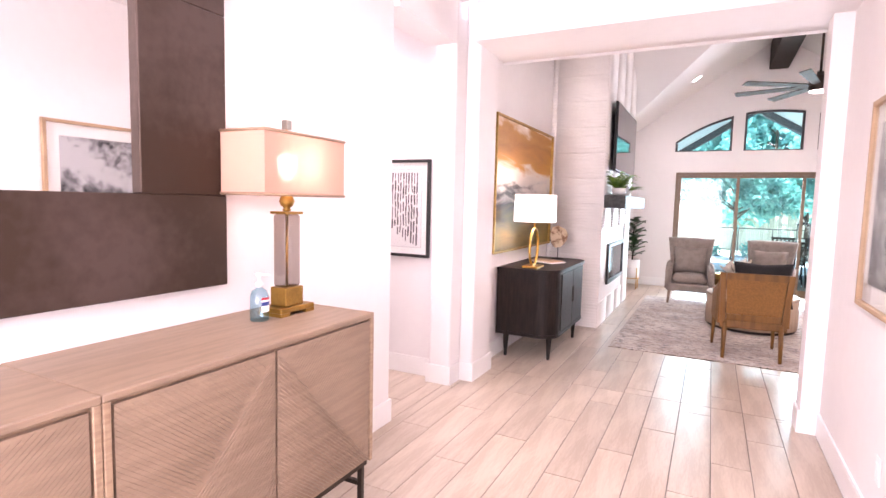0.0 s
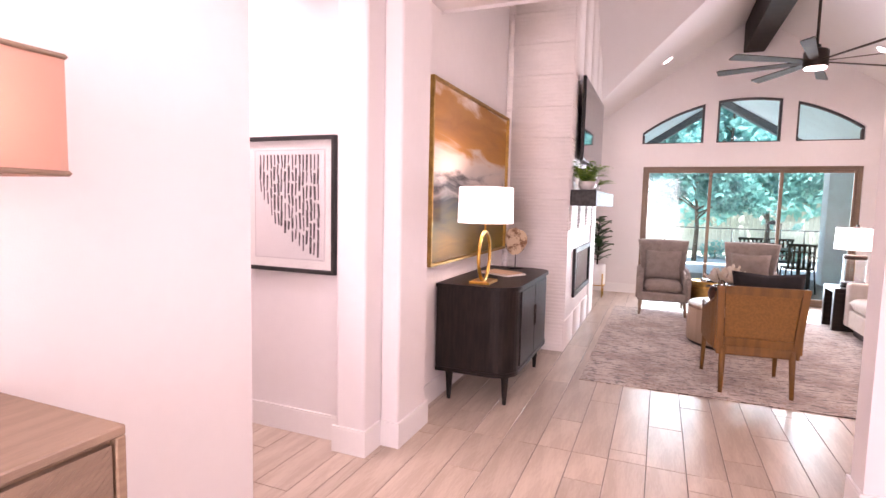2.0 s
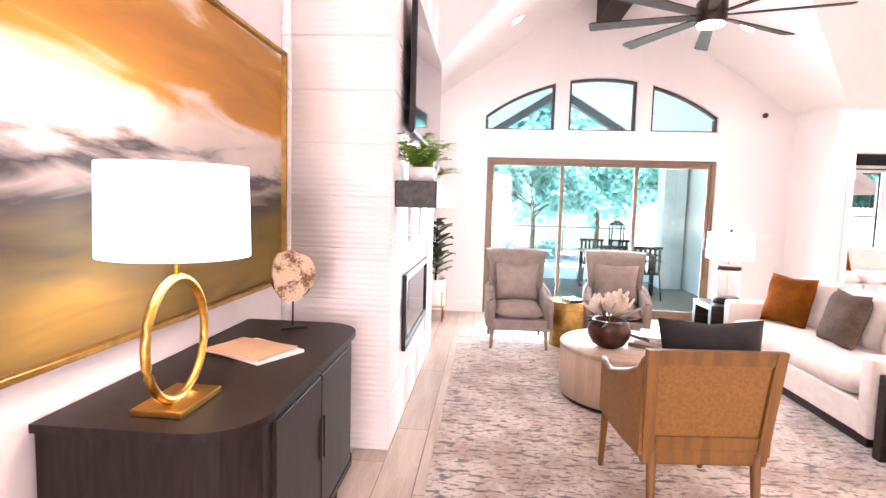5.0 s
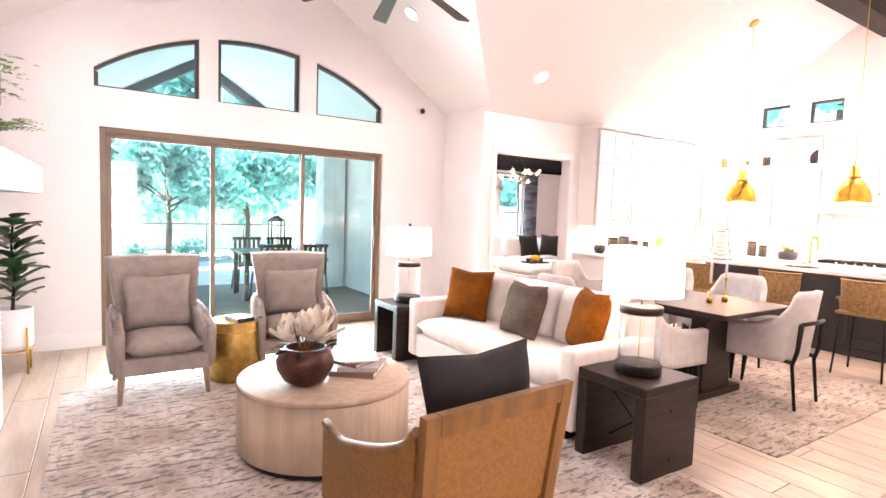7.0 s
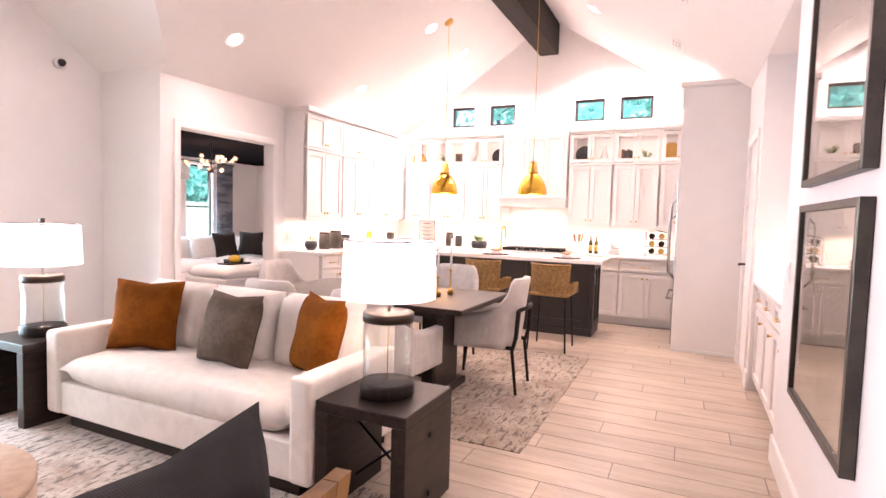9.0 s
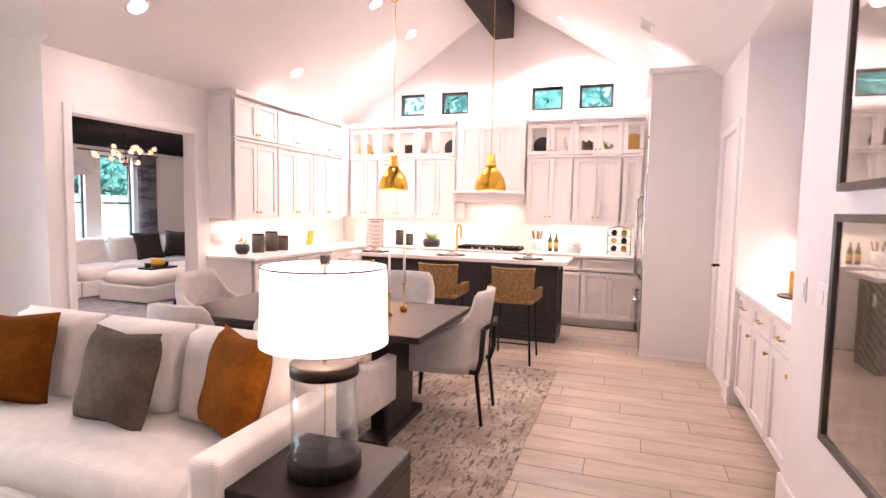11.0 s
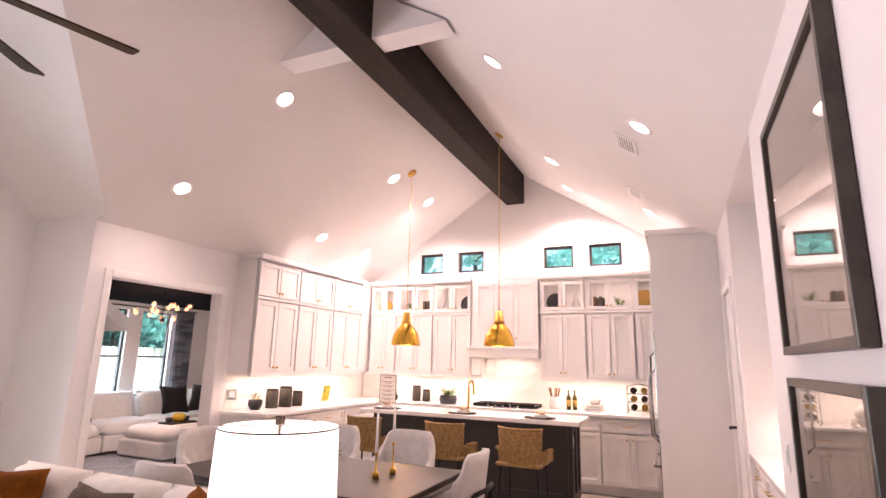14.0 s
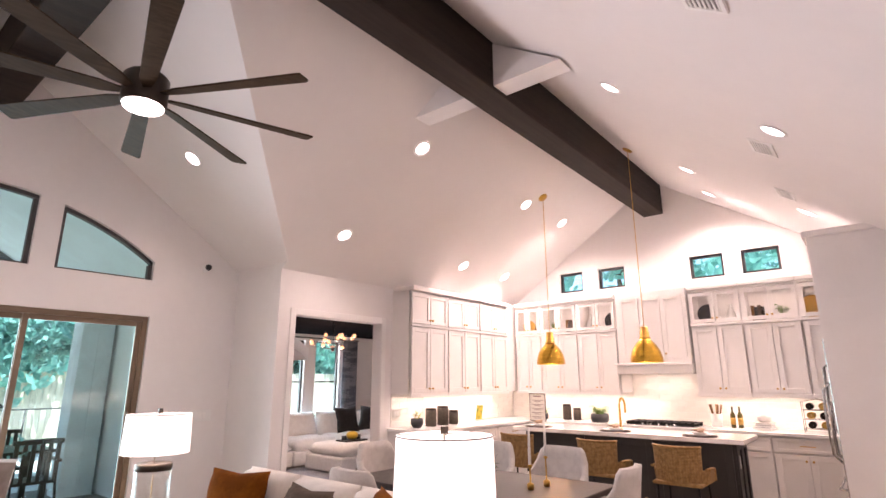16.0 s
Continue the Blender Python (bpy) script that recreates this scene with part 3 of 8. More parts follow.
# ---- entry ----
def sideboard(y0, y1):
    """Two-door sideboard; a pair stands end to end."""
    x0, x1, zt = -0.695, -0.19, 0.965
    ym = (y0 + y1) / 2
    t = thing("sideboard", "pale oak sideboard with fluted doors on slim metal legs", "sideboard", "pair of sideboards", at=pose(-0.44, ym, 0))
    o = Matrix.Translation((0.44, -ym, 0))
    def P(name, bm, m, parent=t, label=""):
        bmesh.ops.transform(bm, matrix=o, verts=bm.verts)
        return part(name, bm, m, parent, label)
    P("top", B(x0, x1, y0, y1, zt - 0.022, zt, 0.003, 1), OAK)
    P("body", B(x0, x1 - 0.02, y0 + 0.01, y1 - 0.01, 0.27, zt - 0.022), OAKEDGE)
    P("end_panel", B(x0, x1, y1 - 0.022, y1, 0.27, zt - 0.022, 0.003, 1), OAKEDGE)
    P("end_panel", B(x0, x1, y0, y0 + 0.022, 0.27, zt - 0.022, 0.003, 1), OAKEDGE)
    edges = [y0 + 0.024 + (y1 - y0 - 0.048) * k / 2 for k in range(3)]
    for k in range(2):
        a, b = edges[k] + 0.006, edges[k + 1] - 0.006
        door = P("door", B(x1 - 0.02, x1 - 0.004, a, b, 0.285, zt - 0.035), OAK)
        # slanting flutes fan out from the meeting edge of each pair
        for half in range(2):
            bm = bmesh.new()
            zz0, zz1 = 0.287, zt - 0.037
            for i in range(70):
                s = -0.75 + 1.75 * i / 70
                p0, p1 = (a, zz0 + s * (zz1 - zz0)), (b, zz0 + (s + 0.75) * (zz1 - zz0))
                if (k + half) % 2:
                    p0, p1 = (a, p1[1]), (b, p0[1])
                # clip to the door and to its own half of the diagonal
                pts = []
                for u in [j / 24 for j in range(25)]:
                    yy, z = p0[0] + (p1[0] - p0[0]) * u, p0[1] + (p1[1] - p0[1]) * u
                    uu = (yy - a) / (b - a)
                    vv = (z - zz0) / (zz1 - zz0)
                    side = vv > uu if (k % 2 == 0) else vv > 1 - uu
                    if zz0 <= z <= zz1 and side == bool(half):
                        pts.append((x1 - 0.0035, yy, z))
                if len(pts) > 2:
                    tube(bm, [pts[0], pts[-1]], 0.0018, 4) if half == 0 else tube(bm, [pts[0], pts[-1]], 0.0011, 4)
            tagged(P("fluting", bm, OAK, t), "fine slanting flutes", kind="stuff")
    for yy in (y0 + 0.05, y1 - 0.05):
        for xx in (x0 + 0.05, x1 - 0.03):
            P("leg", B(xx - 0.012, xx + 0.012, yy - 0.012, yy + 0.012, 0, 0.25, 0.002, 1), BRONZE)
        P("leg_tie", B(x0 + 0.062, x1 - 0.042, yy - 0.01, yy + 0.01, 0.16, 0.18), BRONZE)
    P("base_rail", B(x1 - 0.042, x1 - 0.018, y0 + 0.02, y1 - 0.02, 0.25, 0.27), BRONZE)
    P("base_rail", B(x0 + 0.038, x0 + 0.062, y0 + 0.02, y1 - 0.02, 0.25, 0.27), BRONZE)


def entry_mirror():
    x, ya, yb, za, zb, w = -0.698, 0.64, 2.14, 1.105, 2.56, 0.37
    PATINA = mat("patinated_bronze_frame", (0.045, 0.027, 0.019), 0.45, 0.3, spec=0.25, second=(0.075, 0.05, 0.042), scale=2.2, bump=0.08, bscale=20, mixlo=0.42, mixhi=0.7)
    t = thing("wall_mirror", "large square mirror in a wide mottled bronze frame", "mirror", at=pose(x, 1.41, 1.82))
    o = Matrix.Translation((-x, -1.41, -1.82))
    for n, a in (("frame", (ya, yb, za, za + w)), ("frame", (ya, yb, zb - w, zb)), ("frame", (ya, ya + w, za + w, zb - w)), ("frame", (yb - w, yb, za + w, zb - w))):
        bm = B(x, x + 0.05, *a, 0.004, 1)
        bmesh.ops.transform(bm, matrix=o, verts=bm.verts)
        part(n, bm, PATINA, t)
    bm = B(x + 0.012, x + 0.024, ya + w - 0.01, yb - w + 0.01, za + w - 0.01, zb - w + 0.01)
    bmesh.ops.transform(bm, matrix=o, verts=bm.verts)
    part("mirror_glass", bm, MIRROR, t)


def box_lamp():
    """Table lamp with an oblong shade on the sideboard."""
    ANTIQUE = mat("antique_gold", (0.36, 0.20, 0.04), 0.42, 0.8, second=(0.28, 0.15, 0.03), scale=12, bump=0.06)
    SMOKE = pane_glass("smoky_glass", (0.62, 0.57, 0.54), 0.15)
    t = thing("table_lamp", "table lamp with oblong sheer shade, glass column and gold base, lit", "lamp", at=pose(-0.51, 2.34, 0.965))
    bm = B(-0.065, 0.065, -0.105, 0.105, 0.014, 0.036, 0.003, 1)
    for sy in (-1, 1):
        box(bm, -0.065, 0.065, sy * 0.105, sy * 0.05, 0.0, 0.015)
    part("foot", bm, ANTIQUE, t)
    part("plinth", B(-0.045, 0.045, -0.055, 0.055, 0.036, 0.118, 0.003, 1), ANTIQUE, t)
    part("column", B(-0.038, 0.038, -0.047, 0.047, 0.118, 0.437, 0.012, 2), SMOKE, t, "smoky grey glass column")
    part("rod", tube(bmesh.new(), [(0, 0, 0.12), (0, 0, 0.435)], 0.006, 8), BRASS, t)
    part("cap", B(-0.045, 0.045, -0.055, 0.055, 0.437, 0.448, 0.002, 1), ANTIQUE, t)
    part("ball", lathe(bmesh.new(), [(0.012, 0.448), (0.02, 0.455), (0.013, 0.463), (0.026, 0.474), (0.033, 0.492), (0.026, 0.512), (0.012, 0.522)]), ANTIQUE, t)
    part("stem", tube(bmesh.new(), [(0, 0, 0.52), (0, 0, 0.80)], 0.005, 8), BRASS, t)
    bm = bmesh.new()
    hx, hy, z0, z1, th = 0.12, 0.245, 0.515, 0.775, 0.003
    outer, inner = [(-hx, -hy), (hx, -hy), (hx, hy), (-hx, hy)], [(-hx + th, -hy + th), (hx - th, -hy + th), (hx - th, hy - th), (-hx + th, hy - th)]
    rings = [[bm.verts.new((p[0], p[1], z)) for p in q] for q, z in ((outer, z0), (outer, z1), (inner, z1), (inner, z0))]
    for a, b in zip(rings, rings[1:] + rings[:1]):
        for k in range(4):
            bm.faces.new((a[k], a[(k + 1) % 4], b[(k + 1) % 4], b[k]))
    part("shade", bm, SHEER, t, "sheer pinkish fabric shade")
    for z in (z0, z1 - 0.01):
        part("shade_trim", tube(bmesh.new(), [(p[0] * 1.01, p[1] * 1.005, z + 0.005) for p in outer], 0.006, 4, closed=True), OAKEDGE, t)
    part("finial", B(-0.016, 0.016, -0.016, 0.016, 0.80, 0.84, 0.002, 1), NICKEL, t, "square frosted finial")
    part("bulb", lathe(bmesh.new(), [(0.012, 0.58), (0.03, 0.61), (0.045, 0.65), (0.036, 0.685), (0.004, 0.70)]), BULB, t, "glowing bulb")


SHEER = bpy.data.materials.new("sheer_shade_cloth")
SHEER.use_nodes = True
n_, l_ = SHEER.node_tree.nodes, SHEER.node_tree.links
tr_, di_, mx_, tp_, mx2_ = n_.new("ShaderNodeBsdfTranslucent"), n_.new("ShaderNodeBsdfDiffuse"), n_.new("ShaderNodeMixShader"), n_.new("ShaderNodeBsdfTransparent"), n_.new("ShaderNodeMixShader")
tr_.inputs[0].default_value, di_.inputs[0].default_value = (0.74, 0.53, 0.45, 1), (0.62, 0.46, 0.39, 1)
mx_.inputs[0].default_value, mx2_.inputs[0].default_value = 0.4, 0.2
l_.new(tr_.outputs[0], mx_.inputs[1]), l_.new(di_.outputs[0], mx_.inputs[2]), l_.new(mx_.outputs[0], mx2_.inputs[1]), l_.new(tp_.outputs[0], mx2_.inputs[2])
l_.new(mx2_.outputs[0], n_["Material Output"].inputs[0])


def pump_bottle():
    GEL = pane_glass("blue_gel", (0.66, 0.86, 0.95), 0.2)
    t = thing("pump_bottle", "clear pump bottle of pale blue hand gel", "bottle", at=pose(-0.49, 2.16, 0.965, 0, 0, 20))
    part("bottle", lathe(bmesh.new(), [(0.0, 0.0), (0.034, 0.0), (0.038, 0.008), (0.038, 0.1), (0.03, 0.125), (0.013, 0.135), (0.013, 0.14), (0.0, 0.14)], seg=20), GEL, t)
    for n, r, z0, z1, m in (("label", 0.0388, 0.04, 0.1, PAPER), ("label_band", 0.0392, 0.09, 0.1, mat("red_print", (0.5, 0.03, 0.05), 0.5)), ("label_mark", 0.0392, 0.066, 0.082, mat("navy_print", (0.02, 0.04, 0.2), 0.5))):
        bm = bmesh.new()
        cols = [[bm.verts.new((rr * math.cos(a), rr * math.sin(a), z)) for rr, z in ((r, z0), (r, z1), (r - 0.0004, z1), (r - 0.0004, z0))] for a in [-0.9 + 0.2 * k for k in range(10)]]
        for p, q in zip(cols, cols[1:]):
            for k in range(4):
                bm.faces.new((p[k], q[k], q[(k + 1) % 4], p[(k + 1) % 4]))
        part(n, bm, m, t)
    bm = lathe(bmesh.new(), [(0.015, 0.14), (0.015, 0.158), (0.006, 0.16), (0.006, 0.185), (0.014, 0.186), (0.014, 0.196), (0.0, 0.197)], seg=16)
    part("pump", box(bm, 0.0, 0.045, -0.006, 0.006, 0.187, 0.195, 0.002, 1), PLASTIC, t)


def framed(name, label, ax, plane, sign, a0, a1, z0, z1, frame_mat, depth=0.03, fw=0.03, matw=0.0, art=None, mat_m=None, glazed=True, glaze=None):
    """A framed picture on a wall; sign: the way it faces along ax. Its local u axis runs along the wall."""
    w, h = a1 - a0, z1 - z0
    m = pose((a0 + a1) / 2, plane, (z0 + z1) / 2, 0, 0, 0 if sign > 0 else 180) if ax == "y" else pose(plane, (a0 + a1) / 2, (z0 + z1) / 2, 0, 0, -90 if sign > 0 else 90)
    t = thing(name, label, "picture", at=m)
    for a in ((-w / 2, -w / 2 + fw, -h / 2, h / 2), (w / 2 - fw, w / 2, -h / 2, h / 2), (-w / 2 + fw, w / 2 - fw, -h / 2, -h / 2 + fw), (-w / 2 + fw, w / 2 - fw, h / 2 - fw, h / 2)):
        part("frame", B(a[0], a[1], 0.002, depth, a[2], a[3], 0.002, 1), frame_mat, t)
    part("backing", B(-w / 2 + fw, w / 2 - fw, 0.002, depth * 0.4, -h / 2 + fw, h / 2 - fw), mat_m or PAPER, t)
    if art:
        part("print", B(-w / 2 + fw + matw, w / 2 - fw - matw, depth * 0.4 + 0.001, depth * 0.4 + 0.003, -h / 2 + fw + matw, h / 2 - fw - matw), art, t)
    if glazed:
        part("glazing", B(-w / 2 + fw, w / 2 - fw, depth * 0.72, depth * 0.72 + 0.002, -h / 2 + fw, h / 2 - fw), glaze or PICGLASS, t).visible_shadow = False
    return t, w, h


BLACKFRAME = mat("black_frame", (0.02, 0.019, 0.018), 0.4, vary=0.2, scale=20)


def hall_print(a0, a1, z0, z1):
    t, w, h = framed("framed_print", "black-framed print of dark brush dashes on white", "y", 4.42, -1, a0, a1, z0, z1, BLACKFRAME, 0.035, 0.024, art=mat("art_paper", (0.72, 0.70, 0.69), 0.7, vary=0.03), matw=0.05)
    INK = mat("brush_ink", (0.035, 0.03, 0.03), 0.7, second=(0.12, 0.11, 0.11), scale=25)
    rng = random.Random(4)
    bm = bmesh.new()
    iw, ih = w - 0.22, h - 0.22
    for i in range(17):
        u = -iw / 2 + iw * (i + 0.5) / 17
        reach = 0.32 + 0.68 * (i / 16) ** 0.8
        z = ih / 2
        while z > ih / 2 - ih * reach + rng.uniform(-0.04, 0.02):
            l = rng.uniform(0.05, 0.1)
            lean = rng.uniform(-0.006, 0.006)
            ww = rng.uniform(0.0045, 0.0085)
            # seen from the hall, the longest rows hang on the post side
            pts = [(-u - ww, z), (-u + ww, z + 0.004), (-u + lean + ww * 0.7, z - l), (-u + lean - ww, z - l + 0.004)]
            prism(bm, pts, "y", 0.0172, 0.0182)
            z -= l * rng.uniform(1.0, 1.3)
    part("brush_dashes", bm, INK, t)
    LINE = mat("pencil_line", (0.35, 0.33, 0.33), 0.7)
    bm = bmesh.new()
    for a in ((-iw / 2 - 0.03, -iw / 2 - 0.028, -ih / 2 - 0.03, ih / 2 + 0.03), (iw / 2 + 0.028, iw / 2 + 0.03, -ih / 2 - 0.03, ih / 2 + 0.03), (-iw / 2 - 0.03, iw / 2 + 0.03, ih / 2 + 0.028, ih / 2 + 0.03), (-iw / 2 - 0.03, iw / 2 + 0.03, -ih / 2 - 0.03, -ih / 2 - 0.028)):
        box(bm, a[0], a[1], 0.0172, 0.0178, a[2], a[3])
    part("ruled_border", bm, LINE, t)


def smoke_art(name, dark, light, scale=2.0):
    return mat(name, light, 0.6, second=dark, scale=scale, mixlo=0.42, mixhi=0.58, detail=2)


sideboard(0.151, 1.352), sideboard(1.354, 2.555), entry_mirror(), box_lamp(), pump_bottle()
hall_print(-1.585, -0.915, 1.005, 1.815)
hall_print(-2.30, -1.63, 1.29, 2.10)
framed("framed_print", "pale wood framed abstract print of grey smoke", "x", 1.86, -1, 2.70, 3.90, 1.01, 2.01, mat("pale_wood_frame", (0.45, 0.30, 0.18), 0.5, vary=0.2), 0.04, 0.025, matw=0.09, art=smoke_art("smoke_print", (0.02, 0.02, 0.025), (0.45, 0.45, 0.46), 2.2))

# ---- chimney ----
bm = B(XW, -0.012, 7.012, 9.36, -0.05, 4.45)
chimney = tagged(part("wall_chimney", bm, WAVETILE), "chimney breast clad in white ribbed wave tile", "chimney", kind="structure")
chim_rows = []


def wave_tile_mesh(w):
    """A tile whose face carries soft sideways waves, facing +y."""
    bm = bmesh.new()
    n, h, d = 36, 0.2995, 0.012
    prof = [(0.005 + 0.0032 * (1 + math.sin(2 * math.pi * 9 * k / n + 0.9 * math.sin(5.0 * k / n))) * (0.75 + 0.25 * math.sin(9 * k / n)), h * k / n) for k in range(n + 1)]
    back = [(0.0, h), (0.0, 0.0)]
    lo, hi = [], []
    for x, store in ((0.0, lo), (w, hi)):
        for y, z in prof:
            store.append(bm.verts.new((x, y, z)))
    for k in range(n):
        f = bm.faces.new((lo[k], hi[k], hi[k + 1], lo[k + 1]))
        f.smooth = True
    b0 = [bm.verts.new((0, 0, 0)), bm.verts.new((w, 0, 0)), bm.verts.new((w, 0, h)), bm.verts.new((0, 0, h))]
    bm.faces.new(b0[::-1])
    bm.faces.new((b0[0], b0[1], hi[0], lo[0])), bm.faces.new((b0[3], b0[2], hi[n], lo[n])[::-1])
    bm.faces.new([b0[0]] + lo + [b0[3]]), bm.faces.new(([b0[1]] + hi + [b0[2]])[::-1])
    return bm


FB = (7.47, 8.72, 0.47, 0.99)
MANTEL = (6.98, 7.95, 1.455, 1.595)


def fireplace():
    t = thing("fireplace", "black linear electric fireplace set in the chimney", "fireplace", at=pose(0, 8.1, 0.47))
    o = Matrix.Translation((0, -8.1, -0.47))
    y0, y1, z0, z1 = FB
    f = 0.05
    for a in ((y0, y1, z0, z0 + f), (y0, y1, z1 - f, z1), (y0, y0 + f, z0 + f, z1 - f), (y1 - f, y1, z0 + f, z1 - f)):
        bm = B(-0.01, 0.018, *a, 0.003, 1)
        bmesh.ops.transform(bm, matrix=o, verts=bm.verts)
        part("surround", bm, BLACKMETAL, t)
    bm = B(-0.009, 0.004, y0 + f, y1 - f, z0 + f, z1 - f)
    bmesh.ops.transform(bm, matrix=o, verts=bm.verts)
    part("glass_front", bm, mat("black_glass", (0.01, 0.01, 0.012), 0.06, vary=0.1), t)
    bm = bmesh.new()
    for k in range(3):
        box(bm, 0.018, 0.021, y0 + 0.02, y1 - 0.02, z1 - 0.044 + 0.013 * k, z1 - 0.038 + 0.013 * k)
    bmesh.ops.transform(bm, matrix=o, verts=bm.verts)
    part("vent_louvre", bm, BRONZE, t)


def mantel():
    SLATE = mat("weathered_black_mantel", (0.028, 0.03, 0.028), 0.6, second=(0.06, 0.062, 0.058), scale=6, stretch=(5, 1, 5), bump=0.25, bscale=18)
    y0, y1, z0, z1 = MANTEL
    tagged(part("mantel_shelf", B(0.0, 0.245, 7.05, 8.98, z0 - 0.01, z1 + 0.005, 0.008, 2), SLATE), "weathered black timber mantel beam on the chimney", "mantel")


def television():
    t = thing("television", "flat black television on a wall arm above the mantel", "television", at=pose(0.03, 8.05, 2.3))
    part("screen", B(0.052, 0.056, -0.82, 0.82, -0.385, 0.405), mat("tv_glass", (0.012, 0.012, 0.014), 0.05, spec=0.9), t)
    part("bezel", B(0.02, 0.0518, -0.835, 0.835, -0.40, 0.42, 0.004, 1), BLACKMETAL, t)
    part("wall_bracket", B(-0.03, 0.02, -0.2, 0.2, -0.15, 0.15), BLACKMETAL, t)


def fern(name, label, at, n, length, spread, rise, pot_m, leaf_m, seed, pot=(0.05, 0.04, 0.08)):
    """Arching fronds of small leaflets in a round pot."""
    rng = random.Random(seed)
    t = thing(name, label, "plant", at=at)
    r1, r0, h = pot
    part("pot", lathe(bmesh.new(), [(0, 0), (r0, 0), (r1 * 1.05, h * 0.45), (r1, h), (r1 - 0.008, h), (r1 - 0.012, h * 0.8), (0, h * 0.8)], seg=24), pot_m, t)
    bm = bmesh.new()
    for k in range(n):
        a = rng.uniform(0, 2 * math.pi)
        l, up = length * rng.uniform(0.55, 1.0), rise * rng.uniform(0.5, 1.2)
        for j in range(1, 11):
            u = j / 10
            c = Vector((math.cos(a) * spread * l * u, math.sin(a) * spread * l * u, h * 0.8 + up * l * (1.6 * u - 1.1 * u * u)))
            for s in (-1, 1):
                d = Vector((math.cos(a + s * 0.9), math.sin(a + s * 0.9), rng.uniform(-0.3, 0.4))) * l * 0.19 * (1.15 - u)
                w = Vector((-math.sin(a), math.cos(a), 0.3)) * l * 0.045
                vs = [bm.verts.new(c), bm.verts.new(c + d * 0.5 + w), bm.verts.new(c + d), bm.verts.new(c + d * 0.5 - w)]
                bm.faces.new(vs)
    part("fronds", bm, leaf_m, t)


fireplace(), mantel(), television()
fern("mantel_fern", "bushy green fern in a white pot on the mantel", pose(0.13, 7.28, 1.60), 70, 0.36, 0.75, 0.85, WHITECLAY, LEAF, 1, (0.08, 0.055, 0.09))
fern("mantel_fern", "trailing green fern in a pale pot on the mantel", pose(0.13, 7.92, 1.60), 34, 0.26, 0.85, 0.45, WHITECLAY, LEAF, 2, (0.05, 0.04, 0.08))
t = thing("photo_frame", "small white tabletop photo frame on the mantel", "picture frame", at=pose(0.16, 7.62, 1.60, -12, 0, -70))
part("frame", B(-0.05, 0.05, -0.008, 0.004, 0, 0.13, 0.003, 1), PLASTIC, t)
part("picture", B(-0.038, 0.038, 0.004, 0.006, 0.014, 0.116), smoke_art("photo_print", (0.3, 0.25, 0.2), (0.7, 0.66, 0.6), 20), t)


def fig_plant():
    t = thing("fig_plant", "leafy fiddle-leaf fig in a pale pot on a gold stand", "plant", at=pose(-0.08, 10.55, 0))
    part("pot", lathe(bmesh.new(), [(0, 0.2), (0.125, 0.2), (0.135, 0.24), (0.135, 0.53), (0.125, 0.53), (0.125, 0.48), (0, 0.48)]), WHITECLAY, t, "pale ceramic pot")
    for k in range(4):
        a = math.pi / 4 + k * math.pi / 2
        part("stand_leg", tube(bmesh.new(), [(0.142 * math.cos(a), 0.142 * math.sin(a), 0.0), (0.142 * math.cos(a), 0.142 * math.sin(a), 0.38)], 0.008, 8), BRASS, t)
    part("stand_ring", tube(bmesh.new(), [(0.136 * math.cos(k * math.pi / 10), 0.136 * math.sin(k * math.pi / 10), 0.195) for k in range(20)], 0.007, 6, closed=True), BRASS, t)
    part("trunk", tube(bmesh.new(), [(0, 0, 0.47), (0.015, 0.01, 0.75), (0, 0.02, 1.05), (0.02, 0, 1.25)], 0.014, 8, 0.007), ESPRESSO, t)
    rng = random.Random(9)
    bm = bmesh.new()
    for k in range(40):
        z = 0.56 + 0.68 * k / 40
        a = k * 2.4 + rng.uniform(-0.3, 0.3)
        l, w = rng.uniform(0.17, 0.26), rng.uniform(0.055, 0.085)
        m = Matrix.Translation((0.01, 0.01, z)) @ Matrix.Rotation(a, 4, "Z") @ Matrix.Rotation(-rng.uniform(0.1, 0.9), 4, "Y")
        rows = []
        for j in range(6):
            u = j / 5
            ww = w * math.sin(math.pi * (0.08 + 0.9 * u ** 0.8)) * (0.8 + 0.5 * u)
            zz = -0.06 * u * u
            rows.append([bm.verts.new(m @ Vector((0.03 + l * u, s * ww, zz + 0.018 * abs(s)))) for s in (-1, 0, 1)])
        for p, q in zip(rows, rows[1:]):
            for i in range(2):
                f = bm.faces.new((p[i], p[i + 1], q[i + 1], q[i]))
                f.smooth = True
    part("leaves", bm, DARKLEAF, t)


fig_plant()


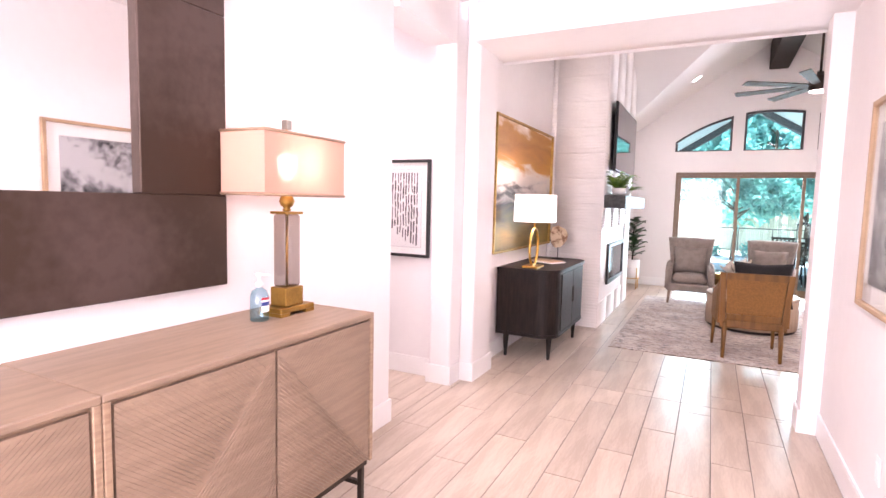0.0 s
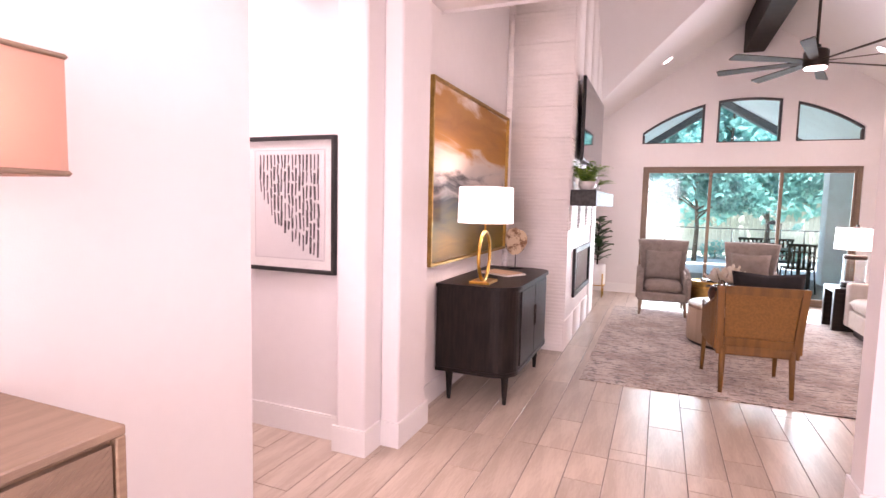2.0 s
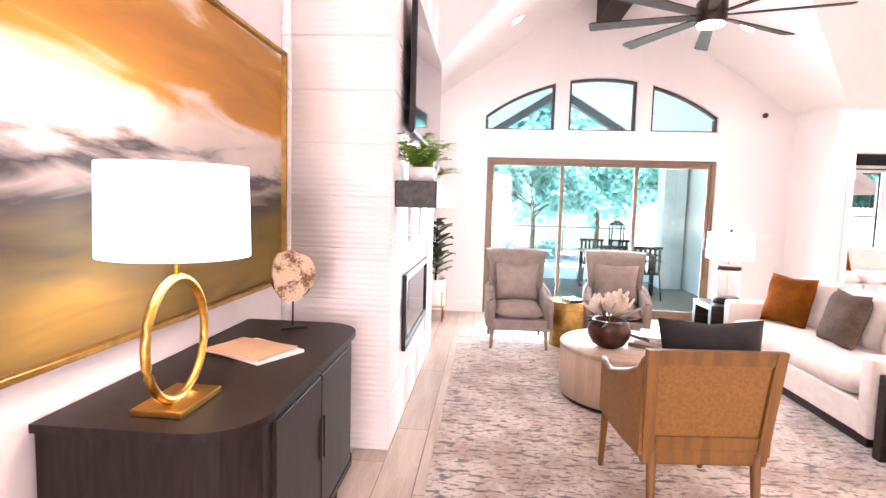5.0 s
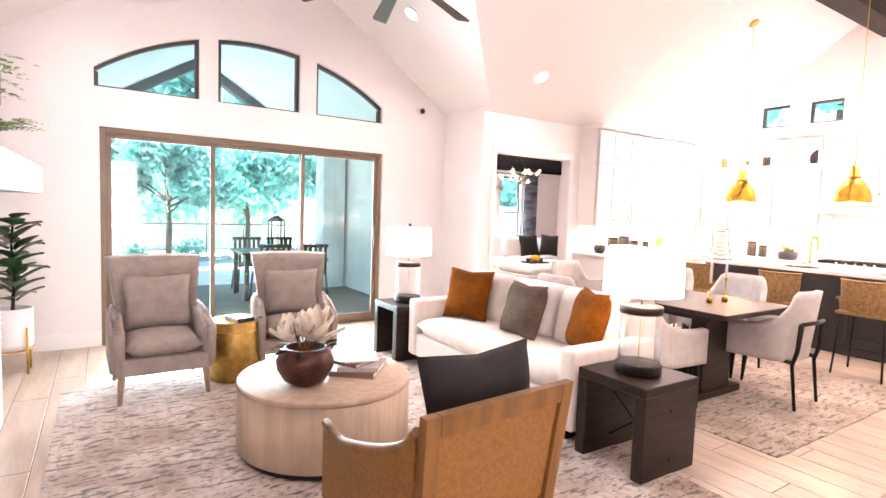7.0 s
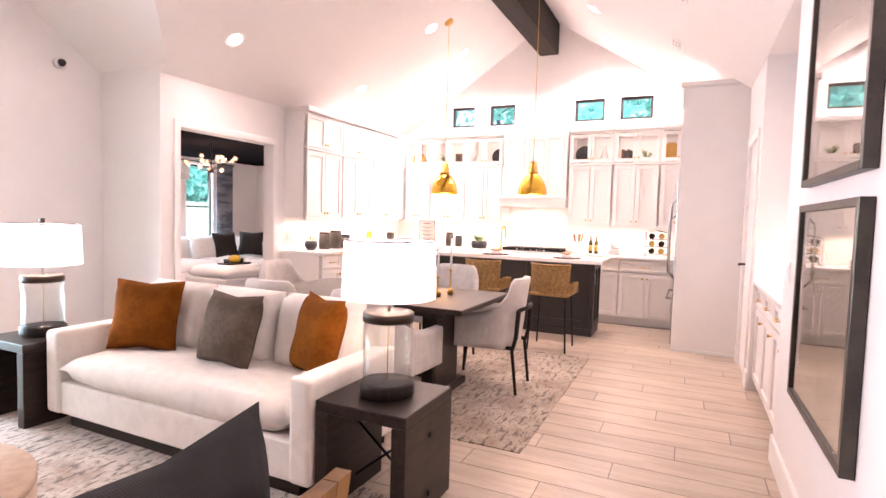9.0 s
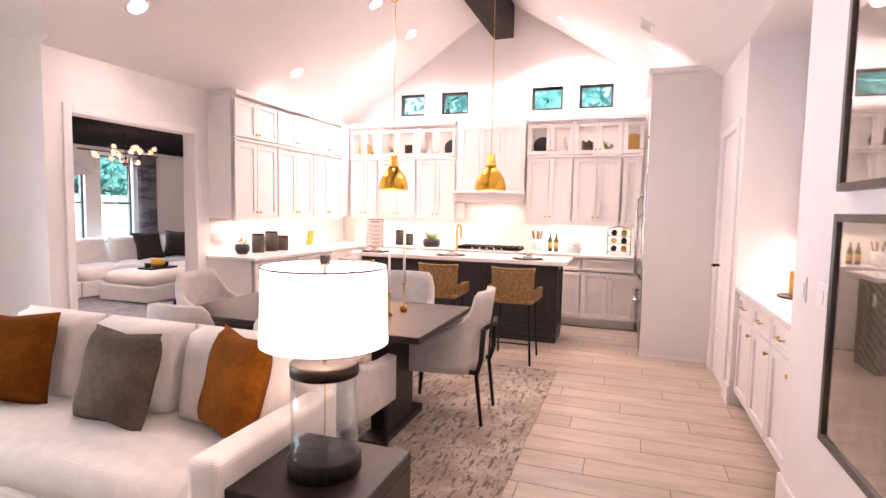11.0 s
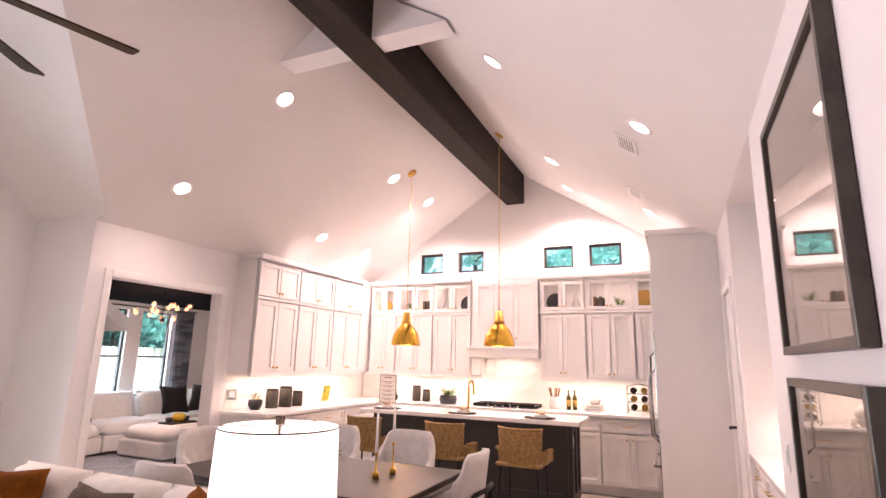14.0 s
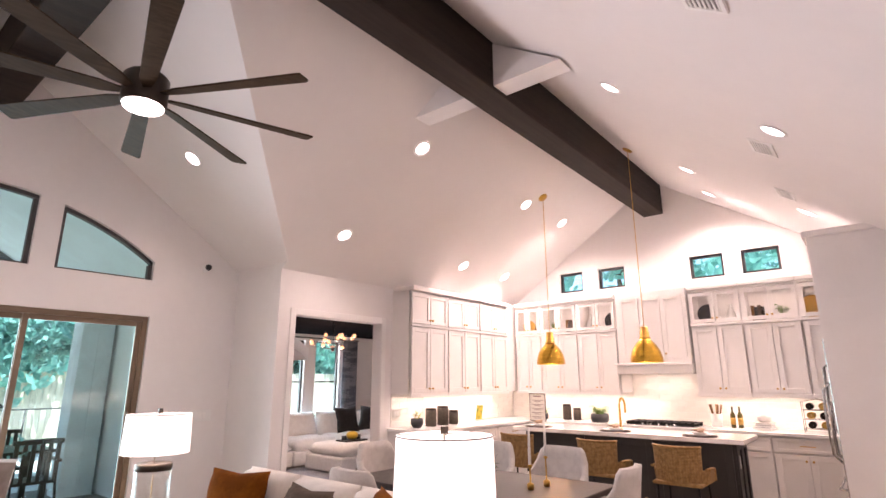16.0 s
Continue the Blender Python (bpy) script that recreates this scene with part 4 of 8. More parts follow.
# ---- console and what stands on it ----
def console():
    x0, x1, y0, y1, zt, zb, r = -0.64, -0.065, 5.27, 6.53, 0.87, 0.26, 0.17
    cx, cy = (x0 + x1) / 2, (y0 + y1) / 2
    t = thing("console_cabinet", "black-brown wooden console cabinet with rounded front corners", "cabinet", at=pose(cx, cy, 0))

    def outline(g):
        pts = [(x0 - cx, y0 - cy - g)]
        for k in range(9):
            a = -math.pi / 2 + math.pi / 2 * k / 8
            pts.append((x1 - cx - r + (r + g) * math.cos(a), y0 - cy + r + (r + g) * math.sin(a)))
        for k in range(9):
            a = math.pi / 2 * k / 8
            pts.append((x1 - cx - r + (r + g) * math.cos(a), y1 - cy - r + (r + g) * math.sin(a)))
        pts.append((x0 - cx, y1 - cy + g))
        return pts
    part("top", prism(bmesh.new(), outline(0.012), "z", zt - 0.025, zt), BLACKWOOD, t)
    part("body", prism(bmesh.new(), outline(-0.006), "z", zb, zt - 0.025), BLACKWOOD, t)
    part("plinth_rail", prism(bmesh.new(), outline(0.002), "z", zb - 0.03, zb), BLACKWOOD, t)
    for k in range(2):
        ya, yb = (y0 - cy + 0.2, -0.005) if k == 0 else (0.005, y1 - cy - 0.2)
        d = part("door", B(x1 - cx - 0.007, x1 - cx + 0.006, ya, yb, zb + 0.02, zt - 0.05, 0.002, 1), BLACKWOOD, t)
        part("pull", B(x1 - cx + 0.006, x1 - cx + 0.016, (-0.022 if k == 0 else 0.014), (-0.014 if k == 0 else 0.022), 0.5, 0.66), BRONZE, d)
    for xx, yy in ((-0.21, -0.54), (0.2, -0.49), (0.2, 0.49), (-0.21, 0.54)):
        part("leg", cone(bmesh.new(), xx, yy, 0, zb - 0.03, 0.014, 0.03, 12), BLACKWOOD, t)


def ring_lamp():
    t = thing("table_lamp", "table lamp with gold ring base and white drum shade, lit", "lamp", at=pose(-0.345, 5.45, 0.87))
    part("foot", B(-0.075, 0.075, -0.11, 0.11, 0, 0.02, 0.003, 1), BRASS, t)
    m = pose(0, 0, 0, 0, 0, 4)
    part("ring", tube(bmesh.new(), [m @ Vector((0, 0.165 * math.cos(k * math.pi / 24), 0.195 + 0.175 * math.sin(k * math.pi / 24))) for k in range(48)], 0.013, 8, closed=True), BRASS, t)
    part("neck", tube(bmesh.new(), [(0, 0, 0.37), (0, 0, 0.66)], 0.007, 8), BRASS, t)
    part("shade", lathe(bmesh.new(), [(0.2, 0.435), (0.195, 0.69), (0.192, 0.69), (0.197, 0.435)], seg=48, hollow=True), SHADE, t, "glowing white linen drum shade")


def agate():
    STONE = mat("agate_slice", (0.56, 0.43, 0.29), 0.35, second=(0.16, 0.07, 0.025), scale=11, bump=0.3, bscale=25, mixlo=0.52, mixhi=0.62)
    t = thing("agate_ornament", "polished brown agate slice on a thin metal stand", "ornament", at=pose(-0.36, 6.40, 0.87, 0, 0, 35))
    part("stand_foot", B(-0.06, 0.06, -0.035, 0.035, 0, 0.01, 0.002, 1), BLACKMETAL, t)
    part("stand_rod", tube(bmesh.new(), [(0, 0, 0.01), (0, 0, 0.14)], 0.004, 6), BLACKMETAL, t)
    part("stand_cradle", tube(bmesh.new(), [(0.1 * math.sin(a), 0.0, 0.25 - 0.115 * math.cos(a)) for a in [-1.3 + 0.26 * k for k in range(11)]], 0.004, 6), BLACKMETAL, t)
    rng = random.Random(3)
    pts = []
    for k in range(28):
        a = 2 * math.pi * k / 28
        r = 1 + 0.07 * math.sin(3 * a + 1) + rng.uniform(-0.04, 0.04)
        pts.append((0.1 * r * math.cos(a), 0.25 + 0.12 * r * math.sin(a)))
    part("slice", prism(bmesh.new(), pts, "y", -0.012, 0.012), STONE, t)


def open_book_stack(name, label, at, books, seed):
    """Books lying on one another: each is (width, depth, thickness, turn, cover colour)."""
    rng = random.Random(seed)
    z = 0.0
    m0 = at
    for k, (w, d, h, turn, col, lab) in enumerate(books):
        b = thing(name, lab or label, "book", group="stacked books", at=m0 @ pose(rng.uniform(-0.01, 0.01), rng.uniform(-0.01, 0.01), z, 0, 0, turn))
        cov = mat("book_cover", col, 0.4, vary=0.12, scale=9)
        part("pages", B(-w / 2 + 0.004, w / 2 - 0.004, -d / 2 + 0.002, d / 2 - 0.004, 0.003, h - 0.003), PAPER, b)
        part("cover", B(-w / 2, w / 2, -d / 2, d / 2, h - 0.003, h), cov, b)
        part("cover", B(-w / 2, w / 2, -d / 2, d / 2, 0, 0.003), cov, b)
        part("spine", B(-w / 2, w / 2, -d / 2 - 0.002, -d / 2 + 0.002, 0.003, h - 0.003), cov, b)
        z += h + 0.0005


console(), ring_lamp(), agate()
open_book_stack("magazine", "glossy magazine on the console", pose(-0.36, 5.98, 0.87), [(0.22, 0.29, 0.012, 62, (0.75, 0.73, 0.7), "pale magazine lying on the console"), (0.21, 0.28, 0.01, 70, (0.55, 0.36, 0.22), "magazine with a tan cover on another")], 2)

# large abstract canvas
ABSTRACT = bpy.data.materials.new("abstract_canvas")
ABSTRACT.use_nodes = True
n_, l_ = ABSTRACT.node_tree.nodes, ABSTRACT.node_tree.links
tc_, sep_, nz_, mul_, add_, ramp_ = n_.new("ShaderNodeTexCoord"), n_.new("ShaderNodeSeparateXYZ"), n_.new("ShaderNodeTexNoise"), n_.new("ShaderNodeMath"), n_.new("ShaderNodeMath"), n_.new("ShaderNodeValToRGB")
mp_ = n_.new("ShaderNodeMapping")
mp_.inputs["Scale"].default_value = (0.9, 1, 4.2)
nz_.inputs["Scale"].default_value, nz_.inputs["Detail"].default_value, nz_.inputs["Distortion"].default_value = 1.6, 8, 0.6
mul_.operation = "MULTIPLY_ADD"
mul_.inputs[1].default_value = 0.55
l_.new(tc_.outputs["Object"], sep_.inputs[0]), l_.new(tc_.outputs["Object"], mp_.inputs[0]), l_.new(mp_.outputs[0], nz_.inputs["Vector"])
l_.new(nz_.outputs[0], mul_.inputs[0]), l_.new(sep_.outputs["Z"], mul_.inputs[2])
rng_ = n_.new("ShaderNodeMapRange")
rng_.inputs[1].default_value, rng_.inputs[2].default_value = -0.42, 0.98
l_.new(mul_.outputs[0], rng_.inputs[0]), l_.new(rng_.outputs[0], ramp_.inputs[0])
el = ramp_.color_ramp.elements
for p, c in ((0.0, (0.09, 0.055, 0.006)), (0.12, (0.21, 0.135, 0.014)), (0.24, (0.13, 0.095, 0.016)), (0.34, (0.03, 0.026, 0.022)), (0.40, (0.34, 0.30, 0.26)), (0.45, (0.035, 0.032, 0.032)), (0.50, (0.55, 0.50, 0.46)), (0.59, (0.66, 0.58, 0.50)), (0.655, (0.50, 0.22, 0.02)), (0.8, (0.34, 0.14, 0.012)), (0.9, (0.44, 0.21, 0.03)), (1.0, (0.20, 0.09, 0.015))):
    e = el.new(p)
    e.color = (*c, 1)
el.remove(el[0]), el.remove(el[-1])
l_.new(ramp_.outputs[0], n_["Principled BSDF"].inputs["Base Color"])
n_["Principled BSDF"].inputs["Roughness"].default_value = 0.5
framed("painting", "large abstract painting in amber, white and grey, gold frame", "x", XW, 1, 5.09, 6.97, 1.0, 2.29, GOLD, 0.05, 0.02, art=ABSTRACT, glazed=False)

# ---- living room furniture ----
def wing_chair(at):
    t = thing("wing_chair", "greige upholstered wing chair with tapered wooden legs", "armchair", "wing chairs by the sliding door", at)
    part("seat_base", B(-0.31, 0.31, -0.33, 0.3, 0.19, 0.31, 0.02, 3), GREIGE, t)
    part("seat_cushion", cushion(bmesh.new(), 0.5, 0.56, 0.15, 0.35, m=pose(0, -0.05, 0.375)), GREIGE, t)
    bm = bmesh.new()
    rows = []
    for k in range(13):
        z = 0.28 + (0.965 - 0.28) * k / 12
        u = k / 12
        half = 0.255 + 0.075 * u ** 1.5
        ring = []
        y = 0.2 + 0.13 * u
        for j in range(15):
            s = -1 + 2 * j / 14
            ring.append(Vector((half * s, y - 0.12 * abs(s) ** 4 * (0.35 + 0.65 * math.sin(math.pi * min(1, u * 1.05)) ** 0.6), z + 0.01 * (1 - s * s) * (k == 12))))
        rows.append(ring)
    front = [[bm.verts.new(p) for p in r] for r in rows]
    back = [[bm.verts.new(p + Vector((0.012 * (1 if p.x > 0 else -1), 0.09, 0.012))) for p in r] for r in rows]
    for k in range(12):
        for j in range(14):
            bm.faces.new((front[k][j], front[k][j + 1], front[k + 1][j + 1], front[k + 1][j])).smooth = True
            bm.faces.new((back[k][j + 1], back[k][j], back[k + 1][j], back[k + 1][j + 1])).smooth = True
        for j in (0, 14):
            bm.faces.new((front[k][j], front[k + 1][j], back[k + 1][j], back[k][j]))
    for j in range(14):
        bm.faces.new((front[12][j], front[12][j + 1], back[12][j + 1], back[12][j])), bm.faces.new((front[0][j], front[0][j + 1], back[0][j + 1], back[0][j]))
    part("backrest", bm, GREIGE, t)
    for s in (-1, 1):
        bm = bmesh.new()
        prism(bm, [(-0.33, 0.2), (0.22, 0.2), (0.26, 0.62), (0.12, 0.60), (-0.02, 0.545), (-0.3, 0.525), (-0.34, 0.5)], "x", s * 0.25, s * 0.34)
        bmesh.ops.bevel(bm, geom=list(bm.edges), offset=0.025, segments=3, affect="EDGES")
        part("arm", bm, GREIGE, t, smooth=True)
        for y in (-0.29, 0.27):
            part("leg", tube(bmesh.new(), [(s * 0.27, y, 0.2), (s * 0.285, y + (-0.02 if y < 0 else 0.05), 0.0)], 0.026, 8, 0.014), OAKEDGE, t)
    part("lumbar_pillow", cushion(bmesh.new(), 0.48, 0.42, 0.13, 0.6, m=pose(0, 0.11, 0.64, 78, 0, 0), pinch=0.1), GREIGE, t)
    return t


def cane_chair(at):
    CANE = mat("woven_cane", (0.25, 0.108, 0.018), 0.6, second=(0.19, 0.08, 0.012), scale=60, bump=0.4, bscale=160)
    t = thing("cane_armchair", "brown wooden armchair with woven cane back and dark seat", "armchair", at=at)
    # back is at -y; the sitter looks to +y
    part("seat_frame", B(-0.285, 0.285, -0.27, 0.3, 0.3, 0.38, 0.012, 2), LEATHER, t)
    part("seat_cushion", cushion(bmesh.new(), 0.53, 0.56, 0.13, 0.3, m=pose(0, 0.04, 0.43)), CHARCOAL, t, "charcoal cloth seat cushion")
    lean = lambda z: -0.27 - 0.11 * (z - 0.36)
    for s in (-1, 1):
        bm = bmesh.new()
        prism(bm, [(lean(0.3), 0.3), (lean(0.3) + 0.04, 0.3), (lean(0.85) + 0.035, 0.85), (lean(0.85), 0.85)], "x", s * 0.235, s * 0.285)
        for v in bm.verts:
            v.co.x += s * 0.055 * max(0, v.co.z - 0.36)
        part("back_stile", bm, LEATHER, t)
    for z0, z1 in ((0.38, 0.44), (0.785, 0.85)):
        bm = bmesh.new()
        w0, w1 = 0.232 + 0.055 * (z0 - 0.36), 0.232 + 0.055 * (z1 - 0.36)
        vs = [bm.verts.new((s * w, lean(z) + dy, z)) for z, w in ((z0, w0), (z1, w1)) for dy in (0, 0.035) for s in (-1, 1)]
        bmesh.ops.convex_hull(bm, input=vs)
        part("back_rail", bm, LEATHER, t)
    bm = bmesh.new()
    vs = [bm.verts.new((s * (0.23 + 0.055 * (z - 0.36)), lean(z) + dy, z)) for z in (0.44, 0.785) for dy in (0.012, 0.02) for s in (-1, 1)]
    bmesh.ops.convex_hull(bm, input=vs)
    part("cane_panel", bm, CANE, t, "woven cane back panel")
    for s in (-1, 1):
        # solid curved side that sweeps from the back down to the front leg
        bm = bmesh.new()
        n = 12
        tops, bots = [], []
        for k in range(n + 1):
            u = k / n
            y = lean(0.7) + 0.05 + (0.32 - lean(0.7) - 0.05) * u
            top = 0.79 - 0.22 * u ** 0.55 + (0.05 * (u - 0.75) / 0.25 if u > 0.75 else 0)
            bot = 0.34
            x = s * (0.262 + 0.012 * math.sin(math.pi * u) + (0.02 if u < 0.1 else 0.025))
            tops.append((x, y, top)), bots.append((x, y, bot))
        rows = [[bm.verts.new(q) for q in (a, (a[0] + s * 0.022, a[1], a[2]), (b[0] + s * 0.022, b[1], b[2]), b)] for a, b in zip(tops, bots)]
        for p, q in zip(rows, rows[1:]):
            for k in range(4):
                bm.faces.new((p[k], q[k], q[(k + 1) % 4], p[(k + 1) % 4]))
        bm.faces.new(rows[0]), bm.faces.new(rows[-1][::-1])
        part("arm_panel", bm, CANE, t)
        part("arm_rail", tube(bmesh.new(), [(p[0] + s * 0.011, p[1], p[2]) for p in tops], 0.018, 8), LEATHER, t)
        part("leg", tube(bmesh.new(), [(s * 0.27, 0.29, 0.56), (s * 0.28, 0.3, 0.3), (s * 0.285, 0.315, 0.0)], 0.026, 8, 0.015), LEATHER, t)
        part("leg", tube(bmesh.new(), [(s * 0.24, -0.25, 0.36), (s * 0.245, -0.29, 0.0)], 0.026, 8, 0.016), LEATHER, t)
    return t


def loose_pillow(label, m, material, w=0.5, h=0.5, d=0.16):
    t = thing("throw_pillow", label, "pillow", "throw pillows", m)
    part("cover", cushion(bmesh.new(), w, h, d, 0.62, 12, pinch=0.12), material, t)


def sofa(at):
    """Faces -x; local x runs along its length."""
    t = thing("sofa", "cream upholstered three-seat sofa with low square arms", "sofa", at=at)
    L2 = 1.02
    part("base", B(-L2 + 0.1, L2 - 0.1, -0.40, 0.34, 0.1, 0.30, 0.015, 2), CREAM, t)
    # dark block put in for the shaded gap beneath the sofa
    part("gap_shade_block", B(-L2 + 0.12, L2 - 0.12, -0.34, 0.3, 0.0, 0.1), ESPRESSO, t, "dark block in place of the shaded gap under the sofa")
    for s in (-1, 1):
        part("arm", B(s * L2, s * (L2 - 0.13), -0.42, 0.36, 0.1, 0.615, 0.03, 4), CREAM, t, smooth=False)
    part("back", B(-L2 + 0.03, L2 - 0.03, 0.28, 0.42, 0.1, 0.78, 0.04, 4), CREAM, t)
    w = (2 * L2 - 0.26) / 3
    for k in range(3):
        x = -L2 + 0.13 + w * (k + 0.5)
        part("back_cushion", cushion(bmesh.new(), w * 0.99, 0.46, 0.24, 0.32, 12, m=pose(x, 0.2, 0.655, 78, 0, 0)), CREAM, t)
    part("seat_cushion", cushion(bmesh.new(), 2 * L2 - 0.28, 0.7, 0.2, 0.22, 20, m=pose(0, -0.07, 0.385)), CREAM, t)
    for k in (1, 2):
        part("seat_seam", tube(bmesh.new(), [(-L2 + 0.13 + w * k, -0.40 + 0.02 * j, 0.43 + 0.038 * math.sin(math.pi * (j + 2) / 32)) for j in range(0, 28)], 0.005, 5), CREAM, t)
    return t


def end_table(at):
    t = thing("end_table", "dark espresso waterfall end table with metal cross brace", "table", "matching end tables", at)
    part("top", B(-0.24, 0.24, -0.235, 0.235, 0.47, 0.525, 0.004, 1), ESPRESSO, t)
    for s in (-1, 1):
        part("side_panel", B(-0.24, 0.24, s * 0.235, s * 0.165, 0, 0.47, 0.004, 1), ESPRESSO, t)
        for z in (0.09, 0.37):
            part("bolt_head", tube(bmesh.new(), [(0.0, s * 0.235, z), (0.0, s * 0.243, z)], 0.013, 10), BLACKMETAL, t)
    for a, b in (((-0.165, 0.09), (0.165, 0.36)), ((-0.165, 0.36), (0.165, 0.09))):
        part("cross_brace", tube(bmesh.new(), [(0.0 + (0.006 if a[1] < 0.2 else -0.006), a[0], a[1]), (0.0 + (0.006 if a[1] < 0.2 else -0.006), b[0], b[1])], 0.007, 6), BLACKMETAL, t)
    return t


def glass_lamp(at):
    t = thing("table_lamp", "glass cylinder table lamp with white drum shade, lit", "lamp", "matching glass lamps", at)
    part("foot", lathe(bmesh.new(), [(0, 0), (0.128, 0), (0.13, 0.006), (0.13, 0.055), (0.124, 0.06), (0, 0.06)], seg=40), BLACKWOOD, t, "dark round wooden foot")
    part("cylinder", lathe(bmesh.new(), [(0.118, 0.06), (0.118, 0.35), (0.114, 0.35), (0.114, 0.06)], seg=40, hollow=True), WATERY, t, "clear hammered glass cylinder")
    part("collar", lathe(bmesh.new(), [(0, 0.35), (0.121, 0.35), (0.121, 0.39), (0.114, 0.395), (0, 0.395)], seg=40), BRONZE, t, "dark bronze collar")
    part("cord_rod", tube(bmesh.new(), [(0.0, 0, 0.06), (0.004, 0.002, 0.2), (0, 0, 0.35)], 0.0025, 6), BRASS, t)
    part("neck", tube(bmesh.new(), [(0, 0, 0.395), (0, 0, 0.745)], 0.006, 8), NICKEL, t)
    part("shade", lathe(bmesh.new(), [(0.222, 0.463), (0.214, 0.730), (0.211, 0.730), (0.219, 0.463)], seg=56, hollow=True), SHADE, t, "glowing white linen drum shade")
    bm = tube(bmesh.new(), [(0.215 * math.cos(k * math.pi / 28), 0.215 * math.sin(k * math.pi / 28), 0.730) for k in range(56)], 0.003, 6, closed=True)
    for k in range(3):
        a = k * 2 * math.pi / 3
        tube(bm, [(0, 0, 0.735), (0.212 * math.cos(a), 0.212 * math.sin(a), 0.729)], 0.002, 5)
    part("spider", bm, BRONZE, t)
    part("finial", B(-0.014, 0.014, -0.014, 0.014, 0.737, 0.767, 0.003, 1), BRONZE, t)
    return t


def drum_table():
    t = thing("drum_table", "hammered brass drum side table between the wing chairs", "table", at=pose(1.445, 9.66, 0.008))
    part("drum", lathe(bmesh.new(), [(0, 0), (0.195, 0), (0.2, 0.01), (0.2, 0.468), (0.19, 0.478), (0.18, 0.47), (0.175, 0.465), (0, 0.465)], seg=48), GOLD, t)
    part("band", lathe(bmesh.new(), [(0.2, 0.395), (0.204, 0.4), (0.2, 0.405)], seg=48), BRASS, t)


def coffee_table():
    CERUSE = mat("cerused_oak", (0.52, 0.39, 0.28), 0.5, second=(0.44, 0.325, 0.225), scale=3, stretch=(7, 7, 0.6), bump=0.05, bscale=50)
    t = thing("coffee_table", "large round pale oak drum coffee table with dark base", "table", at=pose(1.655, 8.15, 0.008))
    part("plinth", lathe(bmesh.new(), [(0, 0), (0.48, 0), (0.48, 0.035), (0, 0.035)], seg=72), ESPRESSO, t)
    part("drum", lathe(bmesh.new(), [(0, 0.035), (0.502, 0.035), (0.502, 0.385), (0, 0.385)], seg=72), CERUSE, t)
    part("top", lathe(bmesh.new(), [(0, 0.385), (0.50, 0.385), (0.505, 0.39), (0.505, 0.412), (0.50, 0.417), (0, 0.417)], seg=72), CERUSE, t)


def flower_bowl():
    COPPER = mat("mottled_copper_bowl", (0.11, 0.045, 0.028), 0.35, 0.5, second=(0.05, 0.022, 0.018), scale=6, bump=0.1)
    PETAL = mat("cream_petal", (0.84, 0.78, 0.68), 0.6, second=(0.76, 0.66, 0.52), scale=15)
    t = thing("flower_bowl", "round copper bowl of cream silk magnolia flowers", "vase", at=pose(1.49, 8.04, 0.425))
    part("bowl", lathe(bmesh.new(), [(0, 0), (0.07, 0.0), (0.12, 0.03), (0.155, 0.09), (0.16, 0.135), (0.14, 0.19), (0.115, 0.21), (0.108, 0.21), (0.13, 0.185), (0, 0.17)], seg=40), COPPER, t)
    rng = random.Random(12)
    bm = bmesh.new()
    for c, big, n in (((0.04, -0.02, 0.24), 0.19, 22), ((-0.09, 0.02, 0.24), 0.15, 16), ((0.11, 0.08, 0.24), 0.15, 14)):
        for k in range(n):
            a, el = rng.uniform(0, 2 * math.pi), rng.uniform(0.15, 1.2)
            m = Matrix.Translation(c) @ Matrix.Rotation(a, 4, "Z") @ Matrix.Rotation(-el, 4, "Y")
            l, w = big * rng.uniform(0.7, 1.1), big * 0.3
            rows = [[bm.verts.new(m @ Vector((l * u, s * w * math.sin(math.pi * (0.12 + 0.84 * u)), 0.035 * u * u + 0.02 * abs(s)))) for s in (-1, 0, 1)] for u in (0, 0.25, 0.5, 0.75, 1.0)]
            for p, q in zip(rows, rows[1:]):
                for i in range(2):
                    bm.faces.new((p[i], p[i + 1], q[i + 1], q[i])).smooth = True
    part("petals", bm, PETAL, t)
    bm = bmesh.new()
    for k in range(7):
        a = rng.uniform(0, 6.28)
        tube(bm, [(0.02 * math.cos(a), 0.02 * math.sin(a), 0.17), (0.06 * math.cos(a), 0.06 * math.sin(a), 0.27), (0.12 * math.cos(a + 0.4), 0.12 * math.sin(a + 0.4), 0.33 + 0.07 * rng.random())], 0.006, 6, 0.002)
    part("twigs", bm, LEATHER, t)
    bm = bmesh.new()
    for k in range(9):
        a = k * 0.7
        m = Matrix.Translation((0.1 * math.cos(a), 0.1 * math.sin(a), 0.205)) @ Matrix.Rotation(a, 4, "Z") @ Matrix.Rotation(rng.uniform(-0.3, 0.3), 4, "Y")
        vs = [bm.verts.new(m @ Vector(p)) for p in ((0, 0, 0), (0.05, 0.03, 0.012), (0.12, 0, 0), (0.05, -0.03, 0.012))]
        bm.faces.new(vs)
    part("leaves", bm, ESPRESSO, t)


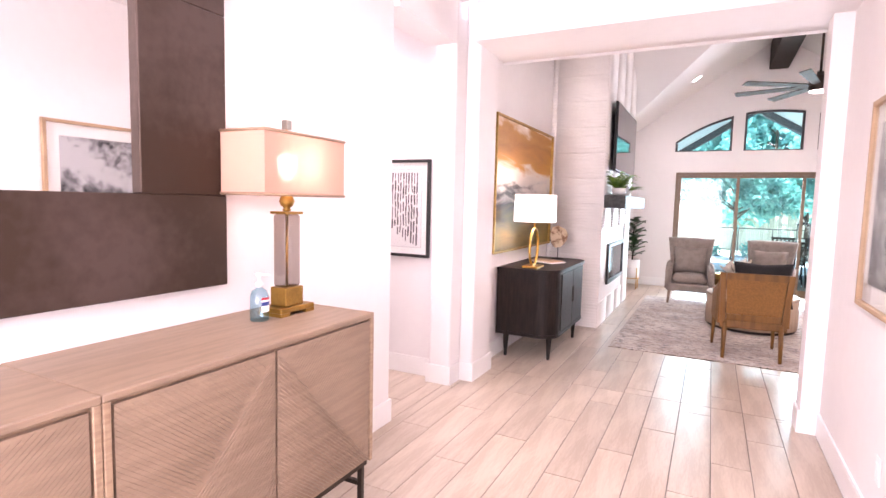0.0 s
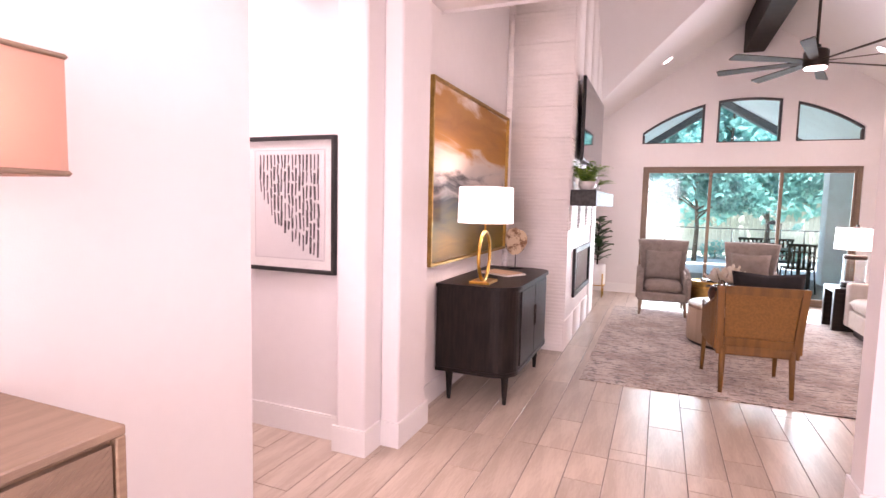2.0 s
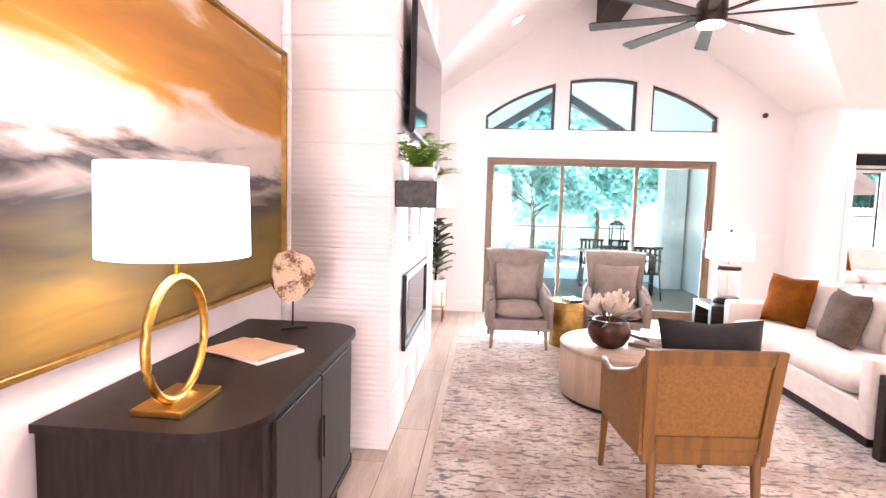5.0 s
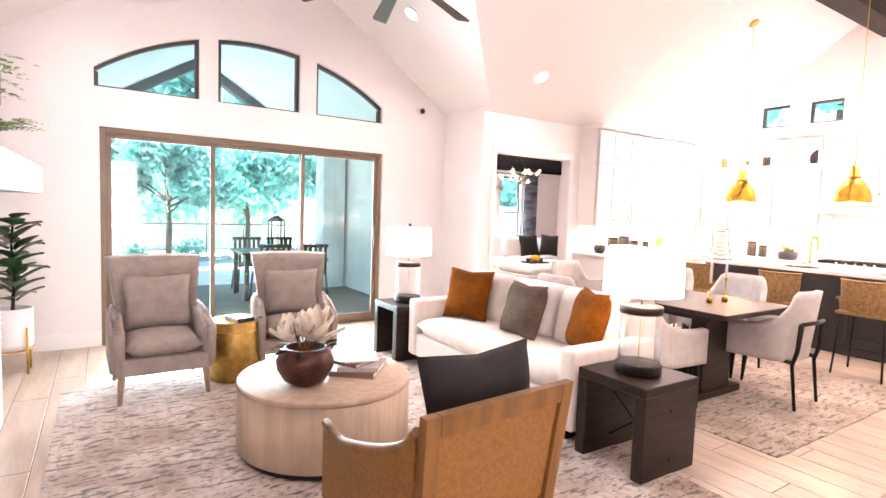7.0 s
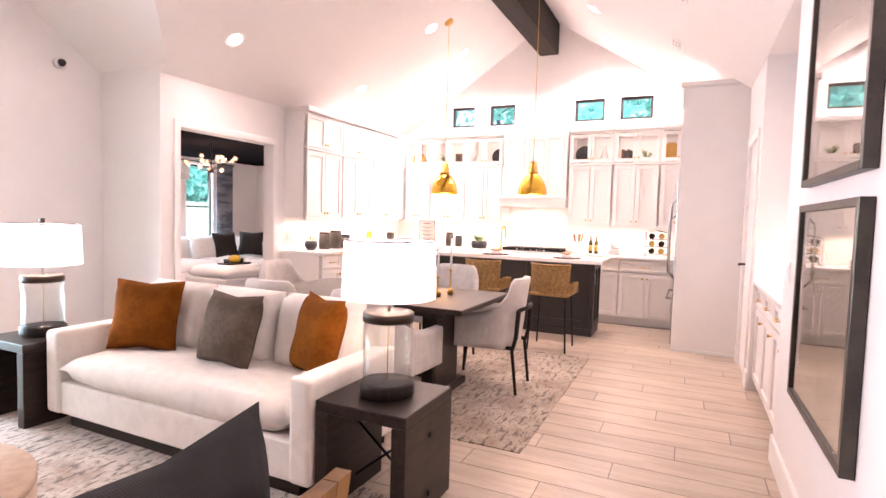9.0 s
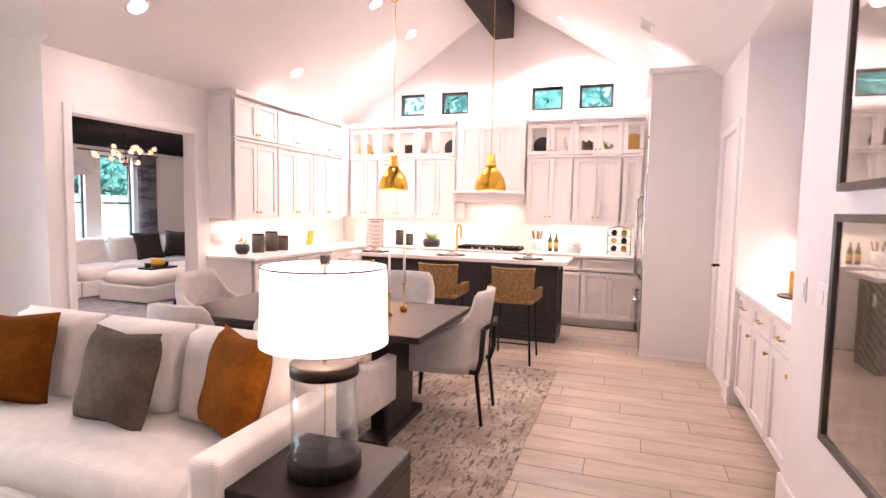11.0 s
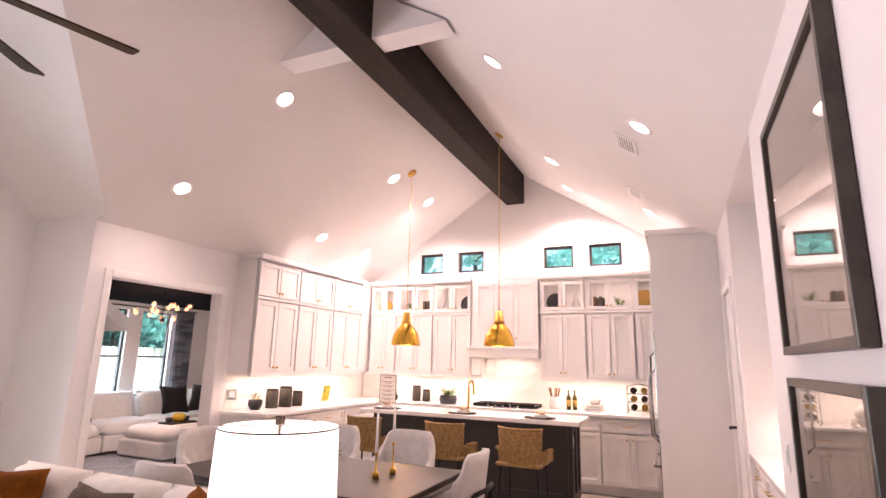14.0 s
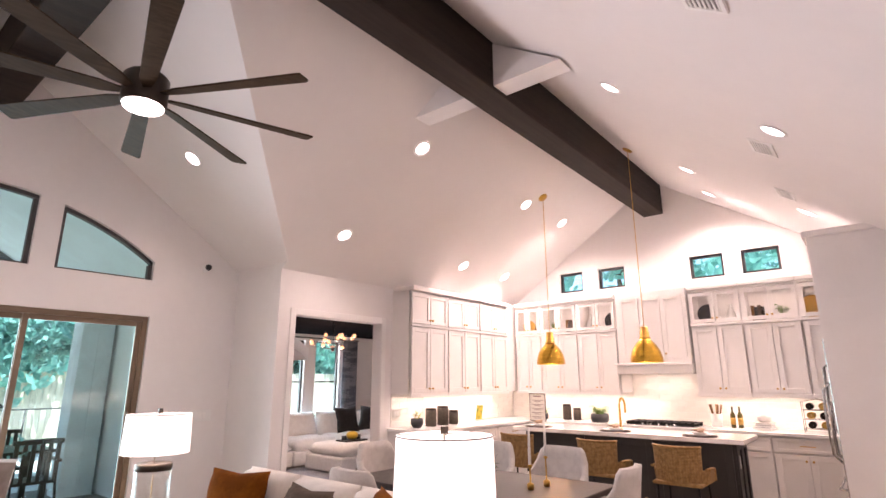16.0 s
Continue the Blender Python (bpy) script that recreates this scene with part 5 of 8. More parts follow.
def rug(name, label, x0, x1, y0, y1, m, seed):
    t = thing(name, label, "rug", at=pose((x0 + x1) / 2, (y0 + y1) / 2, 0.0))
    w, d = x1 - x0, y1 - y0
    rng = random.Random(seed)
    bm = bmesh.new()
    n = 40
    lo, hi = [], []
    for k in range(4 * n):
        s, u = divmod(k, n)
        u /= n
        p = ((-w / 2 + w * u, -d / 2), (w / 2, -d / 2 + d * u), (w / 2 - w * u, d / 2), (-w / 2, d / 2 - d * u))[s]
        j = rng.uniform(-0.004, 0.004)
        lo.append(bm.verts.new((p[0] + j, p[1] + j, 0.0))), hi.append(bm.verts.new((p[0] + j, p[1] + j, 0.008)))
    bm.faces.new(lo[::-1]), bm.faces.new(hi)
    for k in range(4 * n):
        j = (k + 1) % (4 * n)
        bm.faces.new((lo[k], lo[j], hi[j], hi[k]))
    part("carpet", bm, m, t)
    return t


def worn_rug(name, light, mid, dark):
    """Faded traditional rug: broken horizontal flecks and patches over a pale ground."""
    m = mat(name, light, 0.95, second=mid, scale=2.6, sheen=0.3, bump=0.25, bscale=240, mixlo=0.4, mixhi=0.66)
    n, l = m.node_tree.nodes, m.node_tree.links
    b = n["Principled BSDF"]
    src = b.inputs["Base Color"].links[0].from_socket
    tc = n.new("ShaderNodeTexCoord")
    last = src
    for scale, stretch, lo, hi, col, amt in ((3.2, (1.0, 1.0, 1), 0.56, 0.66, mid, 0.7), (9, (1.0, 3.0, 1), 0.55, 0.61, dark, 0.85), (26, (1, 2.2, 1), 0.58, 0.64, dark, 0.8), (14, (2.6, 1, 1), 0.6, 0.64, (0.26, 0.13, 0.07), 0.5)):
        mp, nz, rg, mx = n.new("ShaderNodeMapping"), n.new("ShaderNodeTexNoise"), n.new("ShaderNodeMapRange"), n.new("ShaderNodeMix")
        mp.inputs["Scale"].default_value, mp.inputs["Location"].default_value = stretch, (scale, 3 * scale, 0)
        nz.inputs["Scale"].default_value, nz.inputs["Detail"].default_value = scale, 5
        rg.inputs[1].default_value, rg.inputs[2].default_value, rg.inputs[4].default_value = lo, hi, amt
        mx.data_type = "RGBA"
        mx.inputs[7].default_value = (*col, 1)
        l.new(tc.outputs["Object"], mp.inputs[0]), l.new(mp.outputs[0], nz.inputs["Vector"]), l.new(nz.outputs[0], rg.inputs[0])
        l.new(rg.outputs[0], mx.inputs[0]), l.new(last, mx.inputs[6])
        last = mx.outputs[2]
    l.new(last, b.inputs["Base Color"])
    return m


RUG1 = worn_rug("faded_rug", (0.50, 0.43, 0.365), (0.29, 0.205, 0.15), (0.05, 0.033, 0.026))
RUG2 = worn_rug("faded_rug_brown", (0.46, 0.385, 0.31), (0.27, 0.195, 0.135), (0.07, 0.045, 0.03))
RUG3 = worn_rug("faded_rug_blue", (0.36, 0.37, 0.40), (0.22, 0.24, 0.28), (0.09, 0.10, 0.12))
rug("area_rug", "large faded beige and brown patterned rug under the seating", 0.27, 3.2, 6.22, 9.80, RUG1, 1)
rug("area_rug", "faded beige and brown rug under the dining table", 3.95, 6.35, 6.64, 9.9, RUG2, 2)
wing_chair(pose(0.895, 9.66, 0.008, 0, 0, 2))
wing_chair(pose(1.95, 9.78, 0.008, 0, 0, -10))
cane_chair(pose(1.545, 6.70, 0.008, 0, 0, 5))
loose_pillow("charcoal throw pillow standing in the cane armchair", pose(1.64, 6.60, 0.735, 80, 0, 5), CHARCOAL, 0.52, 0.44, 0.15)
sofa(pose(3.32, 8.35, 0, 0, 0, -90))
loose_pillow("rust velvet throw pillow leaning on the sofa back", pose(3.27, 8.95, 0.69, 76, 0, -72), RUST, 0.48, 0.46, 0.18)
loose_pillow("taupe velvet throw pillow on the sofa", pose(3.29, 8.24, 0.675, 74, 0, -94), TAUPE, 0.44, 0.44, 0.18)
loose_pillow("rust velvet throw pillow against the sofa arm", pose(3.37, 7.66, 0.69, 76, 0, -116), RUST, 0.44, 0.46, 0.18)
end_table(pose(3.16, 7.08, 0))
end_table(pose(3.05, 9.66, 0))
glass_lamp(pose(3.16, 7.08, 0.5255))
glass_lamp(pose(3.05, 9.66, 0.5255))
drum_table(), coffee_table(), flower_bowl()
open_book_stack("book", "hardback book", pose(1.47, 9.66, 0.474), [(0.15, 0.2, 0.03, 20, (0.05, 0.06, 0.07), "dark hardback book on the brass drum table")], 5)
open_book_stack("book", "coffee table book", pose(1.86, 8.13, 0.425), [(0.27, 0.35, 0.032, -40, (0.26, 0.17, 0.12), "large tan book on the coffee table"), (0.24, 0.3, 0.026, -28, (0.62, 0.58, 0.55), "pale art book in a stack"), (0.2, 0.28, 0.022, -62, (0.25, 0.13, 0.1), "russet magazine in a stack"), (0.2, 0.27, 0.012, -15, (0.66, 0.64, 0.62), "white magazine on top of the stack")], 6)


# ---- ceiling fan ----
def ceiling_fan():
    t = thing("ceiling_fan", "dark bronze eight-blade ceiling fan with a lit lens", "ceiling fan", at=pose(2.20, 8.35, 2.89))
    FANWOOD = mat("fan_blade_wood", (0.034, 0.022, 0.013), 0.5, second=(0.05, 0.033, 0.02), spec=0.03, scale=5, stretch=(1, 8, 8))
    part("lens", lathe(bmesh.new(), [(0, 0), (0.095, 0.0), (0.1, 0.012), (0, 0.013)], seg=40), DISC, t, "glowing round lens")
    part("motor", lathe(bmesh.new(), [(0, 0.013), (0.108, 0.013), (0.112, 0.03), (0.112, 0.17), (0.095, 0.19), (0.04, 0.2), (0.035, 0.24), (0, 0.24)], seg=40), BRONZE, t)
    part("downrod", tube(bmesh.new(), [(0, 0, 0.23), (0, 0, 1.33)], 0.014, 10), BRONZE, t)
    for k in range(8):
        a = radians(29 + 45 * k)
        m = Matrix.Rotation(a, 4, "Z") @ Matrix.Translation((0, 0, 0.075)) @ Matrix.Rotation(radians(13), 4, "X")
        bm = bmesh.new()
        prism(bm, [(0.1, -0.018), (0.2, -0.045), (0.89, -0.068), (0.91, -0.062), (0.91, 0.036), (0.89, 0.05), (0.2, 0.035), (0.1, 0.018)], "z", -0.005, 0.005)
        bmesh.ops.transform(bm, matrix=m, verts=bm.verts)
        blade = part("blade", bm, FANWOOD, t)


ceiling_fan()

# ---- dining ----
def dining_chair(at):
    t = thing("dining_chair", "pale grey upholstered dining armchair with black wooden legs", "chair", "chairs round the dining table", at)
    # sitter looks to +y
    part("seat", B(-0.26, 0.26, -0.2, 0.29, 0.38, 0.49, 0.035, 3), GREYCLOTH, t)
    bm = bmesh.new()
    n, m = 20, 9
    inner, outer = [], []
    for k in range(n + 1):
        a = math.pi * (1.0 + k / n)
        s = math.sin(math.pi * k / n)
        top = 0.62 + 0.28 * min(1.0, max(0.0, (s - 0.25) / 0.5)) ** 1.4 * (1 if s > 0.25 else 0)
        x, y = 0.27 * math.cos(a), (-0.22 + 0.06 * math.cos(a) ** 2) if s > 0.5 else (-0.22 + 0.44 * (1 - s / 0.5) + 0.06 * math.cos(a) ** 2)
        ri, ro = [], []
        for j in range(m):
            u = j / (m - 1)
            z = 0.36 + (top - 0.36) * u
            lean = -0.07 * max(0, u) * s
            ri.append(bm.verts.new((x * (0.97 - 0.0 * u), y + lean, z)))
            ro.append(bm.verts.new((x * 1.16, y + lean - 0.05 * s, z - 0.008 * (j == m - 1))))
        inner.append(ri), outer.append(ro)
    for k in range(n):
        for j in range(m - 1):
            bm.faces.new((inner[k][j], inner[k + 1][j], inner[k + 1][j + 1], inner[k][j + 1])).smooth = True
            bm.faces.new((outer[k + 1][j], outer[k][j], outer[k][j + 1], outer[k + 1][j + 1])).smooth = True
        bm.faces.new((inner[k][m - 1], inner[k + 1][m - 1], outer[k + 1][m - 1], outer[k][m - 1])).smooth = True
        bm.faces.new((inner[k][0], inner[k + 1][0], outer[k + 1][0], outer[k][0]))
    for k in (0, n):
        for j in range(m - 1):
            bm.faces.new((inner[k][j], outer[k][j], outer[k][j + 1], inner[k][j + 1]))
    part("shell_back", bm, GREYCLOTH, t)
    for s in (-1, 1):
        part("leg", tube(bmesh.new(), [(s * 0.24, 0.26, 0.4), (s * 0.25, 0.29, 0.0)], 0.03, 8, 0.012), BLACKWOOD, t)
        part("leg", tube(bmesh.new(), [(s * 0.19, -0.31, 0.66), (s * 0.205, -0.30, 0.45), (s * 0.2, -0.27, 0.34), (s * 0.2, -0.31, 0.0)], 0.02, 8, 0.012), BLACKWOOD, t)
        part("seat_rail", tube(bmesh.new(), [(s * 0.2, -0.27, 0.36), (s * 0.26, 0.0, 0.385), (s * 0.24, 0.26, 0.37)], 0.016, 8), BLACKWOOD, t)
    part("back_rail", tube(bmesh.new(), [(-0.19, -0.315, 0.66), (0, -0.345, 0.665), (0.19, -0.315, 0.66)], 0.016, 8), BLACKWOOD, t)
    return t


def dining_table():
    t = thing("dining_table", "dark wood dining table on two slab pedestals", "table", at=pose(4.66, 8.0, 0.008))
    part("top", B(-0.5, 0.5, -0.88, 0.88, 0.72, 0.757, 0.005, 1), ESPRESSO, t)
    part("apron", B(-0.4, 0.4, -0.7, 0.7, 0.67, 0.72), ESPRESSO, t)
    for s in (-1, 1):
        part("pedestal", B(-0.2, 0.2, s * 0.5 - 0.06, s * 0.5 + 0.06, 0.06, 0.67, 0.006, 1), ESPRESSO, t)
        part("foot", B(-0.36, 0.36, s * 0.5 - 0.075, s * 0.5 + 0.075, 0, 0.06, 0.008, 1), ESPRESSO, t)
    part("stretcher", B(-0.05, 0.05, -0.44, 0.44, 0.12, 0.22), ESPRESSO, t)


dining_table()
for at in (pose(5.10, 7.28, 0.008, 0, 0, 2), pose(4.0, 7.62, 0.008, 0, 0, -90), pose(5.58, 7.90, 0.008, 0, 0, 90), pose(5.55, 8.62, 0.008, 0, 0, 92), pose(5.05, 9.22, 0.008, 0, 0, 180), pose(4.08, 8.42, 0.008, 0, 0, -90)):
    dining_chair(at)
for x, y, h in ((4.63, 7.52, 0.16), (4.80, 7.49, 0.20)):
    t = thing("candlestick", "brass candlestick with a tall white taper candle", "candlestick", "candlesticks on the dining table", pose(x, y, 0.765))
    part("stick", lathe(bmesh.new(), [(0, 0), (0.022, 0), (0.024, 0.03), (0.02, 0.04), (0.005, 0.045), (0.005, h - 0.02), (0.014, h - 0.012), (0.014, h), (0, h)], seg=16), BRASS, t)
    part("candle", lathe(bmesh.new(), [(0, h), (0.0105, h), (0.007, h + 0.24), (0, h + 0.245)], seg=12), PAPER, t)
t = thing("greenery_centrepiece", "low dark bowl of trailing greenery on the table", "plant", at=pose(4.62, 8.0, 0.765))
part("bowl", lathe(bmesh.new(), [(0, 0), (0.1, 0), (0.16, 0.06), (0.155, 0.06), (0.1, 0.01), (0, 0.01)], seg=28), BLACKCLAY, t)
rng = random.Random(21)
bm = bmesh.new()
for k in range(90):
    a, r = rng.uniform(0, 6.28), rng.uniform(0.02, 0.15)
    m = Matrix.Translation((r * math.cos(a), r * math.sin(a), 0.05 + rng.uniform(0, 0.08))) @ Matrix.Rotation(a, 4, "Z") @ Matrix.Rotation(rng.uniform(-1, 0.5), 4, "Y")
    bm.faces.new([bm.verts.new(m @ Vector(p)) for p in ((0, 0, 0), (0.035, 0.018, 0.008), (0.08, 0, 0), (0.035, -0.018, 0.008))])
part("sprigs", bm, DARKLEAF, t)


# ---- kitchen ----
UX, LY = 8.50, 10.0        # fronts of the wall cabinets on the east and north walls
UZ0, UZ1, UZ2 = 1.315, 2.16, 2.60
BX, BY = 8.36, 9.72        # fronts of the base cabinets


def cab_frame(ax, front, depth, a0, a1, z0, z1):
    """Box bounds of a cabinet that faces -x or -y."""
    return (front + 0.045, front + depth, a0, a1, z0, z1) if ax == "x" else (a0, a1, front + 0.045, front + depth, z0, z1)


def shaker(t, ax, front, a0, a1, z0, z1, rail=0.055, pull="", material=None, glazed=False, knob_side=0):
    """One shaker door or drawer front: stiles, rails, sunk panel, and its knob or bar."""
    material = material or CABINET
    g = 0.0035

    def P(name, u0, u1, w0, w1, d0, d1, m, parent, label="", bevel=0.002):
        a = (front + d0, front + d1, u0, u1, w0, w1) if ax == "x" else (u0, u1, front + d0, front + d1, w0, w1)
        return part(name, B(*a, bevel, 1) if bevel else B(*a), m, parent, label)
    u0, u1, w0, w1 = a0 + g, a1 - g, z0 + g, z1 - g
    door = P("door" if z1 - z0 > 0.25 else "drawer_front", u0, u0 + rail, w0, w1, 0, 0.02, material, t)
    P("stile", u1 - rail, u1, w0, w1, 0, 0.02, material, door)
    P("rail", u0 + rail, u1 - rail, w0, w0 + rail, 0, 0.02, material, door)
    P("rail", u0 + rail, u1 - rail, w1 - rail, w1, 0, 0.02, material, door)
    if glazed:
        P("pane", u0 + rail, u1 - rail, w0 + rail, w1 - rail, 0.011, 0.014, PICGLASS, door, bevel=0).visible_shadow = False
    else:
        P("panel", u0 + rail, u1 - rail, w0 + rail, w1 - rail, 0.015, 0.0195, material, door, bevel=0)
    out = Vector((-1, 0, 0)) if ax == "x" else Vector((0, -1, 0))
    if pull == "knob":
        u = u1 - rail / 2 if knob_side > 0 else u0 + rail / 2
        z = w0 + 0.05 if z0 > 1.2 else w1 - 0.06
        c = Vector((front, u, z)) if ax == "x" else Vector((u, front, z))
        part("knob", tube(tube(bmesh.new(), [c, c + out * 0.014], 0.005, 6), [c + out * 0.014, c + out * 0.027], 0.012, 8), BRASS, door)
    if pull == "bar":
        mid, z = (u0 + u1) / 2, (w0 + w1) / 2
        at_ = lambda u, d: (Vector((front, u, z)) if ax == "x" else Vector((u, front, z))) + out * d
        part("bar_pull", tube(tube(tube(bmesh.new(), [at_(mid - 0.07, 0.025), at_(mid + 0.07, 0.025)], 0.005, 6), [at_(mid - 0.05, 0), at_(mid - 0.05, 0.025)], 0.004, 5), [at_(mid + 0.05, 0), at_(mid + 0.05, 0.025)], 0.004, 5), BRASS, door)


def wall_cabinet(ax, front, depth, a0, a1, doors=2, group="upper cabinets", z=(UZ0, UZ1, UZ2), glazed=False):
    t = thing("wall_cabinet", "white shaker wall cabinet with %s" % ("glazed top doors" if glazed else "brass knobs"), "cabinet", group, pose(0, 0, 0))
    z0, z1, z2 = z
    b = cab_frame(ax, front, depth, a0, a1, z0, z1)
    part("body", B(*b), CABINET, t)
    if glazed:
        # open carcass: back, bottom, top and two sides
        for n, (u0, u1, w0, w1, d0, d1) in (("side", (a0, a0 + 0.018, z1, z2, 0.02, depth)), ("side", (a1 - 0.018, a1, z1, z2, 0.02, depth)), ("carcass_top", (a0 + 0.018, a1 - 0.018, z2 - 0.018, z2, 0.02, depth)),
                                             ("carcass_bottom", (a0 + 0.018, a1 - 0.018, z1, z1 + 0.018, 0.02, depth)), ("carcass_back", (a0 + 0.018, a1 - 0.018, z1 + 0.018, z2 - 0.018, depth - 0.012, depth))):
            a = (front + d0, front + d1, u0, u1, w0, w1) if ax == "x" else (u0, u1, front + d0, front + d1, w0, w1)
            part(n, B(*a), CABINET, t)
    else:
        part("top_body", B(*cab_frame(ax, front, depth, a0, a1, z1, z2)), CABINET, t)
    w = (a1 - a0 - 0.02) / doors
    for k in range(doors):
        u0 = a0 + 0.01 + w * k
        side = (1 if k == 0 else -1) if doors == 2 else -1
        shaker(t, ax, front, u0, u0 + w, z0 + 0.015, z1 - 0.025, pull="knob", knob_side=side)
        shaker(t, ax, front, u0, u0 + w, z1 + 0.02, z2 - 0.03, rail=0.045, pull="knob", knob_side=side, glazed=glazed)
    a = (front - 0.012, front + 0.02, a0, a1, z1 - 0.018, z1 + 0.008) if ax == "x" else (a0, a1, front - 0.012, front + 0.02, z1 - 0.018, z1 + 0.008)
    part("mid_moulding", B(*a, 0.004, 1), CABINET, t)
    a = (front - 0.03, front + depth, a0, a1, z2, z2 + 0.06) if ax == "x" else (a0, a1, front - 0.03, front + depth, z2, z2 + 0.06)
    part("crown_moulding", B(*a, 0.012, 2), CABINET, t)
    a = (front, front + 0.02, a0, a1, z0 - 0.03, z0 + 0.013) if ax == "x" else (a0, a1, front, front + 0.02, z0 - 0.03, z0 + 0.013)
    part("light_rail", B(*a, 0.003, 1), CABINET, t)


def base_cabinet(ax, front, depth, a0, a1, doors=2, drawers=1, zt=0.88, group="base cabinets", material=None):
    t = thing("base_cabinet", "white shaker base cabinet with brass hardware", "cabinet", group, pose(0, 0, 0))
    part("body", B(*cab_frame(ax, front, depth, a0, a1, 0.1, zt)), CABINET, t)
    a = (front + 0.07, front + depth, a0, a1, 0, 0.1) if ax == "x" else (a0, a1, front + 0.07, front + depth, 0, 0.1)
    part("toe_kick", B(*a), CABINET, t)
    w = (a1 - a0 - 0.01) / drawers
    for k in range(drawers):
        shaker(t, ax, front, a0 + 0.005 + w * k, a0 + 0.005 + w * (k + 1), zt - 0.17, zt - 0.015, rail=0.035, pull="bar")
    w = (a1 - a0 - 0.01) / doors
    for k in range(doors):
        u0 = a0 + 0.005 + w * k
        shaker(t, ax, front, u0, u0 + w, 0.11, zt - 0.18, pull="knob", knob_side=(1 if k == 0 else -1))


# north run
for a, b, n in ((6.10, 6.83, 2), (6.83, 7.57, 2), (7.57, 8.31, 2)):
    wall_cabinet("y", LY, YD - LY - 0.002, a, b, n)
t = thing("corner_filler", "white corner filler between wall cabinets", "cabinet", at=pose(0, 0, 0))
part("filler", B(8.31, XE - 0.002, LY + 0.02, YD - 0.002, UZ0, UZ2 + 0.06), CABINET, t)
for a, b in ((6.06, 6.8), (6.8, 7.55), (7.55, 8.36)):
    base_cabinet("y", BY, YD - BY - 0.002, a, b, 2, 2 if b < 7 else 1)
# east run
for a, b, g in ((9.53, 9.98, True), (8.93, 9.53, True), (8.34, 8.93, True), (6.77, 7.37, True), (6.18, 6.77, True), (5.93, 6.18, True)):
    wall_cabinet("x", UX, XE - UX - 0.002, a, b, 1 if b - a < 0.3 else 2, glazed=g)
for a, b in ((9.1, 9.72), (8.4, 9.1), (7.3, 8.4), (6.62, 7.3), (5.96, 6.62)):
    base_cabinet("x", BX, XE - BX - 0.002, a, b)
t = thing("countertop", "white quartz countertop along two walls", "countertop", at=pose(0, 0, 0))
part("east_slab", B(BX - 0.025, XE - 0.002, 5.94, BY - 0.025, 0.88, 0.915, 0.004, 1), QUARTZ, t)
part("north_slab", B(6.04, XE - 0.002, BY - 0.025, YD - 0.002, 0.88, 0.915, 0.004, 1), QUARTZ, t)


def range_hood():
    t = thing("range_hood", "white boxed range hood with panel doors and moulding", "range hood", at=pose(0, 0, 0))
    y0, y1 = 7.37, 8.34
    part("chimney_box", B(UX - 0.02, XE - 0.002, y0 + 0.02, y1 - 0.02, 1.70, UZ2 + 0.06), CABINET, t)
    for k in range(3):
        a = y0 + 0.06 + (y1 - y0 - 0.12) * k / 3
        shaker(t, "x", UX - 0.04, a, a + (y1 - y0 - 0.12) / 3, 1.76, UZ2 - 0.02, pull="knob" if k != 1 else "", knob_side=1 if k == 0 else -1)
    part("apron", B(UX - 0.12, XE - 0.002, y0, y1, 1.56, 1.67, 0.004, 1), CABINET, t)
    part("ledge", B(UX - 0.15, XE - 0.002, y0 - 0.01, y1 + 0.01, 1.67, 1.70, 0.006, 1), CABINET, t)


def cooktop():
    t = thing("gas_cooktop", "stainless gas cooktop with black grates on the counter", "cooktop", at=pose(8.62, 7.85, 0.915))
    part("tray", B(-0.24, 0.24, -0.45, 0.45, 0, 0.012, 0.003, 1), STEEL, t)
    for k in range(3):
        y = -0.29 + 0.29 * k
        bm = bmesh.new()
        for j in range(4):
            box(bm, -0.2, 0.2, y - 0.12 + 0.08 * j - 0.006, y - 0.12 + 0.08 * j + 0.006, 0.035, 0.05)
        for j in range(3):
            box(bm, -0.2 + 0.19 * j, -0.185 + 0.19 * j, y - 0.13, y + 0.13, 0.012, 0.048)
        part("grate", bm, BLACKMETAL, t)
    for k in range(5):
        part("control_knob", tube(bmesh.new(), [(-0.22, -0.2 + 0.1 * k, 0.012), (-0.22, -0.2 + 0.1 * k, 0.035)], 0.016, 12), STEEL, t)


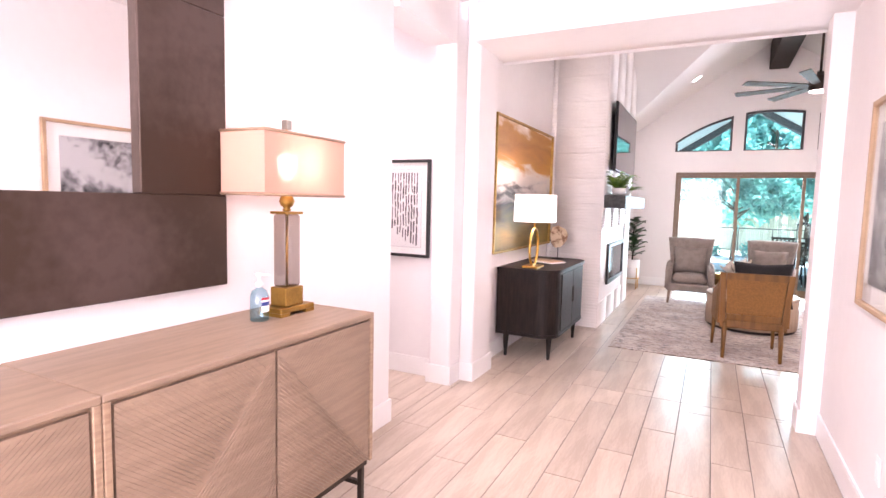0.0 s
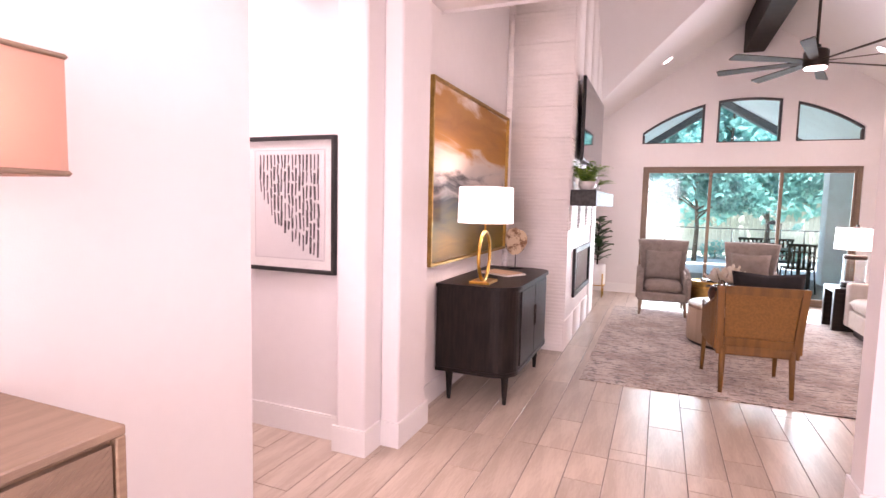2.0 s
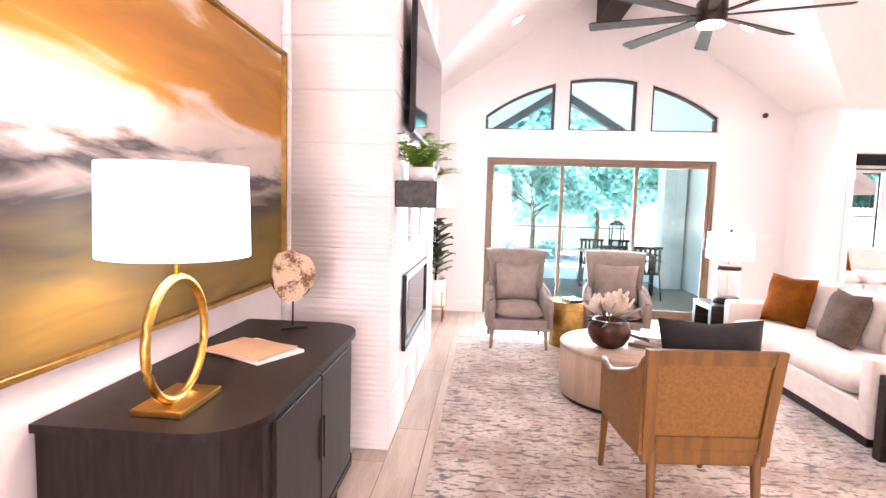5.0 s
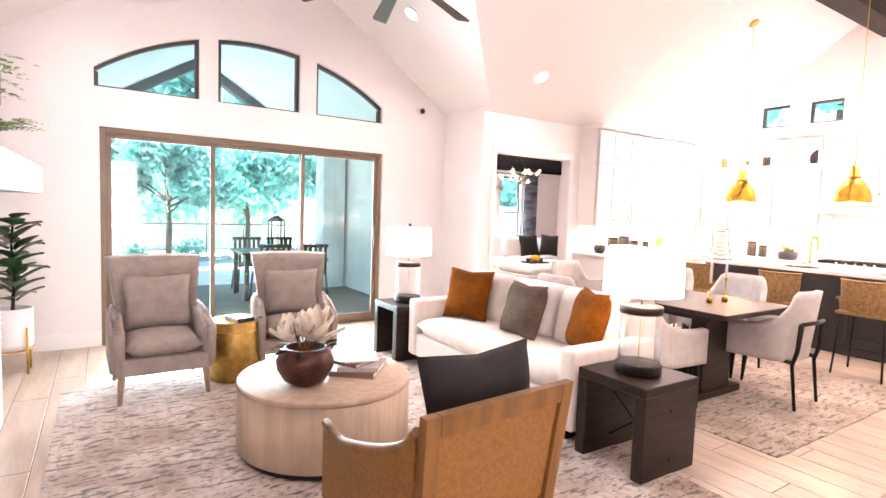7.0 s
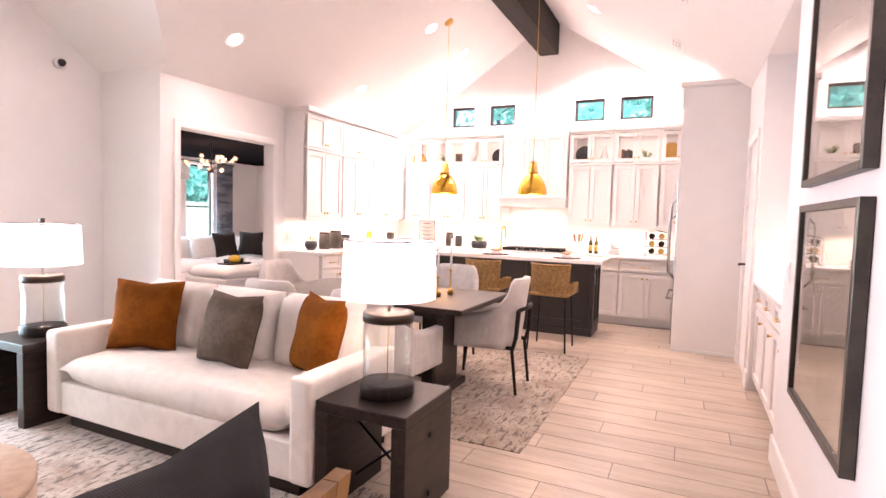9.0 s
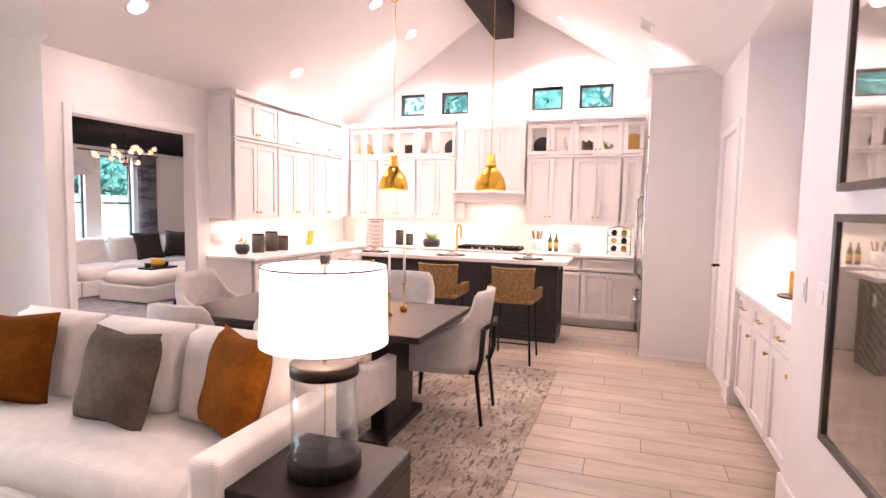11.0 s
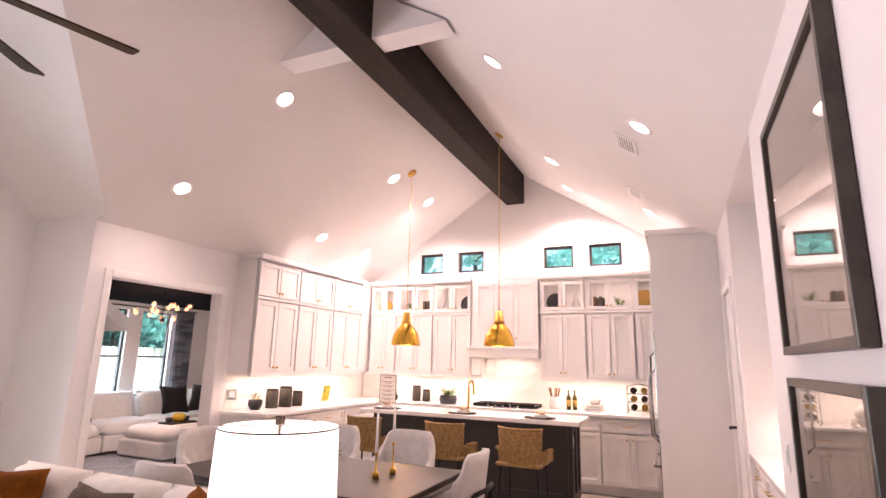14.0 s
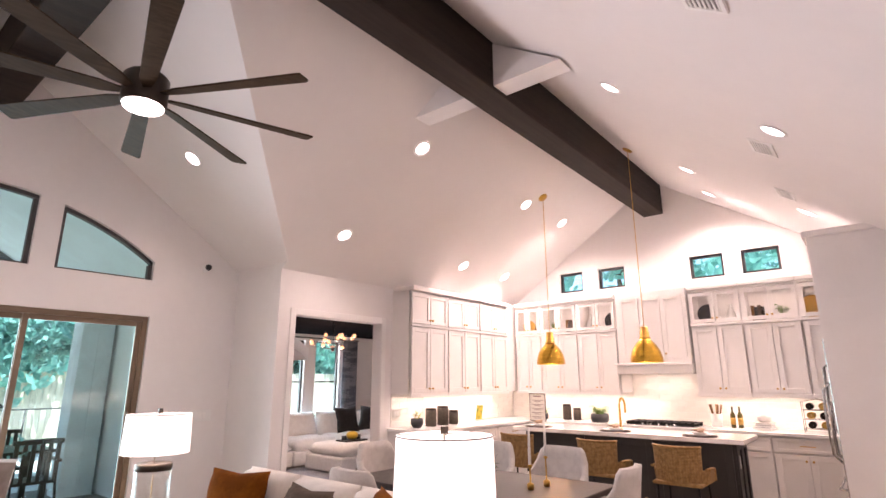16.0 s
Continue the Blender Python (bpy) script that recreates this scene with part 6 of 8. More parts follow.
def island():
    t = thing("kitchen_island", "black island with a thick white quartz top", "kitchen island", at=pose(0, 0, 0))
    DARK = mat("island_paint", (0.028, 0.026, 0.026), 0.45, vary=0.12, scale=5)
    x0, x1, y0, y1 = 7.38, 7.86, 6.80, 9.18
    part("body", B(x0, x1, y0, y1, 0.08, 0.875), DARK, t)
    part("plinth", B(x0 - 0.012, x1 + 0.0, y0 - 0.012, y1 + 0.012, 0, 0.09, 0.004, 1), DARK, t)
    for k in range(3):
        a = y0 + 0.02 + (y1 - y0 - 0.04) * k / 3
        shaker(t, "x", x0 - 0.022, a, a + (y1 - y0 - 0.04) / 3, 0.11, 0.86, rail=0.07, material=DARK)
    # end panels with stiles
    for a, b in ((x0, x0 + 0.07), (x1 - 0.07, x1), ((x0 + x1) / 2 - 0.03, (x0 + x1) / 2 + 0.03)):
        part("end_stile", B(a, b, y0 - 0.018, y0, 0.09, 0.875, 0.002, 1), DARK, t)
    for z0, z1 in ((0.09, 0.17), (0.80, 0.875)):
        part("end_rail", B(x0 + 0.07, x1 - 0.07, y0 - 0.016, y0, z0, z1), DARK, t)
    part("top", B(7.22, 7.92, 6.68, 9.28, 0.875, 0.92, 0.004, 1), QUARTZ, t, "white quartz top")
    # flat plate without a basin; the sink's inner shade is in its colour
    sink = part("sink", B(7.55, 7.84, 7.6, 8.2, 0.915, 0.9215, 0.002, 1), mat("sink_shadow", (0.62, 0.6, 0.58), 0.3, vary=0.05), t)
    part("outlet", B(x0 + 0.1, x0 + 0.17, y0 - 0.006, y0, 0.62, 0.74), PLASTIC, t)


def faucet():
    t = thing("faucet", "tall brass gooseneck kitchen faucet", "faucet", at=pose(7.48, 7.98, 0.92))
    pts = [(0, 0, 0), (0, 0, 0.27)] + [(0.085 - 0.085 * math.cos(a), 0, 0.27 + 0.085 * math.sin(a)) for a in [math.pi * k / 10 for k in range(1, 11)]] + [(0.17, 0, 0.19)]
    part("spout", tube(bmesh.new(), pts, 0.013, 10), BRASS, t)
    part("base", lathe(bmesh.new(), [(0, 0), (0.026, 0), (0.026, 0.012), (0.018, 0.03), (0, 0.03)], seg=16), BRASS, t)
    part("lever", tube(bmesh.new(), [(0, 0.01, 0.06), (0, 0.06, 0.075)], 0.006, 6), BRASS, t)


def bar_stool(at):
    WICKER = mat("woven_rattan", (0.36, 0.21, 0.075), 0.65, second=(0.24, 0.13, 0.04), scale=30, bump=0.3, bscale=80)
    t = thing("bar_stool", "woven rattan bar stool with low arms and thin black legs", "stool", "stools at the island", at)
    # sitter looks to +x; woven from round canes
    part("seat_pan", B(-0.2, 0.2, -0.21, 0.21, 0.58, 0.61, 0.01, 2), WICKER, t)
    bm = bmesh.new()
    def ring(z, g, top):
        pts = []
        for k in range(25):
            a = math.pi * (0.5 + k / 24)
            pts.append((0.16 * (1 if abs(math.cos(a)) < 0.02 else 1) * math.cos(a) * 1.25 * (1 + g) - 0.0, 0.225 * math.sin(a) * (1 + g) * -1, z))
        return [(0.16, 0.225 * (1 + g) * -1 * math.sin(math.pi * 0.5), z)] + pts + [(0.16, 0.225 * (1 + g), z)]
    for k in range(26):
        z = 0.6 + 0.3 * k / 25
        if k <= 9:
            tube(bm, ring(z, 0.06 * k / 25, 0), 0.0066, 5)
        else:
            pts = [p for p in ring(z, 0.06 * k / 25, 0) if p[0] < -0.1 + 0.0]
            tube(bm, pts, 0.0066, 5)
    for k in range(30):
        a = math.pi * (0.52 + 0.96 * k / 29)
        c = (0.2 * math.cos(a), -0.225 * math.sin(a))
        top = 0.9 if c[0] < -0.1 else 0.71
        tube(bm, [(c[0], c[1], 0.6), (c[0] * 1.06, c[1] * 1.06, top)], 0.0055, 5)
    tagged(part("woven_shell", bm, WICKER, t), "woven rattan seat shell", kind="stuff")
    bm = tube(bmesh.new(), [p for p in ring(0.905, 0.06, 0) if p[0] < -0.09], 0.013, 8)
    for s in (-1, 1):
        tube(bm, [(-0.1, s * 0.235, 0.72), (0.05, s * 0.235, 0.715), (0.17, s * 0.232, 0.70), (0.18, s * 0.23, 0.6)], 0.013, 8)
    part("rim", bm, WICKER, t)
    for sx in (-1, 1):
        for sy in (-1, 1):
            part("leg", tube(bmesh.new(), [(sx * 0.16, sy * 0.17, 0.59), (sx * 0.2, sy * 0.2, 0.0)], 0.01, 8), BLACKMETAL, t)
        part("footrest", tube(bmesh.new(), [(sx * 0.187, -0.19, 0.2), (sx * 0.187, 0.19, 0.2)], 0.007, 6), BLACKMETAL, t)
    return t


def pendant(x, y):
    DOME = mat("ribbed_brass_dome", (0.72, 0.42, 0.06), 0.22, 1.0, vary=0.15, scale=4, stretch=(1, 1, 8))
    t = thing("pendant_lamp", "brass dome pendant lamp on a thin rod", "pendant lamp", "pendants over the island", pose(x, y, 1.67))
    bm = bmesh.new()
    prof = [(0.168, 0.0), (0.165, 0.05), (0.147, 0.12), (0.113, 0.18), (0.073, 0.23), (0.052, 0.25)]
    seg = 72
    rings = []
    for r, h in prof + [(r - 0.004, h) for r, h in prof[::-1]]:
        ring = []
        for k in range(seg):
            a = 2 * math.pi * k / seg
            rr = r * (1 + 0.012 * abs(math.sin(a * 9)))
            ring.append(bm.verts.new((rr * math.cos(a), rr * math.sin(a), h)))
        rings.append(ring)
    for a, b in zip(rings, rings[1:]):
        for k in range(seg):
            bm.faces.new((a[k], a[(k + 1) % seg], b[(k + 1) % seg], b[k])).smooth = True
    part("dome", bm, DOME, t)
    part("collar", lathe(bmesh.new(), [(0.06, 0.25), (0.06, 0.27), (0.05, 0.275), (0.05, 0.33), (0.042, 0.335), (0.042, 0.385), (0, 0.385)], seg=24), BRASS, t)
    part("rod", tube(bmesh.new(), [(0, 0, 0.38), (0, 0, K(y) - 1.68)], 0.004, 6), BRASS, t)
    tilt = math.atan(PITCH) * (-1 if y > RY else 1)
    m = Matrix.Translation((0, 0, K(y) - 1.672)) @ Matrix.Rotation(tilt, 4, "X")
    part("canopy", lathe(bmesh.new(), [(0, -0.022), (0.05, -0.02), (0.062, -0.004), (0.062, 0.004), (0, 0.004)], seg=28, m=m), BRASS, t)
    part("bulb", lathe(bmesh.new(), [(0.02, 0.2), (0.035, 0.16), (0.045, 0.12), (0.03, 0.08), (0, 0.07)], seg=16), BULB, t)


range_hood(), cooktop(), island(), faucet()
for y in (7.10, 7.86, 8.78):
    bar_stool(pose(6.62, y, 0))
pendant(7.12, 8.64), pendant(7.17, 7.51)


def place_setting(x, y):
    t = thing("place_setting", "stacked plates with a folded tan napkin on a dark placemat", "tableware", "place settings on the island", pose(x, y, 0.92))
    part("placemat", lathe(bmesh.new(), [(0, 0), (0.17, 0), (0.17, 0.006), (0, 0.006)], seg=36), mat("dark_woven_mat", (0.06, 0.035, 0.025), 0.9, vary=0.3, scale=30, bump=0.3), t)
    part("plate", lathe(bmesh.new(), [(0, 0.006), (0.08, 0.006), (0.135, 0.022), (0.132, 0.025), (0.08, 0.011), (0, 0.011)], seg=36), WHITECLAY, t)
    part("bowl", lathe(bmesh.new(), [(0, 0.012), (0.05, 0.012), (0.085, 0.04), (0.082, 0.042), (0.048, 0.017), (0, 0.017)], seg=30), WHITECLAY, t)
    bm = bmesh.new()
    for k in range(4):
        cushion(bm, 0.14, 0.05, 0.03, 0.5, 6, m=pose(0.01 * k - 0.02, 0.012 * k - 0.02, 0.045 + 0.006 * k, 0, 8, 30 * k))
    part("napkin", bm, mat("tan_linen", (0.55, 0.38, 0.27), 0.85, vary=0.2, scale=20), t)


for y in (9.0, 8.02, 7.12):
    place_setting(7.40, y)


def info_sign():
    t = thing("counter_sign", "printed notice in a clear stand with a thin black frame", "sign", at=pose(7.42, 9.02, 0.92, 0, 0, -90 - 6))
    part("stand", B(-0.06, 0.06, -0.04, 0.04, 0, 0.006, 0.002, 1), CLEAR, t)
    part("post", B(-0.004, 0.004, -0.003, 0.003, 0.006, 0.07), NICKEL, t)
    part("sheet", B(-0.115, 0.115, -0.002, 0.002, 0.07, 0.39), PAPER, t)
    for a in ((-0.122, -0.115, 0.07, 0.39), (0.115, 0.122, 0.07, 0.39), (-0.122, 0.122, 0.39, 0.397), (-0.122, 0.122, 0.063, 0.07)):
        part("frame", B(a[0], a[1], -0.004, 0.004, a[2], a[3]), BLACKFRAME, t)
    INK = mat("grey_print", (0.3, 0.24, 0.26), 0.6)
    bm = bmesh.new()
    box(bm, -0.06, 0.06, -0.0032, -0.002, 0.355, 0.372)
    for k in range(5):
        for j, w in enumerate((0.085, 0.05)):
            box(bm, -w, w, -0.0032, -0.002, 0.31 - 0.05 * k - 0.016 * j, 0.317 - 0.05 * k - 0.016 * j)
    part("print_lines", bm, INK, t)


def canister(x, y, r, h):
    t = thing("canister", "dark woven canister with a wooden lid", "canister", "canisters on the counter", pose(x, y, 0.915))
    part("jar", lathe(bmesh.new(), [(0, 0), (r, 0), (r * 1.03, h * 0.5), (r, h), (0, h)], seg=24), mat("dark_rattan", (0.07, 0.055, 0.04), 0.7, vary=0.4, scale=50, bump=0.4), t)
    part("lid", lathe(bmesh.new(), [(0, h), (r * 0.97, h), (r * 0.97, h + 0.02), (0, h + 0.02)], seg=24), ESPRESSO, t)


info_sign()
for x, y, r, h in ((6.62, 10.12, 0.07, 0.2), (6.86, 10.12, 0.075, 0.22), (7.06, 10.1, 0.062, 0.16)):
    canister(x, y, r, h)
for y, r, h in ((9.28, 0.06, 0.2), (9.12, 0.055, 0.15)):
    canister(8.75, y, r, h)
YELLOWLEAF = mat("yellow_green_leaf", (0.32, 0.30, 0.03), 0.5, second=(0.16, 0.24, 0.04), scale=12)
fern("potted_plant", "yellow-green plant in a faceted black bowl", pose(6.35, 10.12, 0.915), 20, 0.15, 0.55, 1.1, BLACKCLAY, YELLOWLEAF, 31, (0.075, 0.05, 0.11))
fern("potted_plant", "bright green bushy plant in a black trough", pose(8.62, 8.72, 0.915), 60, 0.24, 0.6, 0.75, BLACKCLAY, LEAF, 32, (0.12, 0.11, 0.11))
fern("potted_plant", "small green plant on the counter corner", pose(8.7, 9.62, 0.915), 18, 0.16, 0.55, 1.0, BLACKCLAY, LEAF, 33, (0.05, 0.04, 0.08))
t = thing("picture_card", "yellow fruit picture standing on the counter", "picture", at=pose(7.75, 10.2, 0.915, -10, 0, 180))
part("card", B(-0.09, 0.09, 0, 0.012, 0, 0.24), PAPER, t)
part("print", B(-0.075, 0.075, 0.012, 0.014, 0.02, 0.22), smoke_art("fruit_print", (0.2, 0.3, 0.05), (0.75, 0.5, 0.03), 16), t)
t = thing("utensil_crock", "white crock holding wooden kitchen utensils", "crock", at=pose(8.72, 7.24, 0.915))
part("crock", lathe(bmesh.new(), [(0, 0), (0.06, 0), (0.065, 0.16), (0.058, 0.16), (0.055, 0.02), (0, 0.02)], seg=24), WHITECLAY, t)
for k in range(5):
    a = k * 1.25
    part("utensil", tube(bmesh.new(), [(0.02 * math.cos(a), 0.02 * math.sin(a), 0.02), (0.06 * math.cos(a), 0.07 * math.sin(a), 0.27)], 0.006, 6, 0.014), LEATHER, t)
for y, c in ((7.06, (0.05, 0.04, 0.01)), (6.98, (0.08, 0.06, 0.01))):
    t = thing("oil_bottle", "tall dark olive oil bottle with a gold label", "bottle", "oil bottles", pose(8.74, y, 0.915))
    part("bottle", lathe(bmesh.new(), [(0, 0), (0.03, 0), (0.03, 0.15), (0.012, 0.19), (0.012, 0.25), (0, 0.25)], seg=16), mat("olive_bottle", c, 0.1, vary=0.1), t)
    part("label", lathe(bmesh.new(), [(0.0306, 0.04), (0.0306, 0.12)], seg=16), GOLD, t)
open_book_stack("cookbook", "cookbook lying on the counter", pose(8.70, 6.72, 0.915), [(0.2, 0.26, 0.03, 85, (0.5, 0.48, 0.46), "grey cookbook on the counter"), (0.19, 0.25, 0.025, 92, (0.2, 0.21, 0.24), "slate blue cookbook in a stack"), (0.18, 0.23, 0.025, 88, (0.62, 0.55, 0.5), "beige cookbook in a stack")], 8)
t = thing("teapot", "white ceramic pot on the stacked cookbooks", "teapot", at=pose(8.70, 6.72, 0.997))
part("pot", lathe(bmesh.new(), [(0, 0), (0.05, 0), (0.075, 0.045), (0.06, 0.1), (0.02, 0.12), (0.012, 0.14), (0, 0.145)], seg=24), WHITECLAY, t)
t = thing("wine_rack", "black wire rack holding wine bottles on the counter", "wine rack", at=pose(8.66, 6.18, 0.915))
bm = bmesh.new()
for s in (-1, 1):
    tube(bm, [(s * 0.08, -0.14, 0), (s * 0.08, -0.14, 0.33), (s * 0.08, 0.0, 0.36), (s * 0.08, 0.14, 0.33), (s * 0.08, 0.14, 0)], 0.004, 6)
    for k in range(3):
        tube(bm, [(s * 0.08, -0.14, 0.04 + 0.1 * k), (s * 0.08, 0.14, 0.04 + 0.1 * k)], 0.003, 5)
part("wire_frame", bm, BLACKMETAL, t)
for k in range(3):
    for y in (-0.06, 0.06):
        z = 0.083 + 0.1 * k
        part("wine_bottle", tube(tube(bmesh.new(), [(-0.12, y, z), (0.07, y, z)], 0.037, 12), [(-0.2, y, z), (-0.12, y, z)], 0.014, 8), mat("wine_glass_dark", (0.02, 0.015, 0.012), 0.12, vary=0.1) if (k + (y > 0)) % 2 else GOLD, t)

# ornaments behind the glazed top doors
SHELF = UZ1 + 0.0185
def ornament(kind, y, s=1.0):
    x = UX + 0.2
    if kind == "black_disc" or kind == "gold_disc":
        t = thing("decor_plate", "%s round plate standing in a glazed cabinet" % ("matt black" if kind == "black_disc" else "gold"), "ornament", "cabinet ornaments", pose(x + 0.04, y, SHELF))
        part("plate", tube(bmesh.new(), [(0, 0, 0.14 * s + 0.01), (0.015, 0, 0.14 * s + 0.01)], 0.14 * s, 32), BLACKCLAY if kind == "black_disc" else BRASS, t)
        part("easel", B(-0.03, 0.05, -0.05, 0.05, 0, 0.012), BLACKMETAL, t)
    elif kind == "vase":
        t = thing("decor_vase", "slender white vase in a glazed cabinet", "ornament", "cabinet ornaments", pose(x, y, SHELF))
        part("vase", lathe(bmesh.new(), [(0, 0), (0.045 * s, 0), (0.06 * s, 0.07 * s), (0.03 * s, 0.16 * s), (0.015 * s, 0.2 * s), (0.025 * s, 0.24 * s), (0, 0.24 * s)], seg=24), WHITECLAY, t)
    elif kind == "plant":
        fern("decor_plant", "spiky green plant in a glazed cabinet", pose(x, y, SHELF), 22, 0.2, 0.45, 1.0, WHITECLAY, LEAF, 40, (0.05, 0.04, 0.08))
    elif kind == "books":
        t = thing("decor_books", "upright dark books in a glazed cabinet", "books", "cabinet ornaments", pose(x, y, SHELF))
        for k in range(4):
            part("book", B(-0.06, 0.06, -0.07 + 0.035 * k, -0.038 + 0.035 * k, 0, 0.17 + 0.02 * (k % 2)), (ESPRESSO, TAUPE, BLACKCLAY, LEATHER)[k], t)
    else:
        t = thing("decor_bowl", "brown wooden bowl in a glazed cabinet", "ornament", "cabinet ornaments", pose(x, y, SHELF))
        part("bowl", lathe(bmesh.new(), [(0, 0), (0.05 * s, 0), (0.1 * s, 0.09 * s), (0.092 * s, 0.09 * s), (0.045 * s, 0.01), (0, 0.01)], seg=24), LEATHER, t)


for kind, y, s in (("gold_disc", 9.86, 0.8), ("bowl", 9.64, 0.9), ("plant", 9.38, 1), ("books", 9.1, 1), ("vase", 8.8, 1.05), ("vase", 8.68, 0.8), ("black_disc", 8.47, 0.9), ("black_disc", 7.2, 0.9), ("vase", 6.92, 1.0), ("books", 6.62, 0.8), ("plant", 6.36, 1), ("gold_disc", 6.06, 0.95)):
    ornament(kind, y, s)


# refrigerator behind its tall panel, and the bar niche
t = thing("fridge_surround", "tall white panelled refrigerator surround", "cabinet", at=pose(0, 0, 0))
part("side_panel", B(7.20, 7.235, YM + 0.002, 5.92, 0, 2.80), CABINET, t)
part("side_panel", B(8.2, 8.235, YM + 0.002, 5.90, 0, 2.80), CABINET, t)
part("seam_strip", B(7.194, 7.20, YM + 0.002, 5.92, 2.205, 2.213), CABINET, t)
part("crown_moulding", B(7.165, 8.27, YM + 0.002, 5.955, 2.80, 2.86, 0.012, 2), CABINET, t)
part("over_cabinet", B(7.235, 8.2, YM + 0.002, 5.88, 1.90, 2.80), CABINET, t)
part("foot_trim", B(7.188, 7.20, YM + 0.02, 5.92, 0, 0.03), TRIM, t)
for k in range(2):
    a, b = 7.24 + 0.48 * k, 7.715 + 0.48 * k
    for z0, z1 in ((1.91, 2.2), (2.22, 2.79)):
        d = part("door", B(a, b, 5.88, 5.90, z0, z1, 0.002, 1), CABINET, t)
        part("knob", tube(bmesh.new(), [(b - 0.04 if k == 0 else a + 0.04, 5.90, z0 + 0.05), (b - 0.04 if k == 0 else a + 0.04, 5.925, z0 + 0.05)], 0.011, 8), BRASS, d)
t = thing("refrigerator", "stainless steel refrigerator with long bar handles", "refrigerator", at=pose(7.72, 5.6, 0))
part("body", B(-0.46, 0.46, -0.32, 0.28, 0.02, 1.86), STEEL, t)
for s in (-1, 1):
    d = part("door", B(s * 0.003, s * 0.455, 0.28, 0.335, 0.62, 1.855, 0.006, 2), STEEL, t)
    part("handle", tube(bmesh.new(), [(s * 0.05, 0.335, 0.75), (s * 0.05, 0.39, 0.8), (s * 0.05, 0.4, 1.2), (s * 0.05, 0.39, 1.6), (s * 0.05, 0.335, 1.65)], 0.011, 8), STEEL, d)
d = part("freezer_drawer", B(-0.455, 0.455, 0.28, 0.335, 0.05, 0.61, 0.006, 2), STEEL, t)
part("handle", tube(bmesh.new(), [(-0.4, 0.335, 0.55), (-0.38, 0.39, 0.55), (0.38, 0.39, 0.55), (0.4, 0.335, 0.55)], 0.011, 8), STEEL, d)
part("hinge_side_handle", tube(bmesh.new(), [(-0.44, 0.335, 0.78), (-0.445, 0.39, 0.84), (-0.445, 0.4, 1.2), (-0.445, 0.39, 1.4), (-0.44, 0.335, 1.46)], 0.011, 8), STEEL, t)


def niche_cabinet(a0, a1):
    """A bar base cabinet that faces +y."""
    t = thing("bar_cabinet", "white shaker bar cabinet with brass pulls", "cabinet", "bar cabinets", pose((a0 + a1) / 2, 5.27, 0, 0, 0, 180))
    w = (a1 - a0) / 2
    part("body", B(-w, w, 0.02, 0.64, 0.1, 0.88), CABINET, t)
    part("toe_kick", B(-w, w, 0.07, 0.64, 0, 0.1), CABINET, t)
    shaker(t, "y", 0.0, -w + 0.004, w - 0.004, 0.71, 0.865, rail=0.035, pull="bar")
    shaker(t, "y", 0.0, -w + 0.004, w - 0.004, 0.11, 0.70, pull="bar" if False else "knob", knob_side=1)


for k in range(3):
    niche_cabinet(NX0 + 0.01 + 0.473 * k, NX0 + 0.01 + 0.473 * (k + 1))
t = thing("bar_countertop", "white quartz counter in the bar niche", "countertop", at=pose(0, 0, 0))
part("slab", B(NX0 + 0.002, NX1 - 0.002, NY + 0.002, YM - 0.004, 0.88, 0.915, 0.004, 1), QUARTZ, t)
t = thing("bar_wall_cabinet", "white stacked wall cabinets above the bar counter", "cabinet", at=pose(5.32, 4.93, 0, 0, 0, 180))
part("body", B(-0.71, 0.71, 0.02, 0.305, 1.27, 2.58), CABINET, t)
for k in range(3):
    a = -0.7 + 0.4667 * k
    shaker(t, "y", 0.0, a, a + 0.4667, 1.28, 2.08, pull="knob", knob_side=1)
    shaker(t, "y", 0.0, a, a + 0.4667, 2.10, 2.57, pull="knob", knob_side=1)
t = thing("brass_canister", "polished brass canister on a round tray", "canister", at=pose(5.62, 4.97, 0.915))
part("tray", lathe(bmesh.new(), [(0, 0), (0.15, 0), (0.155, 0.012), (0.148, 0.012), (0.145, 0.005), (0, 0.005)], seg=32), BLACKCLAY, t, "round black tray")
part("canister", lathe(bmesh.new(), [(0, 0.006), (0.085, 0.006), (0.088, 0.02), (0.088, 0.17), (0.08, 0.178), (0, 0.178)], seg=32), BRASS, t)


def dark_print(z0, z1):
    FR = mat("dark_wood_frame", (0.03, 0.023, 0.018), 0.35, second=(0.05, 0.04, 0.03), scale=8)
    FRAMEGLASS = pane_glass("picture_glass", (1, 1, 1), 0.5)
    BOTAN = mat("botanical_print", (0.30, 0.245, 0.185), 0.6, second=(0.17, 0.125, 0.075), scale=2.2, stretch=(2.5, 1, 1), detail=3)
    FROND = mat("printed_frond", (0.11, 0.08, 0.045), 0.7, second=(0.19, 0.15, 0.09), scale=20)
    t, w, h = framed("framed_print", "dark-framed brown frond print behind reflecting glass", "y", YM, 1, 3.03, 3.985, z0, z1, FR, 0.045, 0.03, matw=0.0, art=BOTAN, glaze=FRAMEGLASS)
    bm = bmesh.new()
    for k in range(22):
        z = -h * 0.36 + h * 0.72 * k / 21
        l = w * 0.34 * math.sin(math.pi * (0.1 + 0.8 * k / 21)) + 0.03
        for s in (-1, 1):
            prism(bm, [(0.01 * s, z), (s * l * 0.5, z + l * 0.18 - 0.007), (s * l, z + l * 0.42), (s * l * 0.5, z + l * 0.18 + 0.009)], "y", 0.0212, 0.0222)
    box(bm, -0.004, 0.004, 0.0212, 0.0222, -h * 0.42, h * 0.4)
    part("frond", bm, FROND, t)


dark_print(0.58, 1.47), dark_print(1.555, 2.465)


